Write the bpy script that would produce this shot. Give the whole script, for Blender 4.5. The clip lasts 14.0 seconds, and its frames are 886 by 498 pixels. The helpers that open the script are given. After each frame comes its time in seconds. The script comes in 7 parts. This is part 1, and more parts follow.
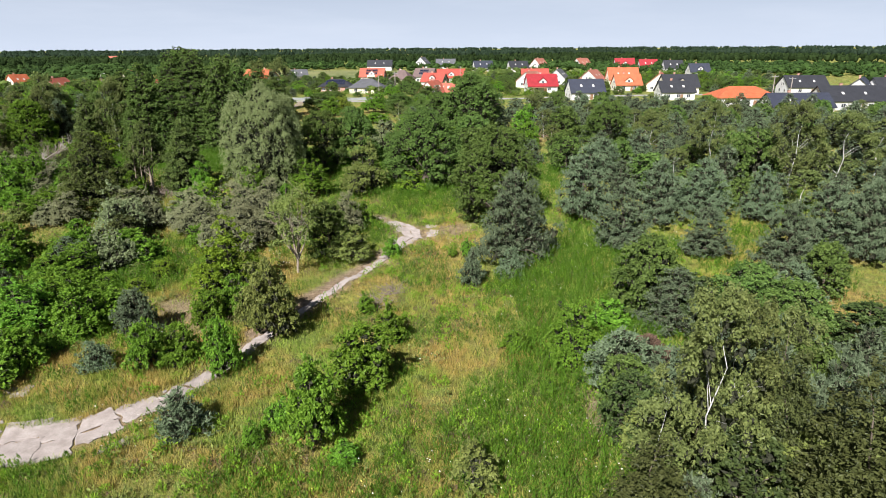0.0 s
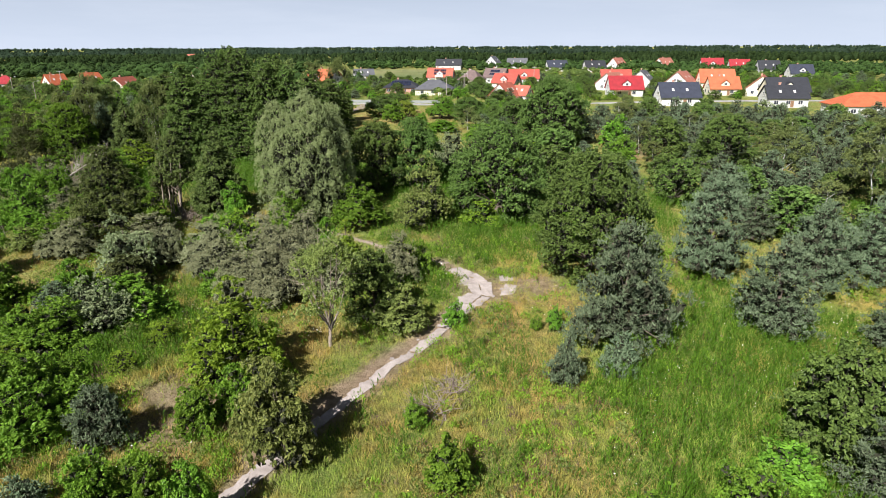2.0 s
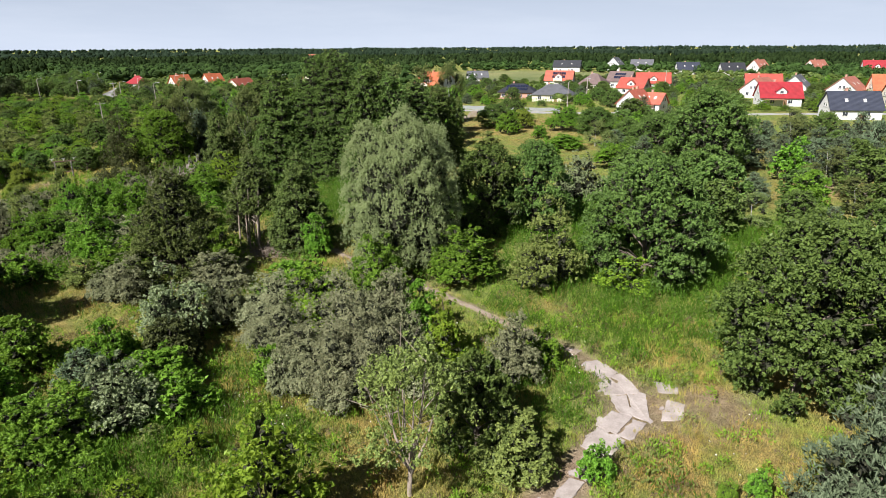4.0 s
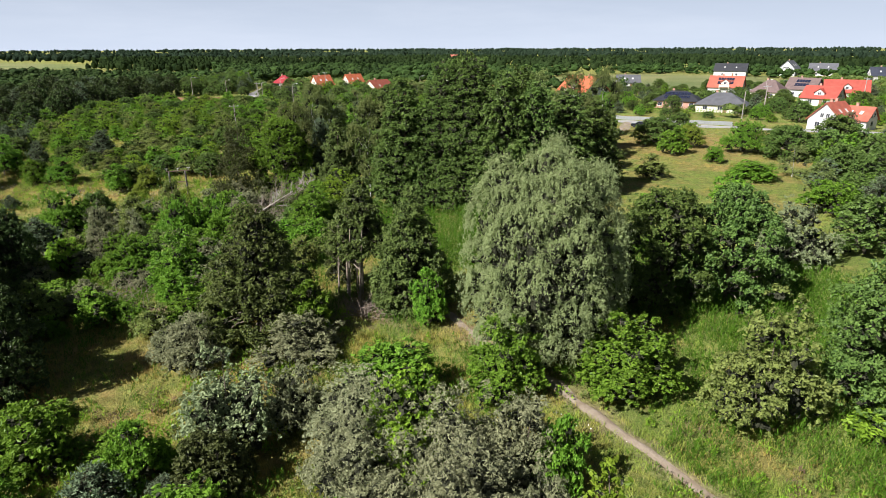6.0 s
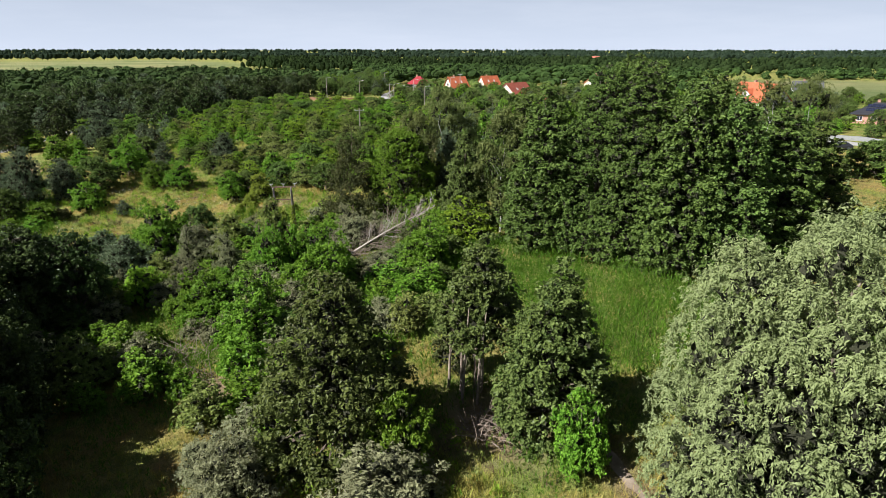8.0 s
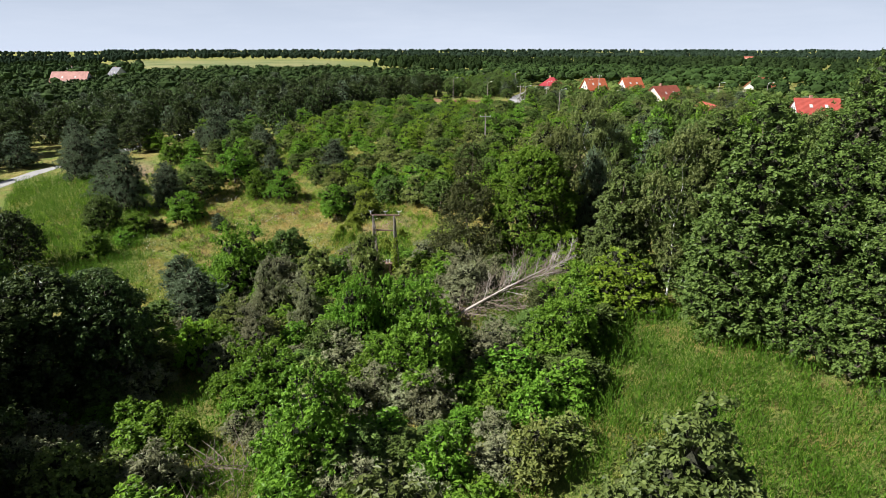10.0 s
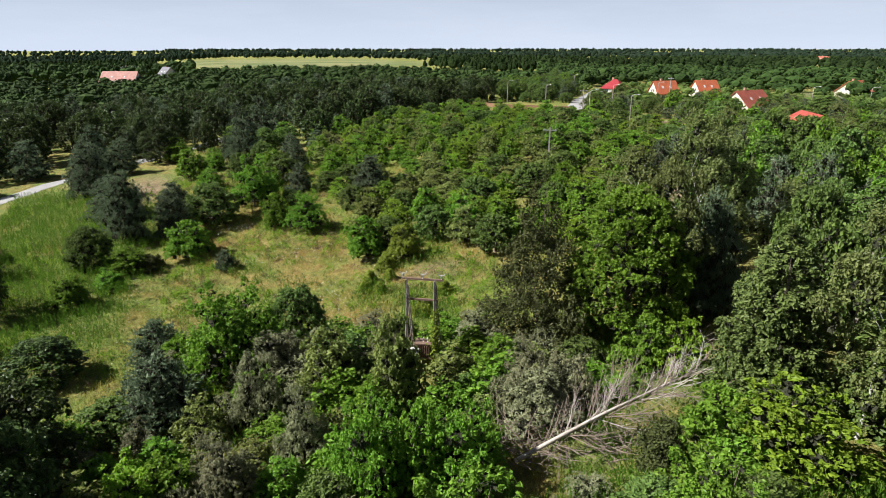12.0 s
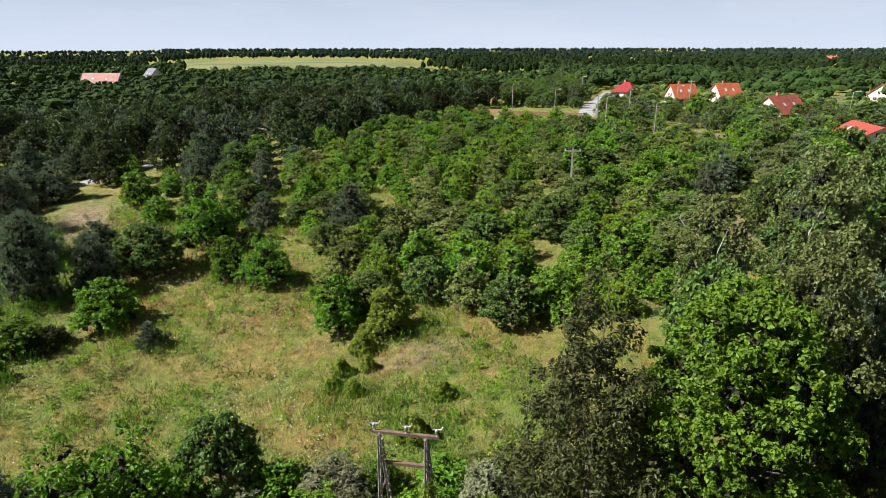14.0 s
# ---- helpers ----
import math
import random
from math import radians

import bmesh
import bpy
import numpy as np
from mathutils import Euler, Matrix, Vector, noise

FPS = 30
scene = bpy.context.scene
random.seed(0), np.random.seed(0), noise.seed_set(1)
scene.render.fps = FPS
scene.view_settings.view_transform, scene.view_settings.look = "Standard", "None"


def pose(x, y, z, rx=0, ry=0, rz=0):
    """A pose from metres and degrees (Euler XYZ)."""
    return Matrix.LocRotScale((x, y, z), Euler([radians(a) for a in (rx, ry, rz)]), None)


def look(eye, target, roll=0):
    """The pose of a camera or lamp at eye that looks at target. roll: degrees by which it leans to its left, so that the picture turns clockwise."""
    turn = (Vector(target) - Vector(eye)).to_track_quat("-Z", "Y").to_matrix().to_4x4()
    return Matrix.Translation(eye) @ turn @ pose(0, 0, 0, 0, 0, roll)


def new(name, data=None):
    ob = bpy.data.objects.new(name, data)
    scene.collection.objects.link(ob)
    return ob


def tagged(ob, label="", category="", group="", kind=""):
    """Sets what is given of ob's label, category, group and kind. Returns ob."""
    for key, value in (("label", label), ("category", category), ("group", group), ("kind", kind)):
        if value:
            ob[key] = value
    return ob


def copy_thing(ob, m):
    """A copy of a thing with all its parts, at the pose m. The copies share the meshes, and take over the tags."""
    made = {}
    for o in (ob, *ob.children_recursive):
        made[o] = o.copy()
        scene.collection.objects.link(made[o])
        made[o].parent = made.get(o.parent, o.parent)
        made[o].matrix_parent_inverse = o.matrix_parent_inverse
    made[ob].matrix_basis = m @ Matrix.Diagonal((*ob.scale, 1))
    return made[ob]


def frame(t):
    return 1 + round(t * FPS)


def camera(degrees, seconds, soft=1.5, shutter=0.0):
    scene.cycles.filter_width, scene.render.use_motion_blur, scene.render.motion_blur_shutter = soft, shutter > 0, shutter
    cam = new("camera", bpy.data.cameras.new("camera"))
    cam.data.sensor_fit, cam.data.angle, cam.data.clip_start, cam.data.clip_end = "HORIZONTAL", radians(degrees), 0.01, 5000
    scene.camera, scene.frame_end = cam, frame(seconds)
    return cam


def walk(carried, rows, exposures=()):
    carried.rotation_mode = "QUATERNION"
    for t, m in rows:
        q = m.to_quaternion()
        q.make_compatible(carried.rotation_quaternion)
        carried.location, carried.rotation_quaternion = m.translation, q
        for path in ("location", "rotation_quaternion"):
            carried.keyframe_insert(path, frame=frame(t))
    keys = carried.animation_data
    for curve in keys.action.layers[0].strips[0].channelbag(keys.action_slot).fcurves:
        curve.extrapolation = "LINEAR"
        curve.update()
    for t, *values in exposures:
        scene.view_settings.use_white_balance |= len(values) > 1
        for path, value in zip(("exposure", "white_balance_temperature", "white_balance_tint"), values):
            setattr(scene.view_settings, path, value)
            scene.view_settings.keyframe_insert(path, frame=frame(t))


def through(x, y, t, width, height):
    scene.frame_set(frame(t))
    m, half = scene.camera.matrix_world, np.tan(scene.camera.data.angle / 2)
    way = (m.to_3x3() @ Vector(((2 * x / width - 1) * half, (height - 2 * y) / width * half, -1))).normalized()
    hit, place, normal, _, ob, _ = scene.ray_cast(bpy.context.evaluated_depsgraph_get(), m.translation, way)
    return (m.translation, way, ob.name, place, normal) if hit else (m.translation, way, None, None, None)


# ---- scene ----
cam = camera(72.75, 14.0, soft=0.7)
PATH = [
    (0.0, 0.00, 0.00, 28.50, 71.38, 0.32, 7.84),
    (0.5, -0.97, 4.92, 28.49, 71.35, 0.30, 8.74),
    (1.0, -2.03, 9.95, 28.55, 71.31, 0.30, 10.42),
    (1.5, -3.29, 14.96, 28.59, 71.27, 0.29, 12.07),
    (2.0, -4.70, 19.97, 28.71, 71.27, 0.27, 14.11),
    (2.5, -6.34, 24.76, 28.82, 71.27, 0.25, 16.47),
    (5.0, -16.95, 47.08, 29.54, 71.36, 0.36, 30.44),
    (5.5, -19.70, 51.26, 29.60, 71.37, 0.29, 33.72),
    (6.0, -22.84, 55.36, 29.68, 71.41, 0.20, 37.19),
    (6.5, -26.13, 59.20, 29.66, 71.43, 0.13, 40.22),
    (7.0, -29.71, 62.96, 29.67, 71.46, 0.05, 43.51),
    (7.5, -33.41, 66.41, 29.59, 71.48, 0.02, 46.50),
    (8.0, -37.46, 69.69, 29.52, 71.50, -0.05, 49.61),
    (10.5, -59.44, 83.49, 28.91, 71.51, 0.03, 63.85),
    (11.0, -64.22, 85.80, 28.93, 71.51, 0.06, 65.66),
    (11.5, -69.03, 87.90, 28.96, 71.47, 0.07, 66.04),
    (12.0, -73.95, 90.07, 29.10, 71.43, 0.03, 66.04),
    (12.5, -78.77, 92.21, 29.18, 71.40, 0.03, 66.01),
    (13.0, -83.71, 94.43, 29.30, 71.40, 0.06, 65.97),
    (13.5, -88.65, 96.67, 29.32, 71.38, 0.05, 65.95),
    (14.0, -93.66, 99.01, 29.40, 71.39, 0.09, 65.94),
]
walk(cam, [(t, pose(*p)) for t, *p in PATH], [(0, 1.0, 6180, 12), (14, 1.0, 6180, 12)])

# ---- light ----
SUN_AZ, SUN_EL = radians(-162), radians(43)          # clockwise from +y
sun_dir = Vector((math.sin(SUN_AZ) * math.cos(SUN_EL), math.cos(SUN_AZ) * math.cos(SUN_EL), math.sin(SUN_EL)))
world = bpy.data.worlds.new("sky")
scene.world = world
world.use_nodes = True
wn = world.node_tree.nodes
sky = wn.new("ShaderNodeTexSky")
sky.sky_type, sky.sun_disc = "NISHITA", False
sky.sun_elevation, sky.sun_rotation = SUN_EL, SUN_AZ
sky.air_density, sky.dust_density, sky.ozone_density, sky.altitude = 0.9, 0.0, 2.5, 300
wn["Background"].inputs["Strength"].default_value = 0.0425
veil = wn.new("ShaderNodeHueSaturation")          # thin high cloud pales the blue
veil.inputs["Saturation"].default_value = 0.6
tone = wn.new("ShaderNodeMix")
tone.data_type, tone.blend_type = "RGBA", "MULTIPLY"
tone.inputs[0].default_value, tone.inputs[7].default_value = 1.0, (0.42, 0.44, 0.50, 1)
world.node_tree.links.new(sky.outputs[0], veil.inputs["Color"])
world.node_tree.links.new(veil.outputs[0], tone.inputs[6])
wisp, wisp_map, wisp_at, wisp_mix = wn.new("ShaderNodeTexNoise"), wn.new("ShaderNodeMapping"), wn.new("ShaderNodeTexCoord"), wn.new("ShaderNodeMix")
wisp_map.inputs["Scale"].default_value = (1.4, 1.4, 9.0)
wisp.inputs["Scale"].default_value, wisp.inputs["Detail"].default_value, wisp.inputs["Roughness"].default_value = 2.2, 6.0, 0.62
wisp_range = wn.new("ShaderNodeMapRange")
for i, value in ((1, 0.46), (2, 0.80), (3, 0.0), (4, 0.2)):
    wisp_range.inputs[i].default_value = value
wisp_mix.data_type = "RGBA"
wisp_mix.inputs[7].default_value = (11.5, 11.9, 12.6, 1)
world.node_tree.links.new(wisp_at.outputs["Generated"], wisp_map.inputs[0])
world.node_tree.links.new(wisp_map.outputs[0], wisp.inputs["Vector"])
world.node_tree.links.new(wisp.outputs["Fac"], wisp_range.inputs[0])
world.node_tree.links.new(wisp_range.outputs[0], wisp_mix.inputs[0])
haze = wn.new("ShaderNodeMix")                    # pale haze that thickens towards the horizon
haze.data_type = "RGBA"
haze.inputs[7].default_value = (8.5, 9.4, 10.8, 1)
haze_split, haze_range = wn.new("ShaderNodeSeparateXYZ"), wn.new("ShaderNodeMapRange")
for i, value in ((1, 0.0), (2, 0.3), (3, 0.92), (4, 0.0)):
    haze_range.inputs[i].default_value = value
world.node_tree.links.new(wisp_at.outputs["Generated"], haze_split.inputs[0])
world.node_tree.links.new(haze_split.outputs[2], haze_range.inputs[0])
world.node_tree.links.new(haze_range.outputs[0], haze.inputs[0])
world.node_tree.links.new(tone.outputs[2], haze.inputs[6])
world.node_tree.links.new(haze.outputs[2], wisp_mix.inputs[6])
world.node_tree.links.new(wisp_mix.outputs[2], wn["Background"].inputs["Color"])
sun_data = bpy.data.lights.new("sun", "SUN")
sun_data.energy, sun_data.angle, sun_data.color = 5.0, radians(0.53), (1.0, 0.965, 0.90)
sun = new("sun", sun_data)
sun.matrix_world = look(sun_dir * 300, (0, 0, 0))

# ---- materials ----


def nodes_of(name):
    mat = bpy.data.materials.new(name)
    mat.use_nodes = True
    nt = mat.node_tree
    return mat, nt, nt.nodes, nt.links, nt.nodes["Principled BSDF"]


def mixcol(nt, fac, a, b, mode="MIX"):
    n = nt.nodes.new("ShaderNodeMix")
    n.data_type, n.blend_type = "RGBA", mode
    for sock, v in ((n.inputs[0], fac), (n.inputs[6], a), (n.inputs[7], b)):
        if hasattr(v, "is_linked"):
            nt.links.new(v, sock)
        elif isinstance(v, (tuple, list)):
            sock.default_value = (*v[:3], 1)
        else:
            sock.default_value = v
    return n.outputs[2]


def noise_of(nt, scale, detail=4.0, rough=0.6, lo=0.35, hi=0.65, vec=None):
    n = nt.nodes.new("ShaderNodeTexNoise")
    n.inputs["Scale"].default_value, n.inputs["Detail"].default_value, n.inputs["Roughness"].default_value = scale, detail, rough
    if vec is None:
        vec = nt.nodes.new("ShaderNodeNewGeometry").outputs["Position"]
    nt.links.new(vec, n.inputs["Vector"])
    r = nt.nodes.new("ShaderNodeMapRange")
    r.inputs[1].default_value, r.inputs[2].default_value = lo, hi
    nt.links.new(n.outputs[0], r.inputs[0])
    return r.outputs[0]


def bump_of(nt, b, height, strength, dist):
    n = nt.nodes.new("ShaderNodeBump")
    n.inputs["Strength"].default_value, n.inputs["Distance"].default_value = strength, dist
    nt.links.new(height, n.inputs["Height"])
    nt.links.new(n.outputs[0], b.inputs["Normal"])


def leaf_mat(name, dark, light, through=0.25, rough=0.42, vary=0.35, gain=0.80, stands=0.0):
    dark, light = ((c[0] * 1.05 * gain, c[1] * 0.99 * gain, c[2] * 1.1 * gain) for c in (dark, light))
    mat, nt, n, l, b = nodes_of(name)
    geo, info = n.new("ShaderNodeNewGeometry"), n.new("ShaderNodeObjectInfo")
    dark, light = tuple(d * 0.85 for d in dark), tuple(g * 1.05 for g in light)
    c = mixcol(nt, geo.outputs["Random Per Island"], dark, light)
    hsv = n.new("ShaderNodeHueSaturation")
    m1, m2 = n.new("ShaderNodeMapRange"), n.new("ShaderNodeMapRange")
    for m, lo, hi in ((m1, 1 - vary * 0.9, 1 + vary * 0.9), (m2, 0.5 - vary * 0.06, 0.5 + vary * 0.06)):
        m.inputs[3].default_value, m.inputs[4].default_value = lo, hi
        l.new(info.outputs["Random"], m.inputs[0])
    l.new(m1.outputs[0], hsv.inputs["Value"])
    l.new(m2.outputs[0], hsv.inputs["Hue"])
    l.new(c, hsv.inputs["Color"])
    big = noise_of(nt, 0.9, 2.0, 0.5, 0.3, 0.7)
    col = mixcol(nt, big, hsv.outputs[0], mixcol(nt, 0.35, hsv.outputs[0], tuple(v * 1.5 for v in light)))
    if stands:          # whole stands of other trees, paler than the rest
        col = mixcol(nt, mixcol_fac(nt, noise_of(nt, 0.022, 5.0, 0.6, 0.45, 0.62), stands), col, tuple(v * 2.3 for v in light))
    l.new(col, b.inputs["Base Color"])
    b.inputs["Roughness"].default_value = rough
    b.inputs["Specular IOR Level"].default_value = 0.0 if rough == 1.0 else 0.12
    tr, mx = n.new("ShaderNodeBsdfTranslucent"), n.new("ShaderNodeMixShader")
    l.new(mixcol(nt, 0.4, col, tuple(v * 2.2 for v in light)), tr.inputs["Color"])
    mx.inputs[0].default_value = through
    l.new(b.outputs[0], mx.inputs[1])
    l.new(tr.outputs[0], mx.inputs[2])
    l.new(mx.outputs[0], n["Material Output"].inputs["Surface"])
    return mat


def plain_mat(name, a, b2, scale=3.0, rough=0.8, metal=0.0, bump=0.0, island=0.0):
    mat, nt, n, l, b = nodes_of(name)
    f = noise_of(nt, scale)
    col = mixcol(nt, f, a, b2)
    fine = noise_of(nt, scale * 9, 3.0)
    col = mixcol(nt, mixcol_fac(nt, fine, 0.25), col, tuple(v * 0.6 for v in a))
    if island:
        info = n.new("ShaderNodeObjectInfo")
        hsv, m = n.new("ShaderNodeHueSaturation"), n.new("ShaderNodeMapRange")
        m.inputs[3].default_value, m.inputs[4].default_value = 1 - island, 1 + island
        l.new(info.outputs["Random"], m.inputs[0])
        l.new(m.outputs[0], hsv.inputs["Value"])
        l.new(col, hsv.inputs["Color"])
        col = hsv.outputs[0]
    l.new(col, b.inputs["Base Color"])
    b.inputs["Roughness"].default_value, b.inputs["Metallic"].default_value = rough, metal
    if bump:
        bump_of(nt, b, fine, 0.6, bump)
    return mat


def mixcol_fac(nt, sock, k):
    m = nt.nodes.new("ShaderNodeMath")
    m.operation = "MULTIPLY"
    nt.links.new(sock, m.inputs[0])
    m.inputs[1].default_value = k
    return m.outputs[0]


def attr_of(nt, name):
    a = nt.nodes.new("ShaderNodeAttribute")
    a.attribute_name = name
    return a.outputs["Fac"]


def meadow_mat(name, gain=1.0, blades=False):
    """Grass of the meadow: lush to dry by the 'dry' attribute, bare sand by 'bare', mown crop by 'crop'."""
    mat, nt, n, l, b = nodes_of(name)
    g = lambda *c: tuple(v * gain for v in c)
    patch = noise_of(nt, 0.2, 6.0, 0.72, 0.39, 0.61)
    small = noise_of(nt, 1.1, 5.0, 0.7, 0.38, 0.62)
    grain = noise_of(nt, 5.0, 6.0, 0.75, 0.34, 0.66)
    lush = mixcol(nt, small, g(0.062, 0.115, 0.012), g(0.165, 0.240, 0.032))
    dryc = mixcol(nt, small, g(0.175, 0.122, 0.032), g(0.37, 0.250, 0.085))
    fac = n.new("ShaderNodeMath")
    fac.operation, fac.use_clamp = "MULTIPLY_ADD", True
    l.new(patch, fac.inputs[0])
    fac.inputs[1].default_value = 0.9
    sub = n.new("ShaderNodeMath")
    sub.operation = "SUBTRACT"
    l.new(attr_of(nt, "dry"), sub.inputs[0])
    sub.inputs[1].default_value = 0.45
    l.new(sub.outputs[0], fac.inputs[2])
    rusty = noise_of(nt, 0.45, 5.0, 0.7, 0.52, 0.66, n.new("ShaderNodeTexCoord").outputs["Object"])
    dryc = mixcol(nt, mixcol_fac(nt, rusty, 0.75), dryc, g(0.25, 0.125, 0.050))
    col = mixcol(nt, fac.outputs[0], lush, dryc)
    if blades:
        geo = n.new("ShaderNodeNewGeometry")
        col = mixcol(nt, mixcol_fac(nt, geo.outputs["Random Per Island"], 0.4), col, g(0.25, 0.225, 0.065))
    else:
        col = mixcol(nt, mixcol_fac(nt, grain, 0.7), col, g(0.045, 0.060, 0.016))
        col = mixcol(nt, mixcol_fac(nt, noise_of(nt, 16.0, 3.0, 0.7, 0.48, 0.66), 0.55), col, g(0.40, 0.34, 0.14))
        sand = mixcol(nt, small, (0.24, 0.165, 0.11), (0.40, 0.285, 0.21))
        col = mixcol(nt, attr_of(nt, "bare"), col, sand)
        cropc = mixcol(nt, noise_of(nt, 0.012, 4.0, 0.6), (0.12, 0.16, 0.055), (0.25, 0.24, 0.105))
        col = mixcol(nt, attr_of(nt, "crop"), col, cropc)
        bump_of(nt, b, grain, 0.8, 0.25)
    l.new(col, b.inputs["Base Color"])
    b.inputs["Roughness"].default_value = 0.9
    b.inputs["Specular IOR Level"].default_value = 0.15
    if blades:
        tr, mx = n.new("ShaderNodeBsdfTranslucent"), n.new("ShaderNodeMixShader")
        l.new(col, tr.inputs["Color"])
        mx.inputs[0].default_value = 0.3
        l.new(b.outputs[0], mx.inputs[1])
        l.new(tr.outputs[0], mx.inputs[2])
        l.new(mx.outputs[0], n["Material Output"].inputs["Surface"])
    return mat


M_GROUND, M_BLADES = meadow_mat("meadow", 1.42), meadow_mat("grass_blades", 1.75, True)
M_WEED = leaf_mat("weed_leaf", (0.045, 0.128, 0.010), (0.150, 0.320, 0.026), 0.3, gain=0.62)
LEAF = {
    "green": leaf_mat("leaf_green", (0.050, 0.118, 0.012), (0.190, 0.345, 0.032), 0.3),
    "locust": leaf_mat("leaf_bright", (0.080, 0.170, 0.014), (0.265, 0.420, 0.036), 0.34),
    "broad": leaf_mat("leaf_dark", (0.044, 0.088, 0.019), (0.149, 0.231, 0.047), 0.22),
    "olive": leaf_mat("leaf_olive", (0.071, 0.113, 0.026), (0.245, 0.302, 0.072), 0.25),
    "willow": leaf_mat("leaf_silver", (0.180, 0.235, 0.085), (0.290, 0.360, 0.140), 0.25, 0.5, 0.1),
    "silver": leaf_mat("leaf_pale", (0.088, 0.131, 0.053), (0.300, 0.365, 0.165), 0.2),
    "grey": leaf_mat("leaf_grey", (0.088, 0.106, 0.043), (0.312, 0.340, 0.166), 0.15),
    "dull": leaf_mat("leaf_dull", (0.032, 0.046, 0.012), (0.098, 0.116, 0.034), 0.2),
    "yellow": leaf_mat("leaf_yellow", (0.120, 0.180, 0.020), (0.270, 0.350, 0.045), 0.3, 0.5, 0.1),
    "pine": leaf_mat("needle_blue", (0.046, 0.085, 0.036), (0.195, 0.262, 0.132), 0.1, 0.55, 0.3, gain=0.76),
    "birch": leaf_mat("leaf_birch", (0.060, 0.092, 0.022), (0.210, 0.262, 0.075), 0.25),
    "horn": leaf_mat("leaf_layered", (0.034, 0.062, 0.014), (0.150, 0.200, 0.048), 0.2),
    "rust": leaf_mat("needle_rust", (0.085, 0.064, 0.040), (0.200, 0.135, 0.085), 0.1, 0.6, 0.1),
    "wood": leaf_mat("leaf_wood", (0.013, 0.036, 0.008), (0.046, 0.092, 0.018), 0.0, 0.9, gain=0.68, stands=0.22),
    # darker version of the broad leaf, with the shade of backlit trees in its colour
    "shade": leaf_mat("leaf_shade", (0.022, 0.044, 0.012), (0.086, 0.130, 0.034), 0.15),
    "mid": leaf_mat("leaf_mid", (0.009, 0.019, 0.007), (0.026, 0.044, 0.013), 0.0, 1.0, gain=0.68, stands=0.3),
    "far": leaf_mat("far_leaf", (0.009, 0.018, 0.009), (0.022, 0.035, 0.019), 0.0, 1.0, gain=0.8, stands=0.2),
}
M_BARK = plain_mat("bark", (0.10, 0.075, 0.055), (0.19, 0.15, 0.115), 4.0, 0.9, bump=0.03)
M_PALE_BARK = plain_mat("pale_bark", (0.20, 0.155, 0.115), (0.34, 0.28, 0.22), 3.0, 0.85, bump=0.02)
M_BIRCH_BARK = plain_mat("birch_bark", (0.62, 0.60, 0.56), (0.30, 0.28, 0.26), 5.0, 0.8, bump=0.01)
# inside of crowns: twigs coloured dark, with the crown's own shade painted in
M_INNER_SHADE = plain_mat("inner_crown_shade", (0.030, 0.032, 0.014), (0.060, 0.064, 0.030), 7.0, 1.0, bump=0.25)
M_TWIG = plain_mat("dead_twig", (0.16, 0.12, 0.09), (0.30, 0.24, 0.19), 4.0, 0.9)
M_CONCRETE = plain_mat("concrete", (0.27, 0.225, 0.20), (0.40, 0.345, 0.315), 0.9, 0.9, bump=0.02, island=0.08)
M_SAND = plain_mat("sand", (0.20, 0.15, 0.10), (0.31, 0.25, 0.19), 0.9, 0.95, bump=0.03)
M_ASPHALT = plain_mat("pale_road", (0.27, 0.26, 0.25), (0.36, 0.35, 0.33), 0.3, 0.9)
M_WHITE = plain_mat("white_render", (0.62, 0.61, 0.59), (0.52, 0.51, 0.49), 0.7, 0.85)
M_CREAM = plain_mat("cream_render", (0.74, 0.68, 0.54), (0.66, 0.60, 0.47), 0.7, 0.85)
M_BRICKY = plain_mat("brick_wall", (0.42, 0.22, 0.16), (0.52, 0.30, 0.23), 2.0, 0.85)
M_GLASS = plain_mat("window_glass", (0.03, 0.035, 0.045), (0.05, 0.055, 0.07), 0.5, 0.08)
M_FRAME = plain_mat("window_frame", (0.62, 0.60, 0.57), (0.52, 0.50, 0.47), 2.0, 0.5)
M_WOOD = plain_mat("brown_wood", (0.20, 0.105, 0.055), (0.30, 0.17, 0.09), 3.0, 0.7)
M_METAL = plain_mat("grey_metal", (0.36, 0.37, 0.38), (0.46, 0.47, 0.48), 3.0, 0.45, 0.6)
M_RUSTY = plain_mat("rusty_steel", (0.17, 0.10, 0.07), (0.26, 0.18, 0.13), 5.0, 0.8, 0.3)
M_SOLAR = plain_mat("solar_panel", (0.015, 0.018, 0.035), (0.025, 0.03, 0.055), 1.0, 0.12)


def roof_mat(name, a):
    """Roof tiles: courses and rolls as relief, with weathering."""
    mat, nt, n, l, b = nodes_of(name)
    col = mixcol(nt, noise_of(nt, 0.6), a, tuple(v * 0.72 for v in a))
    col = mixcol(nt, mixcol_fac(nt, noise_of(nt, 6.0), 0.35), col, tuple(v * 0.55 for v in a))
    l.new(col, b.inputs["Base Color"])
    b.inputs["Roughness"].default_value = 0.6
    tc, w = n.new("ShaderNodeTexCoord"), n.new("ShaderNodeTexWave")
    w.wave_type, w.bands_direction = "BANDS", "X"
    w.inputs["Scale"].default_value = 1.1
    l.new(tc.outputs["Object"], w.inputs["Vector"])
    bump_of(nt, b, w.outputs["Fac"], 0.5, 0.06)
    return mat


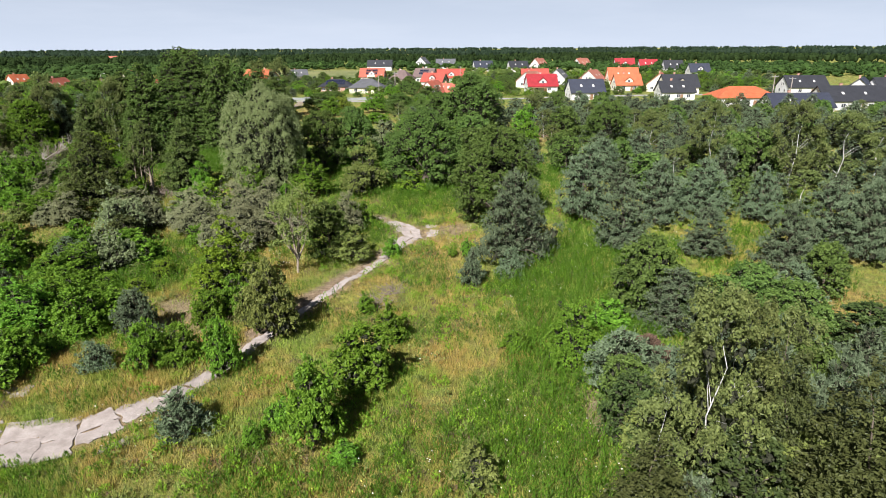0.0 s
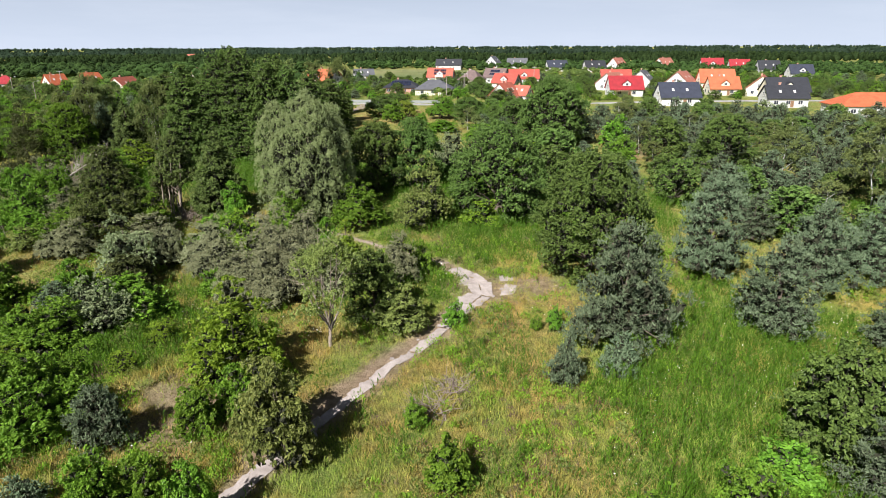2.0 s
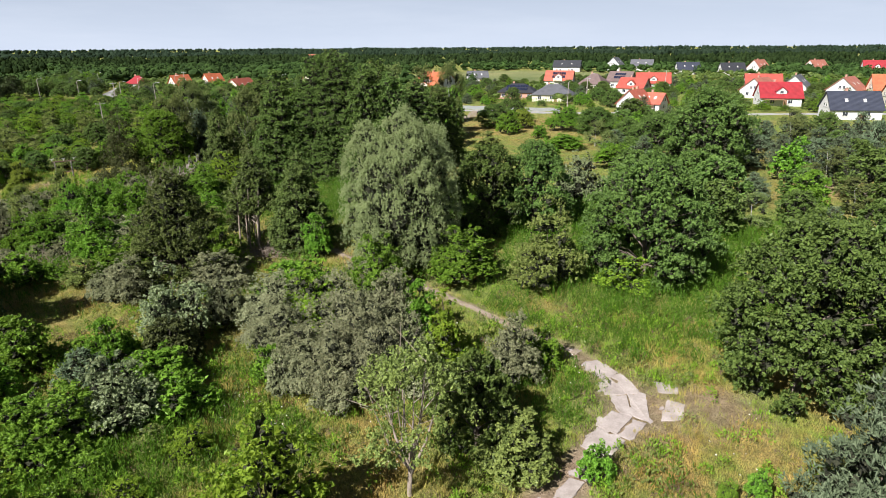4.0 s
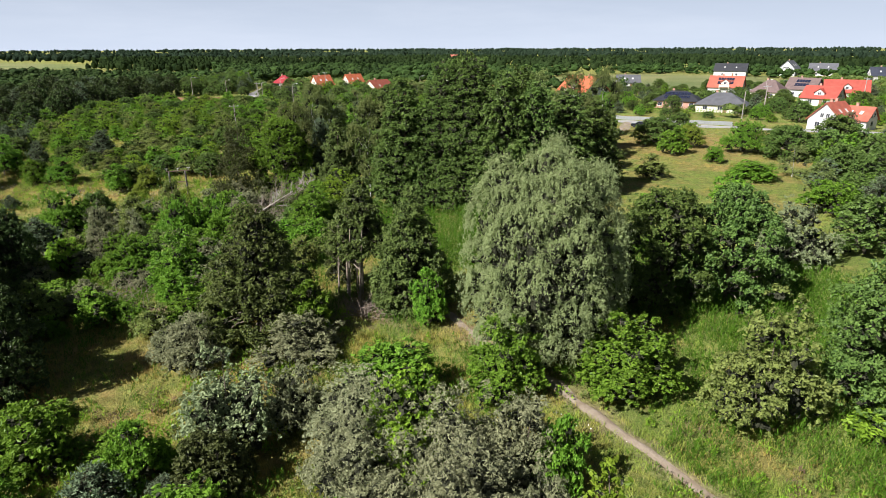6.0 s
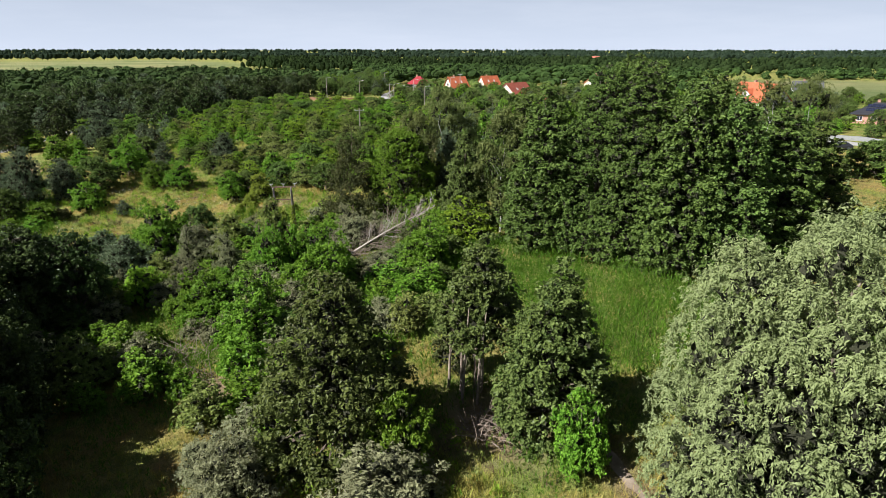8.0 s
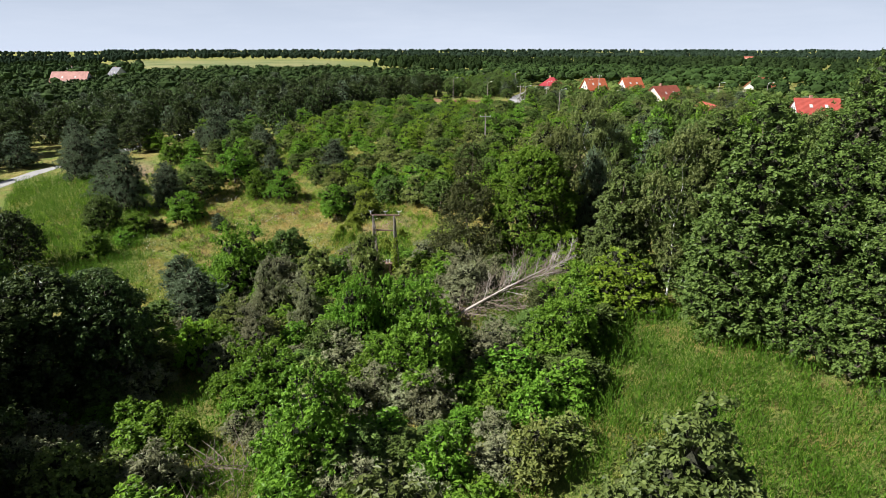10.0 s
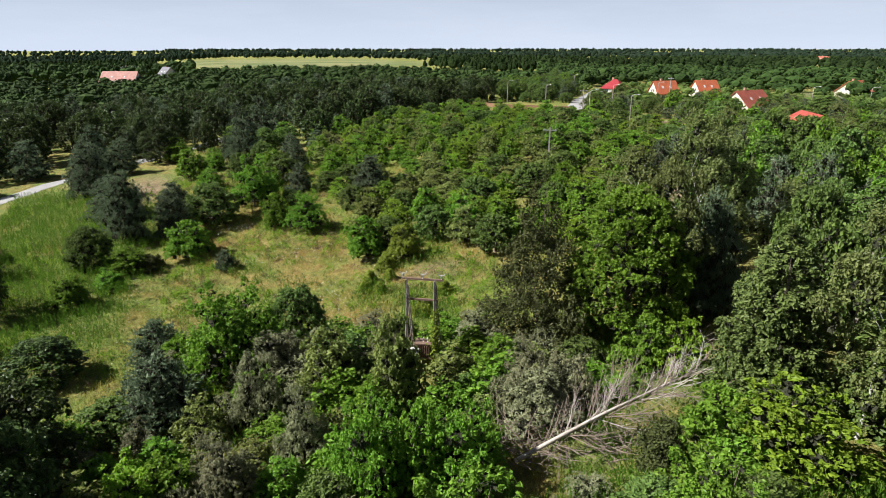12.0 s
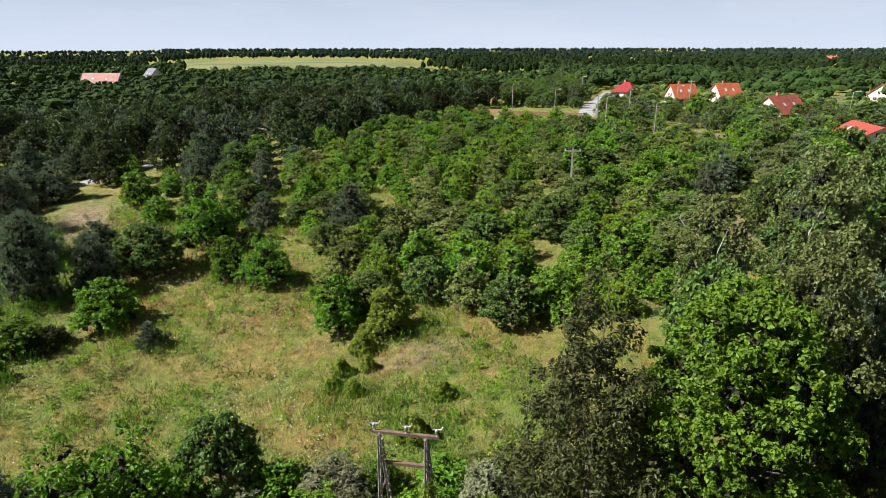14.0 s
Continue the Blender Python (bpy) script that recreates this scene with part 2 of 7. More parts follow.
ROOF = {
    "orange": roof_mat("roof_orange", (0.52, 0.135, 0.055)),
    "red": roof_mat("roof_red", (0.42, 0.075, 0.050)),
    "crimson": roof_mat("roof_crimson", (0.34, 0.018, 0.026)),
    "brick": roof_mat("roof_brick", (0.43, 0.115, 0.070)),
    "salmon": roof_mat("roof_salmon", (0.42, 0.155, 0.105)),
    "brown": roof_mat("roof_brown", (0.17, 0.115, 0.105)),
    "navy": roof_mat("roof_navy", (0.035, 0.040, 0.062)),
    "black": roof_mat("roof_black", (0.030, 0.031, 0.038)),
    "grey": roof_mat("roof_grey", (0.115, 0.115, 0.125)),
}

# ---- shape tools ----


def sstep(t):
    t = np.clip(t, 0, 1)
    return t * t * (3 - 2 * t)


def lumps(x, y):
    return (0.22 * np.sin(x * 0.31 + 1.3 * np.sin(y * 0.17)) * np.cos(y * 0.27 + np.sin(x * 0.13))
            + 0.10 * np.sin(x * 0.83 + y * 0.41) * np.cos(y * 0.77 - x * 0.29))


def ground_z(x, y):
    """Height of the land: rising gently to the north, with a hollow in the west."""
    x, y = np.asarray(x, float), np.asarray(y, float)
    near = np.exp(-((x + 40) ** 2 + (y - 90) ** 2) / (2 * 160.0 ** 2))
    return (1.3 + 6.7 * sstep((y - 35) / 125.0) - 4.6 * np.exp(-((x + 138) ** 2 + (y - 103) ** 2) / (2 * 33.0 ** 2)) + lumps(x, y) * near)


def gz(x, y):
    return float(ground_z(x, y))


def mesh_of(name, verts, faces, mat, smooth=False, attrs=None, inner=None):
    """A mesh from arrays: verts (n, 3) and faces, a list of arrays each (m, 3) or (m, 4)."""
    me = bpy.data.meshes.new(name)
    verts = np.asarray(verts, np.float32)
    faces = [np.asarray(f, np.int32) for f in (faces if isinstance(faces, list) else [faces]) if len(f)]
    loops = np.concatenate([f.ravel() for f in faces])
    sizes = np.concatenate([np.full(len(f), f.shape[1], np.int32) for f in faces])
    me.vertices.add(len(verts))
    me.vertices.foreach_set("co", verts.ravel())
    me.loops.add(len(loops))
    me.loops.foreach_set("vertex_index", loops)
    me.polygons.add(len(sizes))
    me.polygons.foreach_set("loop_start", np.concatenate([[0], np.cumsum(sizes)[:-1]]).astype(np.int32))
    me.polygons.foreach_set("use_smooth", np.full(len(sizes), smooth))
    for key, values in (attrs or {}).items():
        me.attributes.new(key, "FLOAT", "POINT").data.foreach_set("value", np.asarray(values, np.float32))
    me.update(calc_edges=True)
    me.validate()
    me.materials.append(mat)
    # faces from inner on get the dark painted shade of the crown
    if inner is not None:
        me.materials.append(M_INNER_SHADE)
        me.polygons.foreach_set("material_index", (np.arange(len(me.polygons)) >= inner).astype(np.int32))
    return me


def part_mesh(name, me, parent, label="", at=None):
    ob = new(name, me)
    ob.parent = parent
    if at is not None:
        ob.matrix_basis = at
    if label:
        tagged(ob, label)
    return ob


class Shape:
    """Collects boxes, tubes and polygons into one mesh."""

    def __init__(self):
        self.v, self.f, self.n = [], {3: [], 4: []}, 0

    def add(self, verts, faces):
        self.v.append(np.asarray(verts, float))
        for f in faces:
            self.f[len(f)].append([i + self.n for i in f])
        self.n += len(verts)
        return self

    def box(self, a, b, m=None):
        (x0, y0, z0), (x1, y1, z1) = a, b
        v = np.array([(x0, y0, z0), (x1, y0, z0), (x1, y1, z0), (x0, y1, z0), (x0, y0, z1), (x1, y0, z1), (x1, y1, z1), (x0, y1, z1)])
        if m is not None:
            v = np.array([m @ Vector(p) for p in v])
        return self.add(v, [(3, 2, 1, 0), (4, 5, 6, 7), (0, 1, 5, 4), (1, 2, 6, 5), (2, 3, 7, 6), (3, 0, 4, 7)])

    def tube(self, pts, radii, sides=6):
        pts = np.asarray(pts, float)
        rings = []
        for i, p in enumerate(pts):
            d = pts[min(i + 1, len(pts) - 1)] - pts[max(i - 1, 0)]
            d = d / (np.linalg.norm(d) + 1e-9)
            u = np.cross(d, (0.31, 0.87, 0.38))
            u /= np.linalg.norm(u) + 1e-9
            w = np.cross(d, u)
            a = np.arange(sides) * 2 * np.pi / sides
            rings.append(p + radii[i] * (np.cos(a)[:, None] * u + np.sin(a)[:, None] * w))
        faces = []
        for i in range(len(pts) - 1):
            for k in range(sides):
                k2 = (k + 1) % sides
                faces.append((i * sides + k, i * sides + k2, (i + 1) * sides + k2, (i + 1) * sides + k))
        for base in (0, (len(pts) - 1) * sides):
            for k in range(1, sides - 1):
                faces.append((base, base + k, base + k + 1))
        return self.add(np.concatenate(rings), faces)

    def mesh(self, name, mat, smooth=False):
        return mesh_of(name, np.concatenate(self.v), [np.array(f) for f in self.f.values() if f], mat, smooth)


def leaves(rng, centres, normals, length, width, droop=0.0, spread=0.7, face=0.0):
    """Folded leaf sprays of four corners, each an island of its own. face: they lie across the normal, tipped up to the light by so much."""
    n = len(centres)
    if face:
        up = normals + rng.normal(0, spread * 0.75, (n, 3))
        up[:, 2] += face
        up /= np.linalg.norm(up, axis=1)[:, None] + 1e-9
        d = rng.normal(0, 0.6, (n, 3)) + normals
        d[:, 2] -= droop
        s = np.cross(d, up)
        s /= np.linalg.norm(s, axis=1)[:, None] + 1e-9
        d = np.cross(up, s)
    else:
        d = normals + rng.normal(0, spread, (n, 3))
        d[:, 2] -= droop
        d /= np.linalg.norm(d, axis=1)[:, None] + 1e-9
        s = np.cross(d, rng.normal(0, 1, (n, 3)))
        s /= np.linalg.norm(s, axis=1)[:, None] + 1e-9
        up = np.cross(s, d)
    ln = (length * rng.uniform(0.6, 1.3, n))[:, None]
    wd = (width * rng.uniform(0.7, 1.2, n))[:, None]
    fold = wd * 0.22
    v = np.stack([centres - d * ln * 0.5, centres + s * wd * 0.5 + up * fold, centres + d * ln * 0.5, centres - s * wd * 0.5 + up * fold], 1).reshape(-1, 3)
    i = np.arange(n)[:, None] * 4
    return v, np.concatenate([i + [0, 1, 2], i + [0, 2, 3]])


def sphere_dirs(rng, n):
    d = rng.normal(0, 1, (n, 3))
    return d / np.linalg.norm(d, axis=1)[:, None]


_ico = bmesh.new()
bmesh.ops.create_icosphere(_ico, subdivisions=1, radius=1.0)
ICO_V = np.array([v.co[:] for v in _ico.verts])
ICO_F = np.array([[v.index for v in f.verts] for f in _ico.faces])
_ico.free()


def crown_arrays(rng, lobes, n, length, width, droop=0.0, spread=0.7, core=0.66, face=0.0, per=5, size=0.5, tall=0.85, tuft=1, fill_in=0.4):
    """Leaf sprays in tufts on small clumps that cover the lobes (x, y, z, rx, rz), over ragged inner masses that stand
    in for twigs and crown shade.
    """
    lobes = np.asarray(lobes, float)
    k = np.repeat(np.arange(len(lobes)), per)
    d = sphere_dirs(rng, len(k))
    d[d[:, 2] < -0.3, 2] *= -1
    s = lobes[k, 3] * size * rng.uniform(0.65, 1.3, len(k))
    subs = np.column_stack([lobes[k, :3] + d * lobes[k][:, [3, 3, 4]] * rng.uniform(0.6, 0.85, (len(k), 1)), s, s * tall])
    subs = np.concatenate([subs, lobes * [1, 1, 1, 0.88, 0.88]])
    area = subs[:, 3] * (subs[:, 3] + subs[:, 4])
    area[len(k):] *= fill_in
    m = int(n * 2.2) + 8
    pick = rng.choice(len(subs), m, p=area / area.sum())
    d = sphere_dirs(rng, m)
    d[d[:, 2] < -0.3, 2] *= -1
    r = rng.uniform(0.62, 1.08, m) + (rng.uniform(0, 1, m) < 0.16) * rng.uniform(0.0, 0.75, m)
    dim = subs[pick][:, [3, 3, 4]]
    c = subs[pick][:, :3] + d * dim * r[:, None]
    solid = max(core, 0.5) * 1.05
    hid = np.zeros(m, bool)
    for lb in lobes:
        hid |= (((c - lb[:3]) / (lb[[3, 3, 4]] * solid)) ** 2).sum(1) < 1
    keep = np.flatnonzero(~hid & (c[:, 2] > 0.02))
    open_area = 4.2 * area.sum() * len(keep) / m
    keep = np.repeat(keep[:max(4, n // tuft)], tuft)
    c, nrm = c[keep], (d / dim)[keep]
    nrm /= np.linalg.norm(nrm, axis=1)[:, None]
    if tuft > 1:          # leaves stand round the tips of twigs
        off = rng.normal(0, 1, (len(c), 3)) + nrm * 0.5
        off /= np.linalg.norm(off, axis=1)[:, None]
        c = c + off * length * rng.uniform(0.35, 1.0, (len(c), 1)) * [0.8, 0.8, 0.8 + max(0.0, droop)]
        nrm = nrm * 0.55 + off
        nrm /= np.linalg.norm(nrm, axis=1)[:, None] + 1e-9
    grow = min(1.2, max(0.85, math.sqrt(0.85 * open_area / (len(keep) * 0.5 * length * width)))) if core else 1.0
    v, f = leaves(rng, c, nrm, length * grow, width * grow, droop, spread, face)
    vs, fs, k = [v], [f], len(v)
    if core:          # inner sprays closing the crown from within; in trees their colour paints inner shade
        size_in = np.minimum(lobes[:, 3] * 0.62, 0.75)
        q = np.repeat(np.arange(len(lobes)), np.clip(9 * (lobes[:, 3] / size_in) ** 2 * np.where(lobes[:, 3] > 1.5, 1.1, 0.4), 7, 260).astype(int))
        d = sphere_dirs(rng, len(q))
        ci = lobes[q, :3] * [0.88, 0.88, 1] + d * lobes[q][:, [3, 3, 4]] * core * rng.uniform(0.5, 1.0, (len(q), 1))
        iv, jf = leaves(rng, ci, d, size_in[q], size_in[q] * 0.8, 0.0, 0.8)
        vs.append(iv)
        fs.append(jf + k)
    return np.concatenate(vs), np.concatenate(fs), len(f)


def limbs(rng, h, r0, tips, lean=0.0):
    """A tapered trunk with limbs out to the given tips."""
    s = Shape()
    bend = rng.normal(0, 0.03 * h, (5, 2))
    zs = np.array([-0.4, 0.2, 0.45, 0.7, 0.93]) * h
    zs[0] = -0.4
    pts = np.column_stack([bend[:, 0] * [0, 0.3, 0.7, 1, 1.2] + lean * zs, bend[:, 1] * [0, 0.3, 0.7, 1, 1.2], zs])
    s.tube(pts, r0 * np.array([1.25, 0.85, 0.6, 0.35, 0.08]), 7)
    for t in tips:
        t = np.asarray(t, float)
        z0 = max(0.12 * h, t[2] - 0.55 * math.hypot(t[0], t[1]) - 0.05 * h)
        k = np.interp(z0, zs, np.arange(5))
        i = min(int(k), 3)
        a = pts[i] + (pts[i + 1] - pts[i]) * (k - i)
        m = (a + t) / 2 + [0, 0, 0.04 * h]
        s.tube([a, m, t], r0 * np.array([0.4, 0.25, 0.06]) * (1 - 0.5 * z0 / h), 5)
    return s


def forked_limbs(rng, h, r):
    """A short pale trunk that forks low into long bare limbs with twigs."""
    s = Shape()
    fork = np.array([0.05, 0.0, 0.14 * h])
    s.tube([(0, 0, -0.4), (0, 0, 0.05 * h), fork], [0.21, 0.17, 0.15], 8)
    for i in range(8):
        a = i * 2.399 + rng.normal(0, 0.2)
        q, z = r * (0.25 + 0.6 * ((i * 5) % 8) / 8), h * rng.uniform(0.66, 0.96)
        base = fork + [0, 0, 0.05 * h * (i % 3)]
        tip = np.array([q * math.cos(a), q * math.sin(a), z])
        m1, m2 = base + (tip - base) * [0.5, 0.5, 0.3], base + (tip - base) * [0.8, 0.8, 0.65]
        s.tube([base, m1, m2, tip], [0.11, 0.08, 0.04, 0.01], 6)
        for _ in range(6):
            k = rng.uniform(0.25, 1.0)
            p = m1 + (m2 - m1) * k if k < 0.6 else m2 + (tip - m2) * (k - 0.6) * 2.4
            e = rng.normal(0, 0.6, 3) + [math.cos(a) * 0.6, math.sin(a) * 0.6, 0.8]
            s.tube([p, p + e * 0.5, p + e * rng.uniform(0.8, 1.6)], [0.04, 0.028, 0.008], 4)
    return s


# every kind of crown: lobes in metres for a tree of height h and radius r


def lobes_round(rng, h, r, n=26, low=0.16, lobe=0.36):
    out = []
    for i in range(n):
        u = (i + rng.uniform(0, 1)) / n
        a = i * 2.399 + rng.normal(0, 0.35)
        prof = math.sin(math.pi * (0.24 + 0.68 * u)) ** 0.75
        s = r * lobe * rng.uniform(0.7, 1.25)
        d = max(0.0, r * prof * rng.uniform(0.92, 1.1) - s * 0.8)
        out.append((d * math.cos(a), d * math.sin(a), h * (low + (0.95 - low) * u) - s * 0.45 * u, s, s * 0.85))
    out.append((0, 0, h * 0.5, r * 0.55, h * 0.33))
    return out


def lobes_tiers(rng, h, r, tiers=9, per=7, low=0.08, top=0.12, flat=0.42):
    """Layered conical crown."""
    out = []
    for i in range(tiers):
        u = i / (tiers - 1)
        z = h * (low + (0.94 - low) * u)
        rr = r * (1 - u) ** 0.72 * (0.86 + 0.14 * math.sin(i * 2.3)) + r * top * (1 - u * 0.5)
        k = max(2, int(per * (1 - 0.65 * u)))
        a0 = rng.uniform(0, 6.3)
        for j in range(k):
            a = a0 + 6.283 * j / k + rng.normal(0, 0.2)
            d = rr * rng.uniform(0.55, 0.78)
            s = max(rr * 0.42, r * 0.1) * rng.uniform(0.8, 1.2)
            out.append((d * math.cos(a), d * math.sin(a), z - d * 0.10 + rng.normal(0, h * 0.015), s, s * flat + h * 0.02))
    out.append((0, 0, h * 0.42, r * 0.42, h * 0.34))
    return out


def lobes_cone(rng, h, r, low=0.05, round_top=0.62, step=0.95, size=0.72, flat=0.55):
    """A dense conical crown: many small boughs in drooping tiers over the whole outline."""
    out, tiers = [], max(6, int(h * (1 - low) / step))
    for i in range(tiers):
        u = (i + 0.5) / tiers
        rr = r * (1 - u ** 1.25) ** round_top * (0.9 + 0.1 * min(1, u / 0.15)) * rng.uniform(0.84, 1.1)
        k = max(3, int(6.283 * rr / (1.5 * size)))
        a0 = rng.uniform(0, 6.3)
        for m in range(k):
            a = a0 + 6.283 * m / k + rng.normal(0, 0.12)
            s = size * rng.uniform(0.6, 1.5) * (1 - 0.3 * u)
            d = max(0.05, rr * rng.uniform(0.84, 1.06) - s * 0.6)
            out.append((d * math.cos(a), d * math.sin(a), h * (low + (0.97 - low) * u) - d * rng.uniform(0.06, 0.26) + rng.normal(0, 0.34), s, s * flat * rng.uniform(0.7, 1.3)))
    for u in (0.2, 0.4, 0.6, 0.78):
        out.append((0, 0, h * (low + (1 - low) * u), r * 0.7 * (1 - u ** 1.25) ** round_top, h * 0.12))
    return out


def lobes_willow(rng, h, r):
    """Several tall billowing heads side by side, each draped in hanging boughs, full to the ground."""
    out = []
    heads = [(0.0, 0.0, 0.52, 1.0)] + [(0.54 * math.cos(i * 0.898 + 0.3), 0.54 * math.sin(i * 0.898 + 0.3), rng.uniform(0.36, 0.48), (0.93, 0.82, 0.9, 0.76, 0.94, 0.84, 0.88)[i]) for i in range(7)]
    for hx, hy, hr, top in heads:
        for i in range(40):
            u = (i + rng.uniform(0, 1)) / 40
            a = i * 2.399 + rng.normal(0, 0.3)
            prof = (1 - max(0.0, (u - 0.45) / 0.56) ** 2.2) ** 0.6 * (0.82 + 0.18 * min(1, u / 0.3))
            s = r * rng.uniform(0.12, 0.18)
            d = max(0.0, r * hr * prof * rng.uniform(0.94, 1.06) - s * 0.6)
            out.append((r * hx + d * math.cos(a), r * hy + d * math.sin(a), h * top * (0.04 + 0.9 * u), s, s * rng.uniform(1.3, 2.0)))
        out.append((r * hx, r * hy, h * top * 0.48, r * hr * 0.72, h * top * 0.4))
    return out


def lobes_birch(rng, h, r):
    out = []
    for i in range(30):
        u = rng.uniform(0, 1) ** 0.8
        a = i * 2.399 + rng.normal(0, 0.3)
        z = h * (0.20 + 0.74 * u)
        rr = r * (math.sin(math.pi * (0.22 + 0.74 * u)) ** 0.8)
        d = rr * rng.uniform(0.45, 0.9)
        s = r * rng.uniform(0.16, 0.28)
        out.append((d * math.cos(a), d * math.sin(a), z, s, s * rng.uniform(1.4, 2.3)))
    return out


def lobes_bush(rng, h, r, n=26):
    out = []
    for i in range(n):
        a, k = i * 2.399 + rng.normal(0, 0.4), math.sqrt((i + 0.5) / n)
        s = r * rng.uniform(0.15, 0.34)
        top = h * (1 - 0.58 * k * k) * rng.uniform(0.5, 1.08)
        out.append((r * 0.74 * k * math.cos(a), r * 0.74 * k * math.sin(a), max(top - s * 0.7, s * 0.5), s, s * 0.85))
        if top > 1.7 * s:
            out.append((r * 0.78 * k * math.cos(a), r * 0.78 * k * math.sin(a), top * 0.45, s * 1.1, top * 0.32))
    for i in range(9):          # upright shoots above the mass
        a, k = i * 2.1 + rng.normal(0, 0.4), rng.uniform(0.1, 0.8)
        out.append((r * k * math.cos(a), r * k * math.sin(a), h * (1 - 0.5 * k * k) * rng.uniform(0.82, 1.0), r * rng.uniform(0.06, 0.12), h * rng.uniform(0.08, 0.16)))
    return out


def lobes_pine(rng, h, r):
    """Irregular whorls of bushy branch ends, full to the ground."""
    out, tiers = [], 11
    for i in range(tiers):
        u = (i + 0.3) / tiers
        rr = r * (1 - u ** 1.7) ** 0.8 * rng.uniform(0.8, 1.1) + r * 0.08
        k = max(3, int(12 * (1 - 0.7 * u)))
        a0 = rng.uniform(0, 6.3)
        for j in range(k):
            a = a0 + 6.283 * j / k + rng.normal(0, 0.2)
            d = rr * rng.uniform(0.5, 0.9)
            s = r * rng.uniform(0.13, 0.27) * (1 - 0.3 * u)
            out.append((d * math.cos(a), d * math.sin(a), h * (0.05 + 0.88 * u) + d * 0.12 + rng.normal(0, h * 0.02), s, s * 0.8))
            if rng.uniform() < 0.6:
                out.append((d * 0.55 * math.cos(a + 0.3), d * 0.55 * math.sin(a + 0.3), h * (0.06 + 0.88 * u) + d * 0.1, s * 1.1, s))
    out.append((0, 0, h * 0.94, r * 0.10, h * 0.07))
    return out


WOOD = {
    "leafy": ("green", "leafy_tree"),
    "willow": ("willow", "willow_tree"), "linden": ("broad", "linden_tree"), "round": ("broad", "round_tree"), "hornbeam": ("horn", "hornbeam_tree"), "stemmy": ("horn", "bare_stemmed_tree"),
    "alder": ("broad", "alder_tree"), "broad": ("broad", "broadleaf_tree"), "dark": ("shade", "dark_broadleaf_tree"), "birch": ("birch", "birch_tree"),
    "birchdark": ("dull", "dusky_birch_tree"), "halfbare": ("olive", "half_bare_tree"), "pine": ("pine", "pine_tree"), "spine": ("pine", "young_pine"),
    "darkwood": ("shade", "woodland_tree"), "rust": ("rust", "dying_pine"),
    "green": ("green", "green_shrub"), "locust": ("locust", "leafy_shrub"), "olive": ("olive", "olive_shrub"), "grey": ("grey", "grey_shrub"),
    "silver": ("silver", "pale_shrub"), "dull": ("dull", "dull_shrub"), "yellow": ("yellow", "yellow_shrub"), "sapling": ("locust", "conical_sapling"),
}


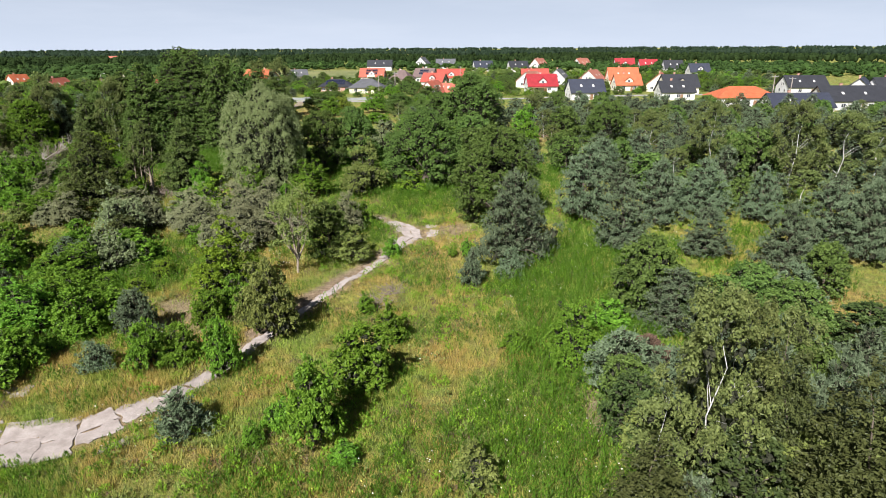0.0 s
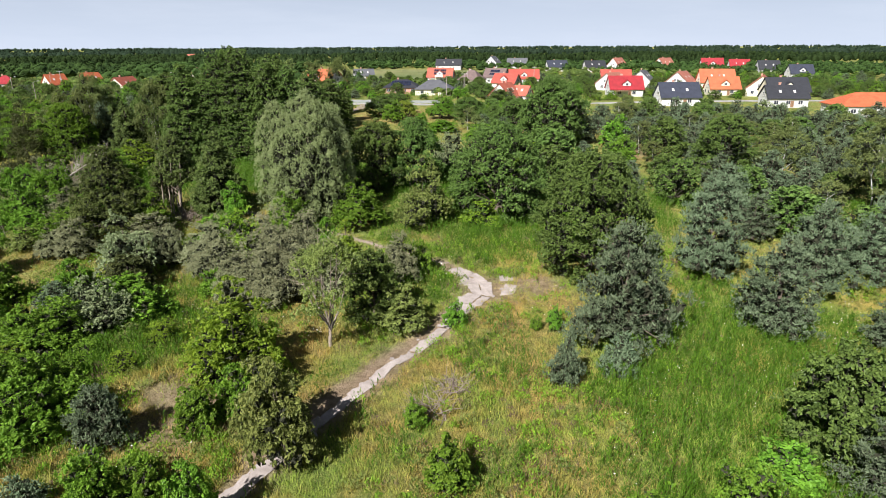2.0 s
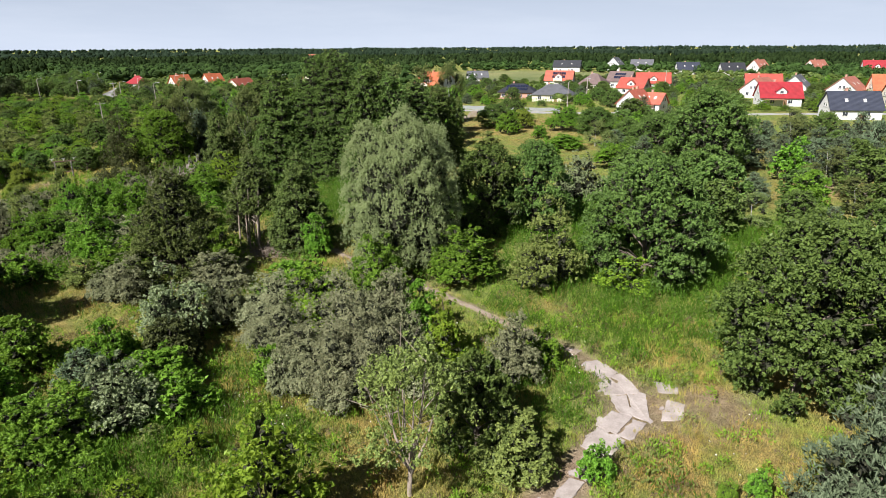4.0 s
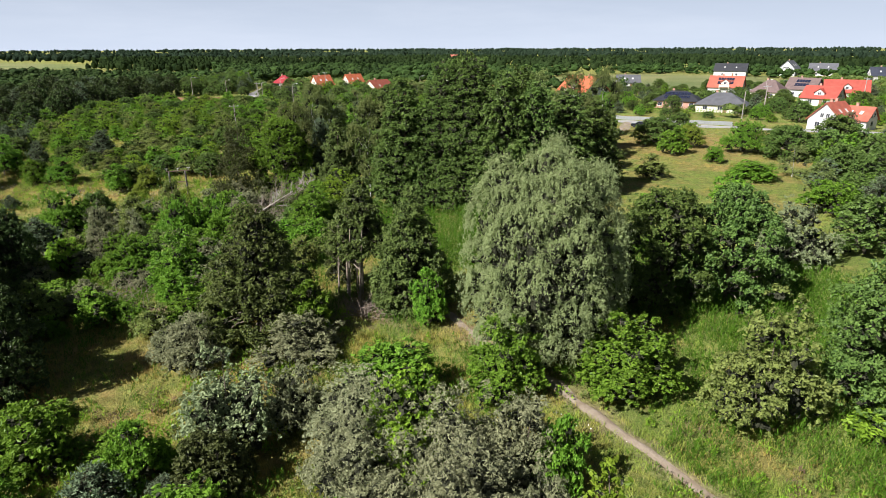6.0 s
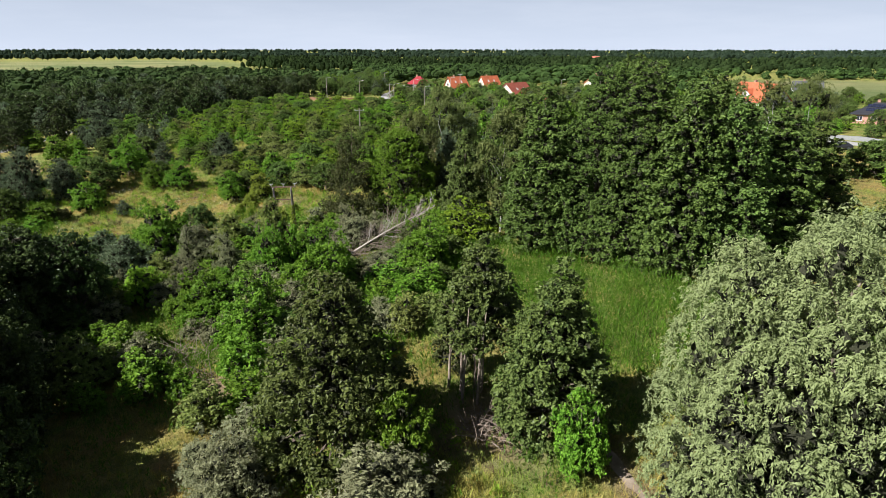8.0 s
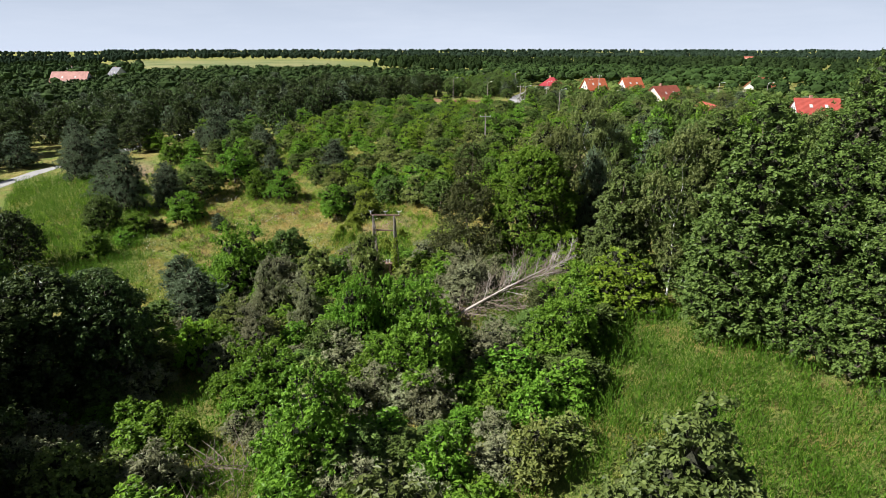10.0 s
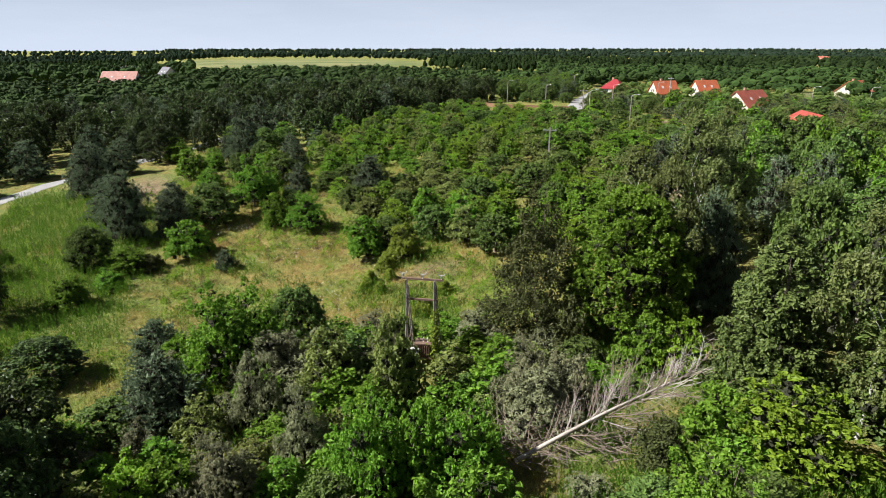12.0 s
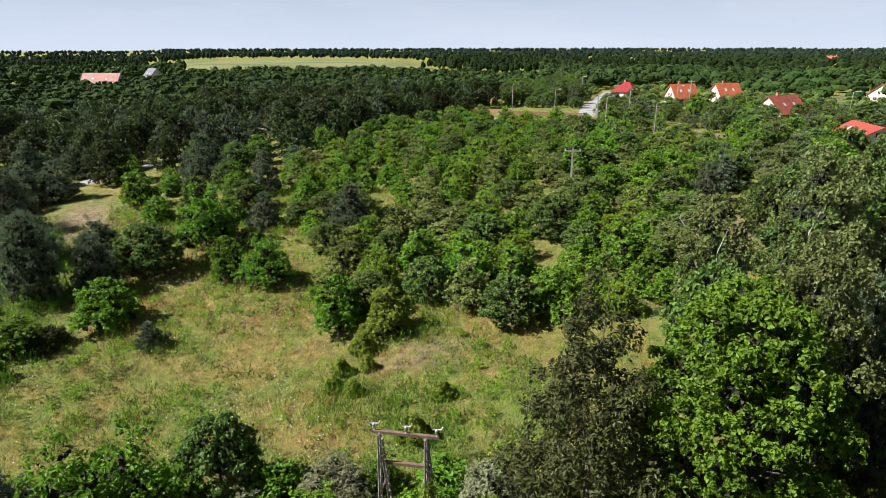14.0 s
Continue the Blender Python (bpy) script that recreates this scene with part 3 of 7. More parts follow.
def tree_thing(kind, h, r, seed, quality=1.0):
    """One tree or shrub at the origin: an empty with a trunk and a crown."""
    rng = np.random.default_rng(seed)
    leaf, name = WOOD[kind]
    single = quality < 0.16
    thing = None if single else new(name)
    tight = kind in ("willow", "hornbeam", "alder", "stemmy", "linden", "round")
    q = quality
    bark, tips = M_BARK, []
    if kind in ("pine", "spine", "rust"):
        lobes, n, a = lobes_pine(rng, h, r), 14000 if kind == "pine" else 7500, (0.27, 0.08, -0.6, 0.55)
    elif kind == "willow":
        lobes, n, a = lobes_willow(rng, h, r), 190000, (0.17, 0.062, 0.7, 0.5)
        bark = M_PALE_BARK
    elif kind in ("linden", "round", "leafy"):
        lobes, n, a = lobes_round(rng, h, r, 150, 0.03, 0.175), 40000, (0.24, 0.155, 0.1, 0.85)
    elif kind == "hornbeam":
        lobes, n, a = lobes_cone(rng, h, r), 30000, (0.25, 0.155, 0.25, 0.6)
    elif kind == "stemmy":
        lobes, n, a = [b for b in lobes_cone(rng, h, r, 0.3, 0.5) if b[2] > 0.40 * h], 12000, (0.25, 0.155, 0.25, 0.6)
        bark = M_PALE_BARK
    elif kind == "alder":
        lobes, n, a = lobes_cone(rng, h * 1.07, r, 0.04, 0.42, 1.05, 0.85, 0.7), 28000, (0.27, 0.17, 0.2, 0.75)
    elif kind == "birchdark":
        lobes, n, a = lobes_tiers(rng, h, r, 13, 6, 0.04, 0.3, 0.9), 19000, (0.28, 0.14, 0.5, 0.6)
    elif kind == "birch":
        lobes, n, a = lobes_birch(rng, h, r), 12000, (0.20, 0.12, 0.55, 0.6)
        bark = M_BIRCH_BARK
    elif kind == "halfbare":
        lobes, n, a = [b for b in lobes_birch(rng, h * 0.97, r) if b[2] > 0.36 * h], 8000, (0.22, 0.13, 0.2, 0.7)
        bark = M_PALE_BARK
    elif kind == "sapling":
        lobes, n, a = lobes_tiers(rng, h, r, 8, 6, 0.06, 0.16, 0.5), 2000, (0.34, 0.19, 0.1, 0.6)
    elif kind in ("broad", "dark", "darkwood"):
        lobes, n, a = lobes_round(rng, h, r, 70, 0.05, 0.21), 13000, (0.26, 0.165, 0.08, 0.9)
    elif kind == "grey":
        lobes, n, a = lobes_bush(rng, h, r, 30), 12000, (0.185, 0.065, -0.5, 0.6)
    else:
        lobes, n, a = lobes_bush(rng, h, r), 6400, (0.235, 0.14, -0.1, 0.9)
    h0, r0 = SIZE.get(kind, (h, r))
    n = int(n * q * min(1.8, max(0.3, h * r / h0 / r0)))
    g = 1 / max(q, 0.06) ** 0.34 if q < 1 else 1.0
    core = {"birch": 0.36, "birchdark": 0.0, "halfbare": 0.0, "willow": 0.7, "pine": 0.46, "spine": 0.46, "rust": 0.4, "grey": 0.5}.get(kind, 0.56)
    face = {"pine": 0.0, "spine": 0.0, "rust": 0.0, "willow": 0.5, "grey": 0.2, "birch": 0.25, "birchdark": 0.25, "hornbeam": 0.6, "stemmy": 0.6, "alder": 0.45, "linden": 0.3, "round": 0.3}.get(kind, 0.3)
    size, tall = {"willow": (0.42, 1.5), "birch": (0.6, 1.4), "birchdark": (0.5, 1.3), "pine": (0.46, 1.0), "spine": (0.46, 1.0), "grey": (0.42, 1.1), "hornbeam": (0.55, 0.7), "stemmy": (0.55, 0.7), "alder": (0.55, 0.8)}.get(kind, (0.58, 0.9))
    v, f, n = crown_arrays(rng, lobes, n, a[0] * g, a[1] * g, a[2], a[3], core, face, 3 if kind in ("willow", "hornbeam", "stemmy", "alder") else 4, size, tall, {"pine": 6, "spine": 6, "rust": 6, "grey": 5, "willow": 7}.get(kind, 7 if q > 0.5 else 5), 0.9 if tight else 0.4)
    tips = [lobes[i][:3] for i in range(0, len(lobes), 2 if kind == "halfbare" else 4)]
    if single:
        t = Shape().tube([(0, 0, -0.4), (0, 0, h * 0.5)], [0.02 * h, 0.012 * h], 5)
        tv, tf = np.concatenate(t.v), np.array([q for q in t.f[4]])
        f = np.concatenate([f, np.concatenate([tf[:, [0, 1, 2]], tf[:, [0, 2, 3]]]) + len(v)])
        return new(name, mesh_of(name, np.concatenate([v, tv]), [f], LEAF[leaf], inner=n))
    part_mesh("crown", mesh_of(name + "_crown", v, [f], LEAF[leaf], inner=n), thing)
    if kind in ("green", "locust", "olive", "grey", "silver", "dull", "yellow"):
        s = Shape()
        for t in tips[:5]:
            s.tube([(0, 0, -0.3), (t[0] * 0.4, t[1] * 0.4, t[2] * 0.5), t], [0.07, 0.05, 0.015], 5)
        part_mesh("stem", s.mesh(name + "_stem", bark, True), thing)
    else:
        if kind == "halfbare":
            part_mesh("trunk", forked_limbs(rng, h, r).mesh(name + "_trunk", bark, True), thing, "pale forked trunk and bare limbs")
            return thing
        r0 = 0.006 * h + 0.004 * r if "birch" in kind else 0.016 * h + 0.015 * r
        part_mesh("trunk", limbs(rng, h, r0, tips[:5 if "birch" in kind else 26]).mesh(name + "_trunk", bark, True), thing)
    return thing

# ---- land ----


def line_distance(x, y, pts):
    best = np.full(np.shape(x), 1e9)
    for (ax, ay), (bx, by) in zip(pts[:-1], pts[1:]):
        dx, dy = bx - ax, by - ay
        t = np.clip(((x - ax) * dx + (y - ay) * dy) / (dx * dx + dy * dy), 0, 1)
        best = np.minimum(best, np.hypot(x - ax - t * dx, y - ay - t * dy))
    return best


SLAB_LINE = [(-50, 24), (-38, 31.2), (-32.4, 34.2), (-28.6, 38.2), (-26.4, 44.6), (-24.9, 50), (-22.4, 57.8), (-20.4, 64), (-17.9, 69.8), (-16.8, 74.5), (-15.2, 79.5), (-16.6, 82.6), (-21.0, 86.0)]
TRAIL = [(-21.0, 86.0), (-25.9, 88.0), (-30.5, 89.7), (-36.6, 91.8), (-43.1, 94.7), (-49.0, 96.1), (-52.9, 97.6), (-59, 101)]
WEST_ROAD = [(-168, 26), (-185, 43), (-202, 56), (-215, 63), (-224, 71), (-232, 82), (-246, 98), (-268, 118), (-300, 140)]
VILLAGE_ROAD = [(-128, 238), (-95, 236), (-78, 236.5), (-50, 241), (-20, 251), (10, 262), (36, 272), (60, 279), (90, 285), (140, 292)]
FAR_ROAD = [(-262, 166), (-262, 186), (-252, 205), (-249, 212), (-262, 228), (-281, 243), (-304, 266), (-340, 300)]
DIRT_ROAD = [(-252, 206), (-225, 206), (-205, 208), (-190, 214), (-165, 226)]
LANE = [(-90, 236), (-87, 226), (-84, 219), (-84, 211), (-90, 204)]


def blob(x, y, cx, cy, rx, ry, turn=0.0):
    c, s = math.cos(radians(turn)), math.sin(radians(turn))
    u, v = ((x - cx) * c + (y - cy) * s) / rx, (-(x - cx) * s + (y - cy) * c) / ry
    return np.clip(1.4 - np.hypot(u, v) * 1.0, 0, 1)


def dryness(x, y):
    d = np.full(np.shape(x), 0.36)
    for cx, cy, rx, ry, k in ((-150, 100, 24, 14, 0.15), (-175, 92, 16, 12, 0.16), (-147, 110, 12, 5, 0.2), (-66, 200, 30, 24, 0.42), (-35, 50, 12, 14, 0.25), (-8, 78, 8, 10, 0.3),
                              (-70, 72, 16, 12, 0.3), (3, 150, 8, 14, 0.35), (-6, 48, 9, 16, 0.12), (36, 58, 12, 14, 0.3), (-115, 165, 12, 14, 0.5), (-25, 66, 8, 9, 0.12)):
        d = d + k * blob(x, y, cx, cy, rx, ry)
    for cx, cy, rx, ry, k in ((0, 340, 150, 110, 0.3), (6, 66, 9, 13, 0.55), (4, 40, 8, 10, 0.3), (-56, 118, 20, 10, 0.6), (-25, 78, 6, 5, 0.3), (-190, 70, 22, 12, 0.5), (-12, 110, 20, 26, 0.3), (-30, 130, 20, 20, 0.3),
                              (-160, 76, 18, 10, 0.2), (-60, 55, 14, 12, 0.15), (-85, 112, 12, 10, 0.5), (-131, 113, 5, 3, 0.5), (-137.5, 109, 4, 2.5, 0.7), (-143, 96, 4, 3, 0.3), (-4, 36, 10, 9, 0.2), (-45, 62, 10, 8, 0.3), (-176, 80, 12, 7, 0.4), (-172, 72, 14, 8, 0.4), (-147, 76, 14, 6, 0.35), (8, 65, 8, 11, 0.5), (6, 50, 6, 8, 0.35)):
        d = d - k * blob(x, y, cx, cy, rx, ry)
    return np.clip(d, 0, 1)


DIRT_STRIP = [(-26.2, 50.5), (-23.6, 58.0), (-21.4, 64.6), (-18.9, 70.2), (-17.6, 74.5), (-15.5, 81.0)]


def bareness(x, y):
    b = np.clip(1.25 - line_distance(x, y, TRAIL) / 0.9, 0, 1) * 0.8
    b = np.maximum(b, np.clip(1.3 - line_distance(x, y, SLAB_LINE) / 1.7, 0, 1) * 0.85)
    b = np.maximum(b, np.clip(1.5 - line_distance(x, y, DIRT_STRIP) / 1.0, 0, 1) * 0.9)
    for cx, cy, rx, ry in ((-37, 56, 3.0, 3.0), (-35.5, 51.5, 2.2, 2.5), (-15, 80, 4.5, 4.5), (9, 38, 1.6, 4), (3.5, 152, 3, 8), (-33, 54.5, 3.5, 4.5), (-141, 118, 1.6, 5), (-63, 96, 5, 4), (-83.0, 83.5, 3.0, 2.5), (-10, 82, 4, 3), (7, 42, 2.5, 5), (-200, 84, 12, 5)):
        b = np.maximum(b, 0.75 * blob(x, y, cx, cy, rx, ry))
    b = np.maximum(b, 0.9 * blob(x, y, -145.5, 161, 8.5, 3.6, 135))
    b = np.maximum(b, 0.8 * blob(x, y, -208, 223, 13, 5, 10))
    return np.maximum(b, 0.8 * blob(x, y, -135, 174, 4, 3))


def cropness(x, y):
    c = np.zeros(np.shape(x))
    for cx, cy, rx, ry, turn in ((-160, 470, 60, 80, 0), (-1000, 270, 230, 140, 0), (420, 640, 230, 75, -12), (-250, 372, 24, 26, 0), (-300, 62, 14, 8, 20)):
        c = np.maximum(c, np.clip(blob(x, y, cx, cy, rx, ry, turn) * 4, 0, 1))
    return c


def axis(lo, hi, fine_lo, fine_hi, fine, mid_lo, mid_hi, mid):
    a = list(np.arange(fine_lo, fine_hi, fine))
    a = list(np.arange(mid_lo, fine_lo, mid)) + a + list(np.arange(fine_hi, mid_hi + 0.1, mid))
    step, p = mid * 1.3, a[0]
    while p > lo:
        p -= step
        step *= 1.25
        a.insert(0, p)
    step, p = mid * 1.3, a[-1]
    while p < hi:
        p += step
        step *= 1.25
        a.append(p)
    return np.array(a)


gx, gy = axis(-5200, 5200, -112, 34, 1.3, -290, 140, 3.0), axis(-3000, 5200, 22, 130, 1.3, -10, 330, 3.0)
GX, GY = np.meshgrid(gx, gy)
nx, ny = len(gx), len(gy)
idx = np.arange(nx * ny).reshape(ny, nx)
quads = np.stack([idx[:-1, :-1], idx[:-1, 1:], idx[1:, 1:], idx[1:, :-1]], -1).reshape(-1, 4)
ground = new("ground", mesh_of("ground", np.column_stack([GX.ravel(), GY.ravel(), ground_z(GX, GY).ravel()]), [quads], M_GROUND, True,
                               {"dry": dryness(GX, GY).ravel(), "bare": bareness(GX, GY).ravel(), "crop": cropness(GX, GY).ravel()}))
tagged(ground, "rough meadow of green and sun-dried grass", "ground", kind="structure")


def ribbon(name, pts, width, mat, lift, label, category, wobble=0.0, seed=1):
    rng = np.random.default_rng(seed)
    fine = []
    for a, b in zip(pts[:-1], pts[1:]):
        n = max(2, int(math.dist(a, b) / 2.0))
        fine += [(a[0] + (b[0] - a[0]) * i / n, a[1] + (b[1] - a[1]) * i / n) for i in range(n)]
    p = np.array(fine + [pts[-1]])
    for _ in range(3):
        p[1:-1] = (p[:-2] + 2 * p[1:-1] + p[2:]) / 4
    d = np.gradient(p, axis=0)
    d /= np.linalg.norm(d, axis=1)[:, None]
    side = np.column_stack([-d[:, 1], d[:, 0]])
    rows = []
    for k in (-0.5, -0.2, 0.2, 0.5):
        w = width * k * (1 + (rng.normal(0, wobble, len(p)) if abs(k) > 0.4 else 0))
        q = p + side * np.reshape(w, (-1, 1))
        rows.append(np.column_stack([q, ground_z(q[:, 0], q[:, 1]) + lift * (1 if abs(k) < 0.4 else 0.4)]))
    v = np.concatenate(rows)
    n = len(p)
    f = [(r * n + i, r * n + i + 1, (r + 1) * n + i + 1, (r + 1) * n + i) for r in range(3) for i in range(n - 1)]
    ob = new(name, mesh_of(name, v, [np.array(f)], mat, True))
    return tagged(ob, label, category, kind="structure")


ribbon("dirt_trail", TRAIL, 0.75, M_SAND, 0.05, "narrow sandy footpath trodden through the grass", "footpath", 0.45, 3)
ribbon("road_west", WEST_ROAD, 4.2, M_ASPHALT, 0.15, "pale narrow asphalt road curving past trees", "road", 0.02, 4)
ribbon("road_village", VILLAGE_ROAD, 5.5, M_ASPHALT, 0.12, "pale asphalt village street beside the houses", "road", 0.02, 5)
ribbon("road_far", FAR_ROAD, 7.0, M_ASPHALT, 0.15, "grey road climbing towards the red-roofed houses", "road", 0.02, 6)
ribbon("dirt_road", DIRT_ROAD, 4.0, M_SAND, 0.15, "sandy track beside young trees", "track", 0.1, 7)
ribbon("dirt_lane", LANE, 3.0, M_SAND, 0.1, "sandy lane leading into the dry meadow", "track", 0.1, 8)

# ---- trees and shrubs, each at its own place ----
LABEL = {
    "leafy": ("tall fresh green broadleaf tree in a mixed stand", "tree"),
    "willow": ("tall silver-green white willow with a billowing crown", "tree"),
    "linden": ("large rounded dark green broadleaf tree standing in grass", "tree"),
    "round": ("dense round-crowned dark green tree beside a pine", "tree"),
    "hornbeam": ("conical broadleaf tree with layered yellowish green boughs", "tree"),
    "stemmy": ("broadleaf tree with a high crown over bare stems", "tree"),
    "alder": ("tall dark green alder with tiered boughs in a stand", "tree"),
    "broad": ("dark green bushy broadleaf tree leafy to the ground", "tree"),
    "dark": ("shaded dark green broadleaf tree above scrub", "tree"),
    "darkwood": ("dark green woodland tree in a dense stand", "tree"),
    "rust": ("dying young pine with rusty brown needles", "tree"),
    "birch": ("birch with white trunk and thin drooping foliage", "tree"),
    "birchdark": ("slender dusky birch with dull brownish green foliage", "tree"),
    "halfbare": ("half-bare tree with pale forked limbs and sparse leaves", "tree"),
    "pine": ("bushy blue-green pine with upturned needle tufts", "tree"),
    "spine": ("young blue-green pine standing in rough grass", "tree"),
    "green": ("fresh green leafy shrub growing in rough grass", "shrub"),
    "locust": ("bright green spreading shrub with feathery sunlit leaves", "shrub"),
    "olive": ("olive green shrub with dense small leaves", "shrub"),
    "grey": ("grey-green sea buckthorn thicket with narrow leaves", "shrub"),
    "silver": ("pale silvery green rounded shrub", "shrub"),
    "dull": ("dull brownish green shrub on the slope", "shrub"),
    "yellow": ("yellow-green shrub glowing in the sun", "shrub"),
    "sapling": ("conical bright green sapling among grey shrubs", "tree"),
}
UNIQUE = ("leafy", "stemmy", "willow", "rust", "linden", "round", "halfbare", "hornbeam", "sapling", "silver", "dull", "yellow")
SIZE = {"green": (5, 2.4), "locust": (7, 3.4), "olive": (6, 2.5), "grey": (5.5, 2.8), "broad": (8, 3.4), "dark": (10.5, 3.8), "darkwood": (9.5, 3.6), "birch": (14, 3.8), "birchdark": (15, 3.1),
        "pine": (9.5, 3.9), "spine": (6, 2.7), "alder": (18, 4.0)}
POOL, turn_rng = {}, random.Random(5)


def prototype(kind, variant, quality, scale):
    key = (kind, variant, quality, scale)
    if key not in POOL:
        h, r = SIZE[kind]
        k = 1 + 0.08 * (variant - 1)
        h, r = h * k * scale, r / k * scale
        POOL[key] = [tree_thing(kind, h, r, 100 + len(POOL), quality), h, r, False]
    return POOL[key]


def copy_tree(ob, m):
    first, ob.scale = tuple(ob.scale), (1, 1, 1)
    made = copy_thing(ob, m)
    ob.scale = first
    return made


def plant(kind, x, y, h, r, quality=1.0, group=""):
    z, r = gz(x, y) - 0.08, r * 1.12
    spin = turn_rng.uniform(0, 360)
    if kind in UNIQUE:
        ob = tree_thing(kind, h, r, 7 + int(abs(x * 10)) + int(abs(y)), quality)
        ob.matrix_basis = pose(x, y, z, 0, 0, spin)
    else:
        want = math.sqrt(h * r / SIZE[kind][0] / SIZE[kind][1])
        scale = 1.0 if quality < 0.5 else 0.62 if want < 0.78 else 1.0 if want < 1.28 else 1.6
        proto = prototype(kind, turn_rng.randrange(2), quality, scale)
        ob, h0, r0, used = proto
        m = pose(x, y, z, turn_rng.uniform(-3, 3), turn_rng.uniform(-3, 3), spin) @ Matrix.Diagonal((r / r0, r / r0 * turn_rng.uniform(0.92, 1.08), h / h0, 1))
        if used:
            ob = copy_tree(ob, m)
        else:
            ob.matrix_basis = m
            proto[3] = True
            proto[0] = ob
    return tagged(ob, *LABEL[kind], group=group)


plant("green", -25.5, 43.6, 5.7, 1.5)
plant("olive", -23.6, 50.4, 7.9, 2.4)
plant("green", -29.6, 54.6, 4.4, 1.9)
plant("spine", -37.6, 49.6, 5.0, 2.3)
plant("green", -32.8, 43.3, 5.1, 1.8)
plant("green", -30.3, 45.0, 3.9, 1.8)
plant("spine", -36.9, 42.5, 2.8, 1.5)
plant("spine", -24.4, 35.0, 3.5, 2.0)
plant("green", -14.3, 35.2, 7.2, 2.1)
plant("green", -13.1, 43.2, 5.3, 2.8)
plant("green", -12.4, 51.1, 3.8, 1.6)
plant("green", -18.7, 34.5, 2.2, 0.8)
plant("green", -17.6, 37.1, 2.4, 1.3)
plant("green", -11.6, 33.4, 1.7, 1.1)
plant("green", -52.6, 59.3, 5.8, 4.2)
plant("green", -48.7, 48.6, 6.7, 3.3)
plant("green", -43.2, 48.9, 4.6, 2.7)
plant("green", -43.8, 41.7, 4.8, 2.0)
plant("green", -65.6, 65.7, 5.1, 2.9)
plant("green", -51.1, 68.1, 4.2, 2.8)
plant("green", -47.5, 52.0, 4.8, 2.6)
plant("grey", -49.7, 81.3, 4.6, 4.2)
plant("grey", -62.1, 85.9, 4.3, 4.0)
plant("round", -4.3, 86.5, 14.4, 5.6)
plant("pine", -0.7, 72.7, 11.9, 4.5)
plant("spine", -5.7, 64.3, 4.8, 1.5)
plant("spine", -1.4, 66.9, 4.1, 1.6)
plant("pine", 8.4, 89.0, 11.8, 4.1)
plant("pine", 12.7, 76.7, 9.6, 3.8)
plant("green", -8.9, 72.9, 1.6, 0.6)
plant("green", -7.2, 73.5, 2.5, 0.8)
plant("halfbare", -27.1, 65.8, 10.9, 3.8)
plant("broad", -25.0, 71.8, 7.4, 2.5)
plant("olive", -21.7, 70.4, 4.6, 2.4)
plant("grey", -25.0, 80.2, 5.7, 2.6)
plant("grey", -40.1, 79.6, 8.0, 4.8)
plant("grey", -45.8, 77.2, 7.3, 3.6)
plant("green", -50.6, 85.5, 4.9, 3.4)
plant("locust", -32.3, 58.7, 8.6, 3.9)
plant("green", -31.4, 52.1, 4.2, 1.6)
plant("olive", -25.7, 51.9, 7.1, 2.4)
plant("green", -16.2, 56.5, 2.4, 0.9)
plant("broad", -13.7, 151.4, 14.6, 6.5)
plant("green", -0.2, 132.2, 5.7, 3.0)
plant("pine", 13.1, 108.2, 8.1, 3.7)
plant("pine", 19.1, 87.7, 9.6, 4.0)
plant("pine", 25.6, 90.0, 9.2, 4.4)
plant("pine", 23.0, 76.1, 6.6, 3.1)
plant("pine", 31.2, 72.5, 8.7, 3.6)
plant("pine", 38.1, 77.8, 9.7, 4.5)
plant("pine", 33.7, 89.4, 8.8, 2.8)
plant("pine", 41.8, 76.4, 10.4, 3.7)
plant("pine", 48.3, 83.1, 10.1, 4.0)
plant("birch", 33.1, 113.3, 12.5, 4.0)
plant("birch", 42.9, 104.1, 14.1, 4.5)
plant("birch", 50.2, 104.8, 12.8, 4.9)
plant("broad", 38.4, 106.7, 10.0, 3.7)
plant("birch", 24.6, 124.0, 9.1, 4.1)
plant("broad", 16.2, 128.1, 11.1, 4.6)
plant("birch", 61.5, 115.2, 10.0, 4.9)
plant("broad", 12.6, 59.5, 8.4, 3.2)
plant("dark", 15.6, 60.5, 5.0, 2.9)
plant("spine", 14.9, 55.6, 6.7, 3.6)
plant("broad", 21.9, 58.0, 6.7, 3.1)
plant("dark", 19.3, 52.4, 5.4, 3.3)
plant("spine", 8.7, 45.6, 5.5, 3.4)
plant("birch", 11.6, 32.3, 13.9, 3.0)
plant("birchdark", 15.5, 33.7, 12.6, 2.5)
plant("birch", 8.7, 32.6, 8.2, 1.9)
plant("spine", 20.4, 36.4, 9.3, 2.7)
plant("spine", 22.9, 34.4, 7.7, 1.9)
plant("olive", 17.1, 32.4, 5.9, 2.3)
plant("spine", 19.9, 32.4, 5.1, 1.5)
plant("birch", 20.5, 42.4, 8.8, 2.3)
plant("green", -0.1, 50.5, 2.2, 1.4)
plant("green", 5.0, 49.2, 6.3, 2.8)
plant("green", 2.5, 43.2, 1.9, 0.7)
plant("olive", -2.5, 32.2, 3.3, 1.6)
plant("broad", 32.6, 66.1, 6.2, 2.1)
plant("dark", 31.1, 53.6, 5.1, 2.8)
plant("willow", -44.7, 98.3, 18.2, 6.5)
plant("broad", -38.8, 110.9, 11.7, 4.7)
plant("broad", -33.5, 114.4, 11.9, 4.4)
plant("olive", -27.1, 97.2, 9.7, 3.6)
plant("green", -36.0, 96.4, 6.4, 4.1)
plant("linden", -17.8, 103.4, 13.7, 6.1)
plant("locust", -19.3, 99.8, 3.7, 2.8)
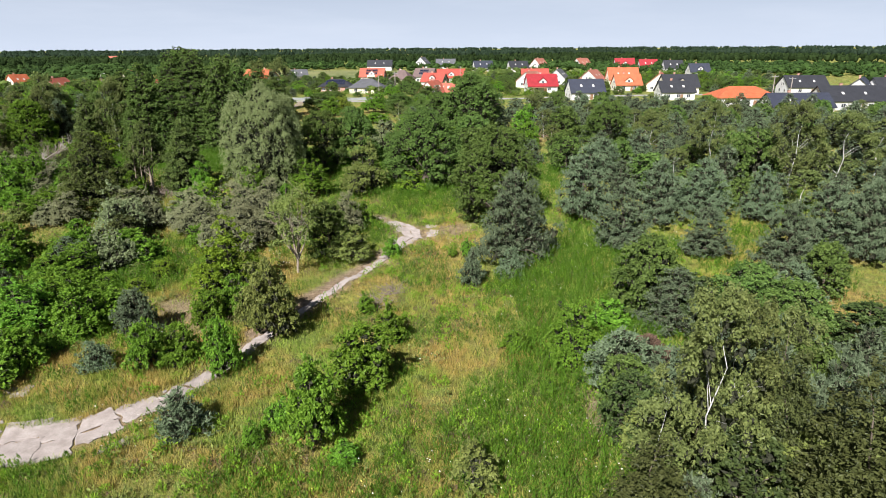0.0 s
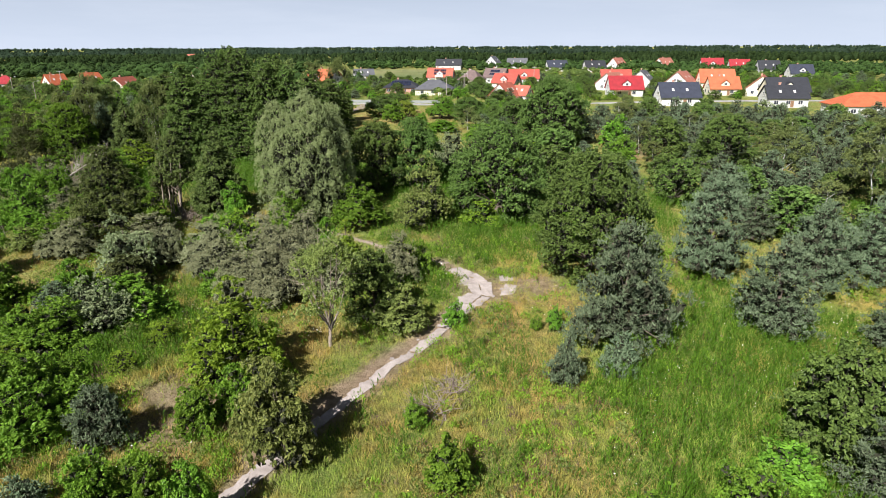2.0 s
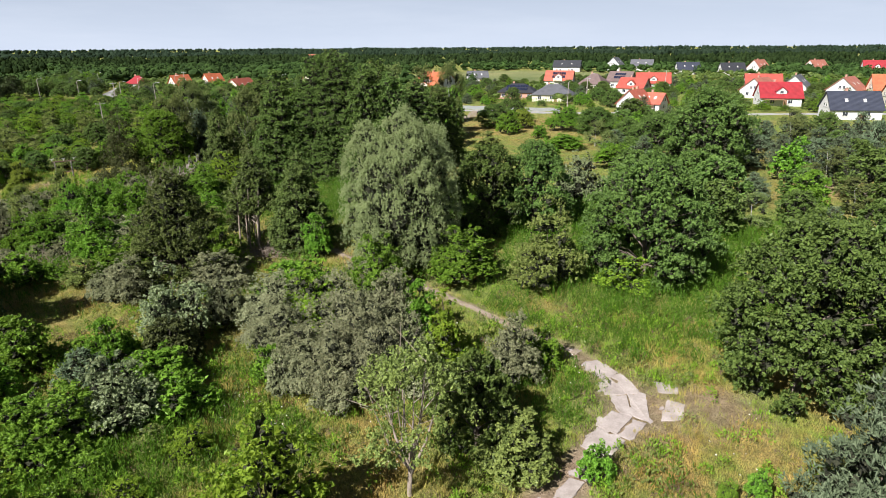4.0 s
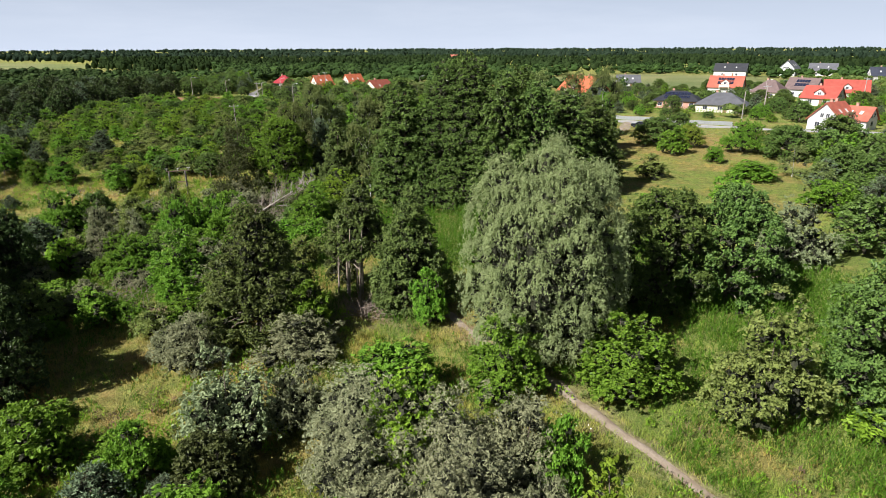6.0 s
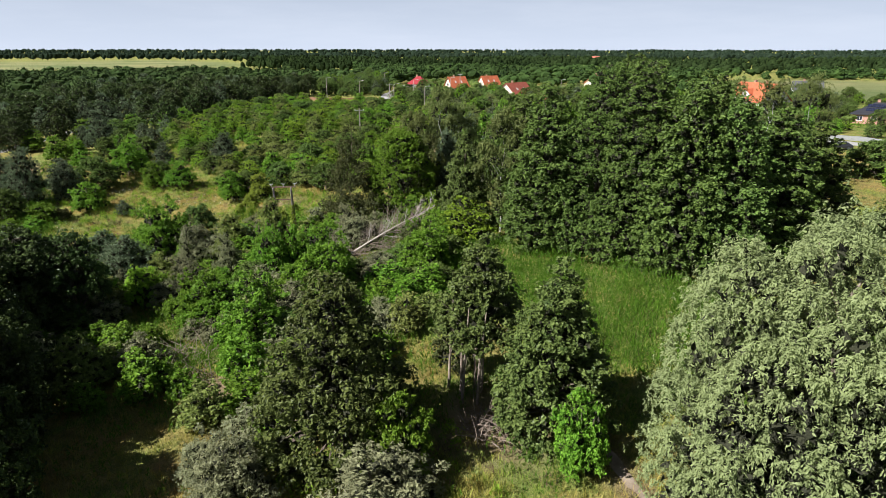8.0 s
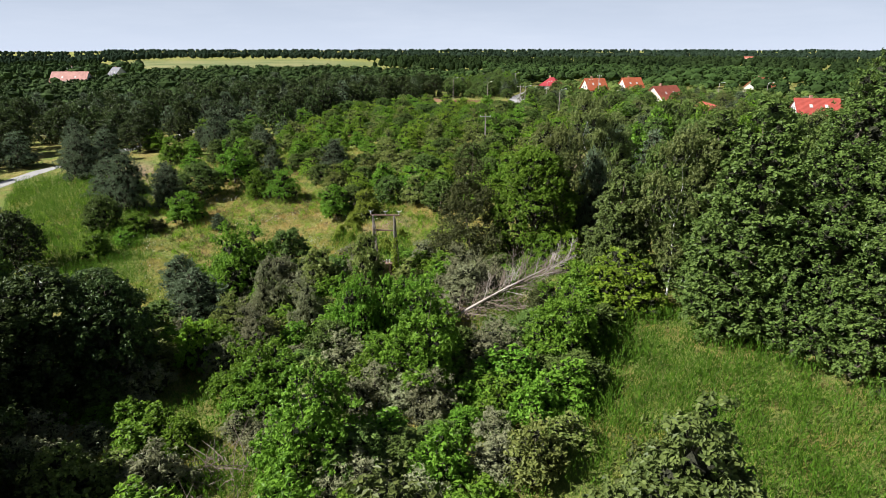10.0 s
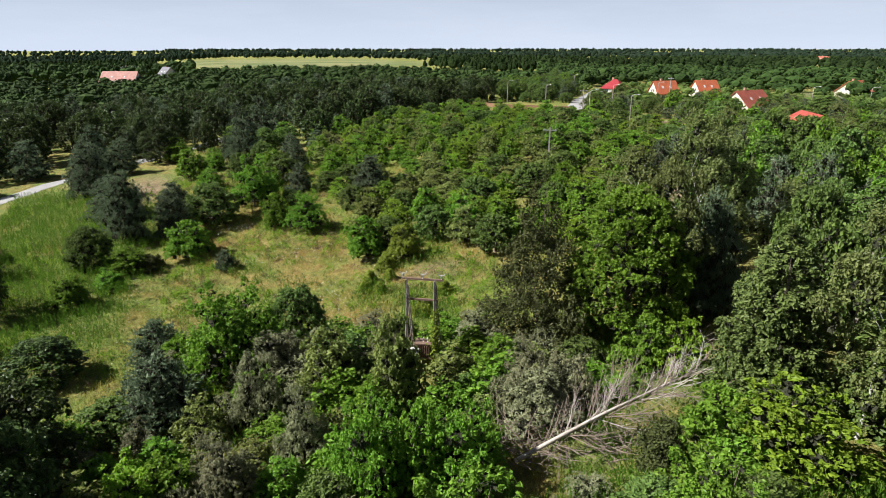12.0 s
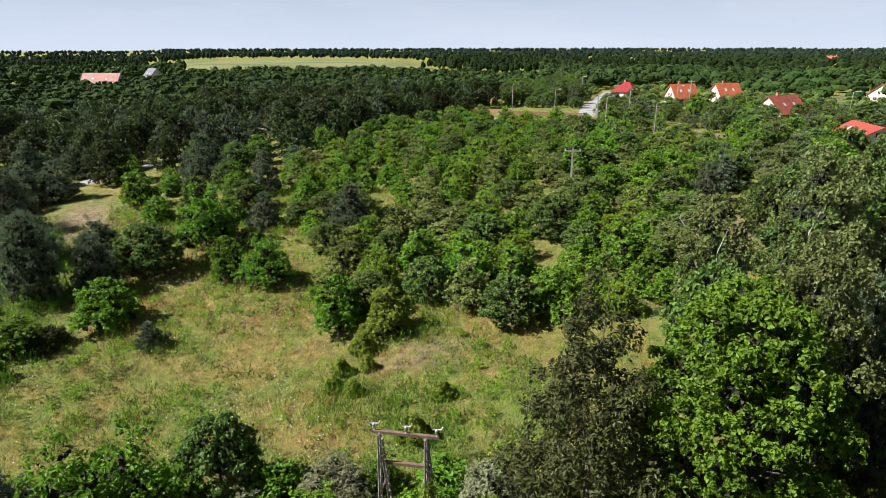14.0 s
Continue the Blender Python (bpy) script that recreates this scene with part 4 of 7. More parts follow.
plant("hornbeam", -68.7, 87.0, 13.2, 5.5)
plant("stemmy", -66.8, 98.3, 12.6, 3.3)
plant("hornbeam", -59.9, 98.8, 12.6, 4.1)
plant("green", -55.7, 96.6, 5.2, 1.8)
plant("green", -43.6, 91.1, 6.7, 3.3)
plant("grey", -36.1, 74.5, 9.2, 4.0)
plant("grey", -37.8, 82.8, 6.8, 2.8)
plant("locust", -44.6, 80.6, 7.2, 3.7)
plant("sapling", -31.3, 80.3, 7.0, 2.0)
plant("green", -35.6, 83.4, 5.6, 1.7)
plant("green", -23.3, 83.1, 3.8, 1.5)
plant("silver", -56.3, 74.8, 8.0, 3.3)
plant("dull", -53.6, 71.6, 4.6, 2.4)
plant("green", -58.7, 69.6, 4.6, 2.0)
plant("silver", -50.1, 63.7, 6.1, 3.1)
plant("green", -54.7, 62.6, 3.5, 1.6)
plant("grey", -54.6, 79.1, 5.5, 2.2)
plant("green", -44.1, 73.1, 3.2, 1.4)
plant("grey", -41.8, 72.0, 3.5, 1.5)
plant("green", -63.4, 88.2, 5.8, 2.2)
plant("grey", -68.4, 79.4, 5.0, 2.5)
plant("green", -86.6, 89.2, 8.2, 3.6)
plant("green", -96.2, 88.6, 5.6, 3.3)
plant("silver", -29.9, 128.4, 7.1, 4.2)
plant("green", -29.4, 149.8, 4.9, 3.1)
plant("broad", -67.7, 195.7, 6.4, 4.4)
plant("yellow", -60.8, 197.2, 5.4, 3.1)
plant("green", -49.5, 196.0, 7.2, 4.3)
plant("broad", -40.6, 193.3, 6.8, 4.5)
plant("green", -42.0, 168.4, 3.2, 3.9)
plant("broad", -30.6, 176.0, 6.2, 3.0)
plant("broad", -22.7, 159.0, 9.0, 5.5)
plant("birch", -14.4, 158.9, 13.6, 5.0)
plant("pine", -9.1, 157.6, 8.6, 5.1)
plant("green", -25.1, 156.6, 4.5, 3.2)
plant("spine", -6.6, 134.6, 4.6, 2.4)
plant("green", -51.5, 181.0, 3.5, 1.9)
plant("birch", -92.9, 127.2, 15.9, 3.9)
plant("alder", -84.2, 126.0, 18.9, 4.6)
plant("alder", -79.1, 128.5, 21.3, 5.2)
plant("alder", -73.1, 129.0, 21.5, 5.0)
plant("alder", -67.7, 128.8, 18.6, 4.7)
plant("alder", -63.9, 131.2, 17.1, 4.4)
plant("alder", -62.0, 137.0, 15.9, 4.4)
plant("alder", -61.3, 145.7, 13.7, 4.2)
plant("birch", -75.4, 179.4, 16.9, 4.8)
plant("birch", -76.2, 166.3, 16.6, 4.2)
plant("birch", -75.9, 152.9, 17.3, 4.2)
plant("alder", -86.1, 144.5, 20.7, 5.6)
plant("birch", -112.3, 128.1, 15.0, 3.5)
plant("dark", -108.7, 73.7, 12.1, 4.5)
plant("dark", -107.8, 78.1, 10.8, 3.4)
plant("locust", -107.8, 84.7, 5.0, 2.0)
plant("green", -98.5, 87.9, 6.4, 3.2)
plant("olive", -91.9, 91.2, 5.6, 2.4)
plant("grey", -123.1, 95.8, 5.3, 3.4)
plant("green", -102.1, 103.7, 6.8, 3.2)
plant("green", -92.6, 99.5, 9.0, 3.8)
plant("green", -89.5, 111.0, 7.2, 3.3)
plant("green", -16.6, 71.4, 2.8, 1.1)
plant("olive", -91.2, 75.3, 5.2, 2.4)
plant("grey", -94.9, 72.1, 4.9, 2.7)
plant("grey", -90.5, 80.1, 3.5, 2.3)
plant("grey", -71.7, 79.4, 3.9, 2.2)
plant("green", -84.0, 81.5, 2.3, 1.4)
plant("grey", -105.0, 111.4, 4.7, 3.0)
plant("green", -127.2, 92.5, 10.0, 4.6)
plant("broad", -130.6, 98.9, 6.4, 2.4)
plant("spine", -172.5, 81.7, 10.9, 3.9)
plant("spine", -200.9, 75.0, 10.7, 4.4)
plant("broad", -163.1, 77.7, 6.0, 2.7)
plant("green", -160.2, 82.2, 3.9, 2.7)
plant("green", -162.5, 90.1, 5.0, 3.2)
plant("spine", -155.7, 94.2, 2.6, 1.6)
plant("green", -151.1, 76.5, 4.4, 2.3)
plant("green", -155.3, 80.1, 2.8, 1.8)
plant("spine", -171.5, 88.6, 7.8, 3.1)
plant("broad", -174.6, 94.2, 6.6, 3.7)
plant("green", -179.5, 101.2, 9.2, 4.4)
plant("green", -168.3, 103.3, 5.2, 2.3)
plant("green", -164.3, 107.2, 6.4, 3.1)
plant("green", -150.5, 112.3, 5.2, 3.0)
plant("yellow", -146.2, 116.2, 4.7, 2.4)
plant("dark", -115.6, 77.7, 8.8, 3.6)
plant("spine", -121.2, 86.6, 6.2, 3.7)
plant("spine", -132.5, 86.2, 5.0, 2.9)
plant("grey", -116.9, 93.3, 6.7, 2.0)
plant("grey", -108.6, 90.0, 4.9, 2.3)
plant("green", -121.0, 89.3, 2.9, 1.1)
plant("olive", -118.6, 99.3, 6.2, 2.8)
plant("grey", -110.0, 95.6, 6.0, 1.9)
plant("olive", -113.3, 103.4, 8.2, 2.4)
plant("green", -103.9, 98.3, 8.4, 2.7)
plant("green", -102.8, 101.4, 6.3, 2.0)
plant("sapling", -111.6, 84.6, 3.8, 1.4)
plant("grey", -125.5, 106.0, 3.6, 2.6)
plant("green", -123.4, 112.4, 2.4, 1.7)
plant("birchdark", -116.9, 118.8, 16.1, 3.6)
plant("leafy", -113.3, 125.7, 14.1, 4.8)
plant("birch", -119.5, 140.2, 16.8, 3.9)
plant("hornbeam", -98.6, 125.8, 13.7, 3.8)
plant("birch", -98.0, 136.1, 15.4, 2.3)
plant("broad", -107.1, 141.5, 11.7, 3.2)
plant("pine", -112.3, 134.4, 12.3, 2.8)
plant("locust", -93.0, 121.0, 6.2, 3.6)
plant("green", -96.1, 119.0, 5.2, 2.6)
plant("grey", -107.3, 111.5, 6.0, 2.5)
plant("dull", -96.6, 114.8, 3.9, 1.5)
plant("grey", -105.6, 114.7, 4.5, 1.8)
plant("pine", -110.4, 134.2, 11.0, 2.7)
plant("birch", -121.2, 145.2, 13.7, 3.8)
plant("spine", -185.2, 79.6, 7.5, 4.4)
plant("spine", -178.2, 88.9, 6.7, 3.2)
plant("spine", -218.9, 73.4, 7.7, 4.4)
plant("spine", -238.6, 79.8, 6.8, 3.5)
plant("green", -224.4, 90.1, 5.9, 3.3)
plant("spine", -214.0, 104.1, 9.8, 4.2)
plant("spine", -174.5, 120.5, 7.2, 3.5)
plant("broad", -117.4, 132.1, 5.5, 2.2)
plant("birch", -141.3, 149.5, 7.8, 4.6)
plant("pine", -236.7, 227.0, 6.2, 3.8)
plant("dark", -77.2, 67.6, 10.9, 3.1)
plant("dark", -83.4, 66.2, 10.1, 3.3)
plant("dark", -89.5, 64.5, 10.5, 3.4)
plant("dark", -97, 65, 11.5, 4.0)
plant("dark", -103, 68, 11, 4.0)
plant("alder", -91, 131, 17, 4.6)
plant("alder", -70, 136, 19, 4.8)
plant("alder", -78, 137, 20, 4.8)
plant("dark", -93, 70, 11, 3.4)
plant("dark", -87.5, 68.5, 11, 4.0)
plant("dull", -69.6, 98.9, 8.4, 1.9)
plant("spine", 17.5, 36, 8, 2.7)
plant("spine", 24, 38, 9, 3.0)
plant("spine", 27.5, 41.5, 8, 3.0)
plant("spine", 12.5, 38, 6, 2.4)
plant("birchdark", 18.5, 30, 12, 3.2)
plant("birch", 13.2, 35.2, 12.5, 2.8)
plant("broad", 26, 33, 7, 3.0)
plant("broad", 21, 41, 7, 2.7)
plant("pine", 31, 46.5, 7.5, 3.2)
plant("olive", 9.5, 36.5, 5, 2.2)
plant("olive", 14.5, 40.5, 5.5, 2.4)
plant("birch", 22, 30, 11, 2.8)
plant("pine", -214, 72.5, 7, 3.4)
plant("pine", -219, 79, 8, 3.8)
plant("dark", -227, 86.5, 9, 4.0)
plant("pine", -233, 73, 10, 4.0)
plant("dark", -241, 84, 10, 4.2)
plant("pine", -226, 61, 9, 4.0)
plant("dark", -213, 51, 9, 4.0)
plant("pine", -203, 44, 9, 3.8)
plant("rust", 11.0, 48.4, 3.4, 2.2)
plant("rust", 12.6, 47.6, 2.6, 1.7)
plant("dark", 16.5, 57.0, 5.5, 2.8)
plant("spine", 18.0, 49.0, 6.0, 2.6)
plant("broad", 25.0, 54.5, 6.5, 3.0)
plant("spine", 27.0, 60.0, 6.5, 2.8)
plant("green", 8.8, 56.0, 3.2, 1.8)
for x, y, h, r in ((-38.0, 77.0, 4.8, 2.6), (-42.0, 75.0, 4.5, 2.6), (-33.5, 77.0, 4.2, 2.4), (-39.5, 73.0, 4.4, 2.5), (-34.5, 79.5, 5.0, 2.3), (-31.0, 76.0, 3.6, 2.0), (-47.0, 82.0, 3.8, 2.4), (-36.5, 71.5, 3.4, 2.0)):
    plant("grey", x, y, h, r)
plant("dull", -160.5, 84.5, 2.0, 2.0)
plant("yellow", -144.0, 113.0, 2.2, 1.3)
for x, y, h, r in ((-141.5, 110.2, 1.6, 0.8), (-139.2, 108.8, 1.5, 0.8), (-140.6, 112.4, 1.4, 0.7), (-137.6, 110.2, 1.4, 0.7), (-133.2, 116.5, 1.5, 0.8)):
    plant("yellow", x, y, h, r)
plant("green", -107.2, 122.6, 4.5, 2.2)
plant("locust", -104.6, 124.2, 4.6, 2.0)
plant("yellow", -129.5, 112.5, 2.2, 1.1)
plant("dark", -112.0, 68.5, 11.5, 4.4)
# next four, mostly out of view, added to shade the ground north of them
plant("dark", -82.0, 63.5, 12.5, 3.6)
plant("dark", -80.0, 66.5, 12.0, 3.4)
plant("dark", -84.8, 68.5, 12.0, 3.4)
plant("dark", -86.5, 64.0, 12.0, 3.6)
plant("dark", -106.5, 70.5, 11.0, 4.2)
plant("dark", -133.5, 76.5, 4.6, 3.0)
plant("olive", -132.0, 90.0, 3.0, 2.0)

# ---- houses ----


def gable_house(name, x, y, turn, w, d, wall, rise, roof, walls=None, hip=False, label="", eave=0.5, dormer=False, panels=0, chimneys=1, windows=(2, 2), balcony=False, porch=False):
    """A house with its ridge along its local x: walls, roof, chimneys, windows and door."""
    walls = walls or M_WHITE
    thing = new(name)
    thing.matrix_basis = pose(x, y, gz(x, y), 0, 0, turn)
    s = Shape()
    hx, hy = w / 2, d / 2
    v = [(-hx, -hy, -0.5), (hx, -hy, -0.5), (hx, hy, -0.5), (-hx, hy, -0.5), (-hx, -hy, wall), (hx, -hy, wall), (hx, hy, wall), (-hx, hy, wall)]
    f = [(0, 1, 5, 4), (1, 2, 6, 5), (2, 3, 7, 6), (3, 0, 4, 7), (4, 5, 6, 7)]
    if not hip:
        v += [(-hx, 0, wall + rise), (hx, 0, wall + rise)]
        f += [(5, 6, 9), (7, 4, 8)]
    s.add(v, f)
    part_mesh("wall", s.mesh(name + "_wall", walls), thing)
    # roof slopes with thickness and overhang
    s = Shape()
    k = rise / hy
    ex, ey = hx + eave, hy + eave
    ze, t = wall - eave * k, 0.22
    rx = max(0.6, hx - hy * 0.9) if hip else ex
    for dz in (0, t):
        s_v = [(-ex, -ey, ze + dz), (ex, -ey, ze + dz), (ex, ey, ze + dz), (-ex, ey, ze + dz), (-rx, 0, wall + rise + dz), (rx, 0, wall + rise + dz)]
        s.add(s_v, [(0, 1, 5, 4), (2, 3, 4, 5), (1, 2, 5), (3, 0, 4)] if hip else [(0, 1, 5, 4), (2, 3, 4, 5)])
    for i, j in ((0, 1), (1, 2), (2, 3), (3, 0)) if hip else ((0, 1), (2, 3), (1, 5), (5, 2), (3, 4), (4, 0)):
        lo, hi = [s.v[0][i], s.v[0][j]], [s.v[1][j], s.v[1][i]]
        s.add(lo + hi, [(0, 1, 2, 3)])
    roof_ob = part_mesh("roof", s.mesh(name + "_roof", ROOF[roof]), thing)
    for i in range(chimneys):
        cx = (-0.22 + 0.5 * i) * w * 0.6
        c = Shape().box((cx - 0.35, 0.5 - 0.3, wall + rise - 1.2), (cx + 0.35, 0.5 + 0.3, wall + rise + 0.85)).box((cx - 0.43, 0.12, wall + rise + 0.85), (cx + 0.43, 0.88, wall + rise + 0.97))
        part_mesh("chimney", c.mesh(name + "_chimney", M_BRICKY), roof_ob)
    # windows: frame, pane and sill, standing proud of the wall

    def window(px, py, pz, ww, hh, ang):
        m = pose(px, py, pz, 0, 0, ang)
        fr = Shape()
        for a, b2 in (((-ww / 2, -0.05, 0), (-ww / 2 + 0.1, 0.06, hh)), ((ww / 2 - 0.1, -0.05, 0), (ww / 2, 0.06, hh)), ((-ww / 2 + 0.1, -0.05, 0), (ww / 2 - 0.1, 0.06, 0.1)), ((-ww / 2 + 0.1, -0.05, hh - 0.1), (ww / 2 - 0.1, 0.06, hh)), ((-0.04, -0.045, 0.1), (0.04, 0.06, hh - 0.1))):
            fr.box(a, b2)
        wob = part_mesh("window", fr.mesh("window", M_FRAME), thing, at=m)
        part_mesh("pane", Shape().box((-ww / 2 + 0.1, -0.03, 0.1), (ww / 2 - 0.1, 0.02, hh - 0.1)).mesh("pane", M_GLASS), wob)
        part_mesh("sill", Shape().box((-ww / 2 - 0.06, -0.18, -0.07), (ww / 2 + 0.06, 0, -0.004)).mesh("sill", M_FRAME), wob)

    nl, ns = windows
    for sgn, ang in ((-1, 0), (1, 180)):
        for i in range(nl):
            px = (i - (nl - 1) / 2) * w / (nl + 0.3)
            window(px, sgn * (hy + 0.02), 0.95, 1.5, 1.35, ang)
    for sgn, ang in ((1, 90), (-1, -90)):
        for i in range(ns):
            py = (i - (ns - 1) / 2) * d / (ns + 0.6)
            window(sgn * (hx + 0.02), py, 0.95, 1.3, 1.35, ang)
        if not hip and rise > 2.2:
            for dy in (-0.75, 0.75):
                window(sgn * (hx + 0.02), dy, wall + 0.35, 1.0, 1.25, ang)
    door = part_mesh("door", Shape().box((-0.55, -0.06, 0), (0.55, 0.05, 2.1)).box((-0.40, -0.08, 1.2), (0.40, -0.06, 1.95)).mesh("door", M_WOOD), thing, at=pose(w * 0.1, -hy - 0.03, 0.1))
    part_mesh("door_handle", Shape().box((0.38, -0.12, 1.0), (0.44, -0.08, 1.14)).mesh("door_handle", M_METAL), door)
    if dormer:
        dm = Shape()
        y0, z0, dw = -hy * 0.82, wall + rise * 0.22, 1.7
        dm.add([(-dw, y0, z0 - 0.3), (dw, y0, z0 - 0.3), (dw, y0, z0 + 0.9), (0, y0, z0 + 2.2), (-dw, y0, z0 + 0.9), (-dw, 0, z0 + 0.9), (dw, 0, z0 + 0.9), (0, 0, z0 + 2.2)],
               [(0, 1, 2, 4), (4, 2, 3), (1, 6, 2), (0, 4, 5)])
        part_mesh("dormer", dm.mesh(name + "_dormer", walls), thing)
        dr = Shape()
        e = 0.35
        for sg in (-1, 1):
            a, bb = np.array([0, 0, z0 + 2.35]), np.array([sg * (dw + e), 0, z0 + 0.75])
            q = [(a[0], y0 - e, a[2]), (bb[0], y0 - e, bb[2]), (bb[0], hy * 0.1, bb[2]), (a[0], hy * 0.1, a[2])]
            dr.add(q + [(p[0], p[1], p[2] + 0.16) for p in q], [(0, 1, 2, 3), (4, 5, 6, 7), (0, 1, 5, 4), (1, 2, 6, 5), (3, 0, 4, 7)])
        part_mesh("dormer_roof", dr.mesh(name + "_dormer_roof", ROOF[roof]), thing)
        window(0, y0 - 0.04, z0 + 0.05, 1.2, 1.1, 0)
    if balcony:
        part_mesh("balcony", Shape().box((-2.2, -hy - 1.5, wall - 0.1), (2.2, -hy - 0.01, wall + 0.1)).box((-2.2, -hy - 1.5, wall + 0.1), (2.2, -hy - 1.42, wall + 1.0)).box((-2.1, -hy - 1.4, -0.3), (-1.85, -hy - 1.15, wall - 0.1)).box((1.85, -hy - 1.4, -0.3), (2.1, -hy - 1.15, wall - 0.1)).mesh("balcony", M_CREAM), thing)
    if porch:
        part_mesh("porch", Shape().box((-w * 0.42, -hy - 2.6, 2.3), (w * 0.05, -hy - 0.02, 2.5)).box((-w * 0.41, -hy - 2.5, -0.3), (-w * 0.41 + 0.2, -hy - 2.3, 2.3)).box((0.0, -hy - 2.5, -0.3), (0.2, -hy - 2.3, 2.3)).mesh("porch", M_WOOD), thing)
    for i in range(panels):
        px = (i - (panels - 1) / 2) * 1.12
        for row in (0.32, 0.66):
            sl = math.atan2(rise, hy)
            m = Matrix.Translation((px, -hy * (1 - row), wall + rise * row + t + 0.1)) @ Matrix.Rotation(sl, 4, "X")
            part_mesh("solar_panel", Shape().box((-0.5, -0.8, 0), (0.5, 0.8, 0.05)).mesh("solar_panel", M_SOLAR), roof_ob, at=m)
    for i in (-1, 1):
        if not hip and not dormer and not panels and rise > 2:
            sl = math.atan2(rise, hy)
            m = Matrix.Translation((i * w * 0.18, -hy * 0.55, wall + rise * 0.45 + t + 0.03)) @ Matrix.Rotation(sl, 4, "X")
            part_mesh("skylight", Shape().box((-0.4, -0.6, 0), (0.4, 0.6, 0.06)).mesh("skylight", M_FRAME), roof_ob, at=m)
    return tagged(thing, label or "white rendered house with a pitched roof", "house")


H = gable_house
# the village street
H("bungalow", -92, 291, 8, 15.5, 11, 2.9, 3.0, "black", M_BRICKY, True, "low brick bungalow with black roof and solar panels", panels=8, chimneys=1, windows=(4, 2))
H("bungalow", -75, 284, 8, 15.5, 12, 2.8, 3.4, "grey", M_CREAM, True, "low bungalow with a broad grey hipped roof", chimneys=1, windows=(3, 2))
H("house", -39, 252, 70, 9, 8.5, 3.0, 4.2, "brick", M_WHITE, False, "white gabled house with a brick-red tiled roof", windows=(2, 2), porch=True, chimneys=2)
H("house", -33.5, 256, -20, 7, 6, 2.8, 3.0, "brick", M_WHITE, False, "side wing with brick-red roof beside a gabled house", windows=(2, 1))
H("house", -50, 330, -15, 12, 9, 3.0, 4.0, "red", M_WHITE, False, "house with a weathered red roof among trees", dormer=True)
H("house", -46, 368, 10, 16, 10, 3.2, 4.6, "red", M_WHITE, False, "white house with a wide red roof and dormer", dormer=True)
H("house", -92, 362, 4, 14, 10, 4.0, 4.5, "brick", M_WHITE, False, "two-storey white house with brick roof and solar panels", panels=6, balcony=True, dormer=True)
H("house", -72, 352, -12, 12, 10, 3.2, 4.4, "brown", M_CREAM, True, "house with a steep brown hipped roof")
H("house", -62, 372, -12, 12, 10, 3.6, 4.4, "brown", M_WHITE, False, "white house with brown roof and solar panels", panels=5)
H("house", -150, 392, 30, 12, 9, 3.0, 3.6, "grey", M_WHITE, False, "white house with a grey pitched roof at the field")
H("house", -135, 560, 5, 22, 11, 4.0, 5, "black", M_WHITE, False, "long dark-roofed house beyond the field")
H("house", -100, 585, 80, 12, 12, 5.0, 6, "grey", M_WHITE, False, "white gabled house beyond the field")
H("house", -80, 600, 5, 18, 11, 4.0, 5, "grey", M_WHITE, False, "grey-roofed white house beyond the field")
H("house", -40, 540, 20, 16, 10, 3.5, 5, "navy", M_WHITE, False, "dark-roofed house at the village edge")
H("house", -10, 530, 20, 16, 11, 3.5, 5, "black", M_WHITE, False, "dark-roofed white house at the village edge")
H("house", 8, 560, 60, 14, 11, 4, 6, "salmon", M_WHITE, False, "white gabled house with a salmon roof on the rise")
H("house", 45, 560, 50, 15, 11, 4, 6, "salmon", M_WHITE, False, "gabled house with a salmon roof on the rise")
H("house", 80, 555, 5, 16, 11, 4, 6, "crimson", M_WHITE, False, "white house with a crimson roof on the rise", dormer=True)
H("house", 96, 535, 5, 14, 10, 4, 5.5, "crimson", M_WHITE, False, "crimson-roofed house on the rise")
H("house", 108, 500, 10, 14, 10, 4, 5.5, "black", M_WHITE, False, "white house with a black roof on the rise")
H("house", 112, 440, 8, 13, 10, 3.6, 5, "navy", M_WHITE, False, "white house with a dark blue roof", dormer=True)
H("house", 1, 330, 62, 12, 11, 3.2, 4.6, "salmon", M_WHITE, False, "white gabled house with a salmon tiled roof", windows=(2, 2))
H("house", 3, 362, 8, 15, 10, 3.2, 4.8, "red", M_WHITE, False, "house with a long red roof")
H("house", 16, 352, 75, 11, 10, 3.6, 4.6, "grey", M_WHITE, False, "white gabled house with a grey roof", windows=(2, 2))
H("house", 5.5, 294, 12, 13.5, 10, 3.2, 4.8, "crimson", M_WHITE, False, "white house with a bright crimson roof and dormer", dormer=True, porch=True)
H("house", 22.5, 256, 12, 13.5, 10, 3.0, 4.6, "navy", M_WHITE, False, "white house with a smooth dark blue roof")
H("house", 33, 338, 66, 13, 11, 3.4, 4.8, "salmon", M_WHITE, False, "white gabled house with salmon roof near the street")
H("house", 48, 336, 5, 15, 11, 4.0, 5.4, "orange", M_CREAM, False, "house with a bright orange roof")
H("house", 46, 306, 10, 12, 9, 3.0, 4.4, "orange", M_CREAM, False, "cream house with an orange roof", dormer=True)
H("house", 61, 304, 75, 11, 11, 3.4, 4.8, "brick", M_CREAM, False, "cream gabled house with brick-red roof and pillars", windows=(2, 3), panels=3)
H("house", 57.5, 257, 8, 13, 9, 3.2, 3.8, "black", M_WHITE, False, "white house with a dark flat-tiled roof", windows=(3, 2))
H("house", 66, 290, 8, 15, 11, 3.2, 4.8, "black", M_CREAM, False, "dark-roofed house with a dormer behind a white house", dormer=True)
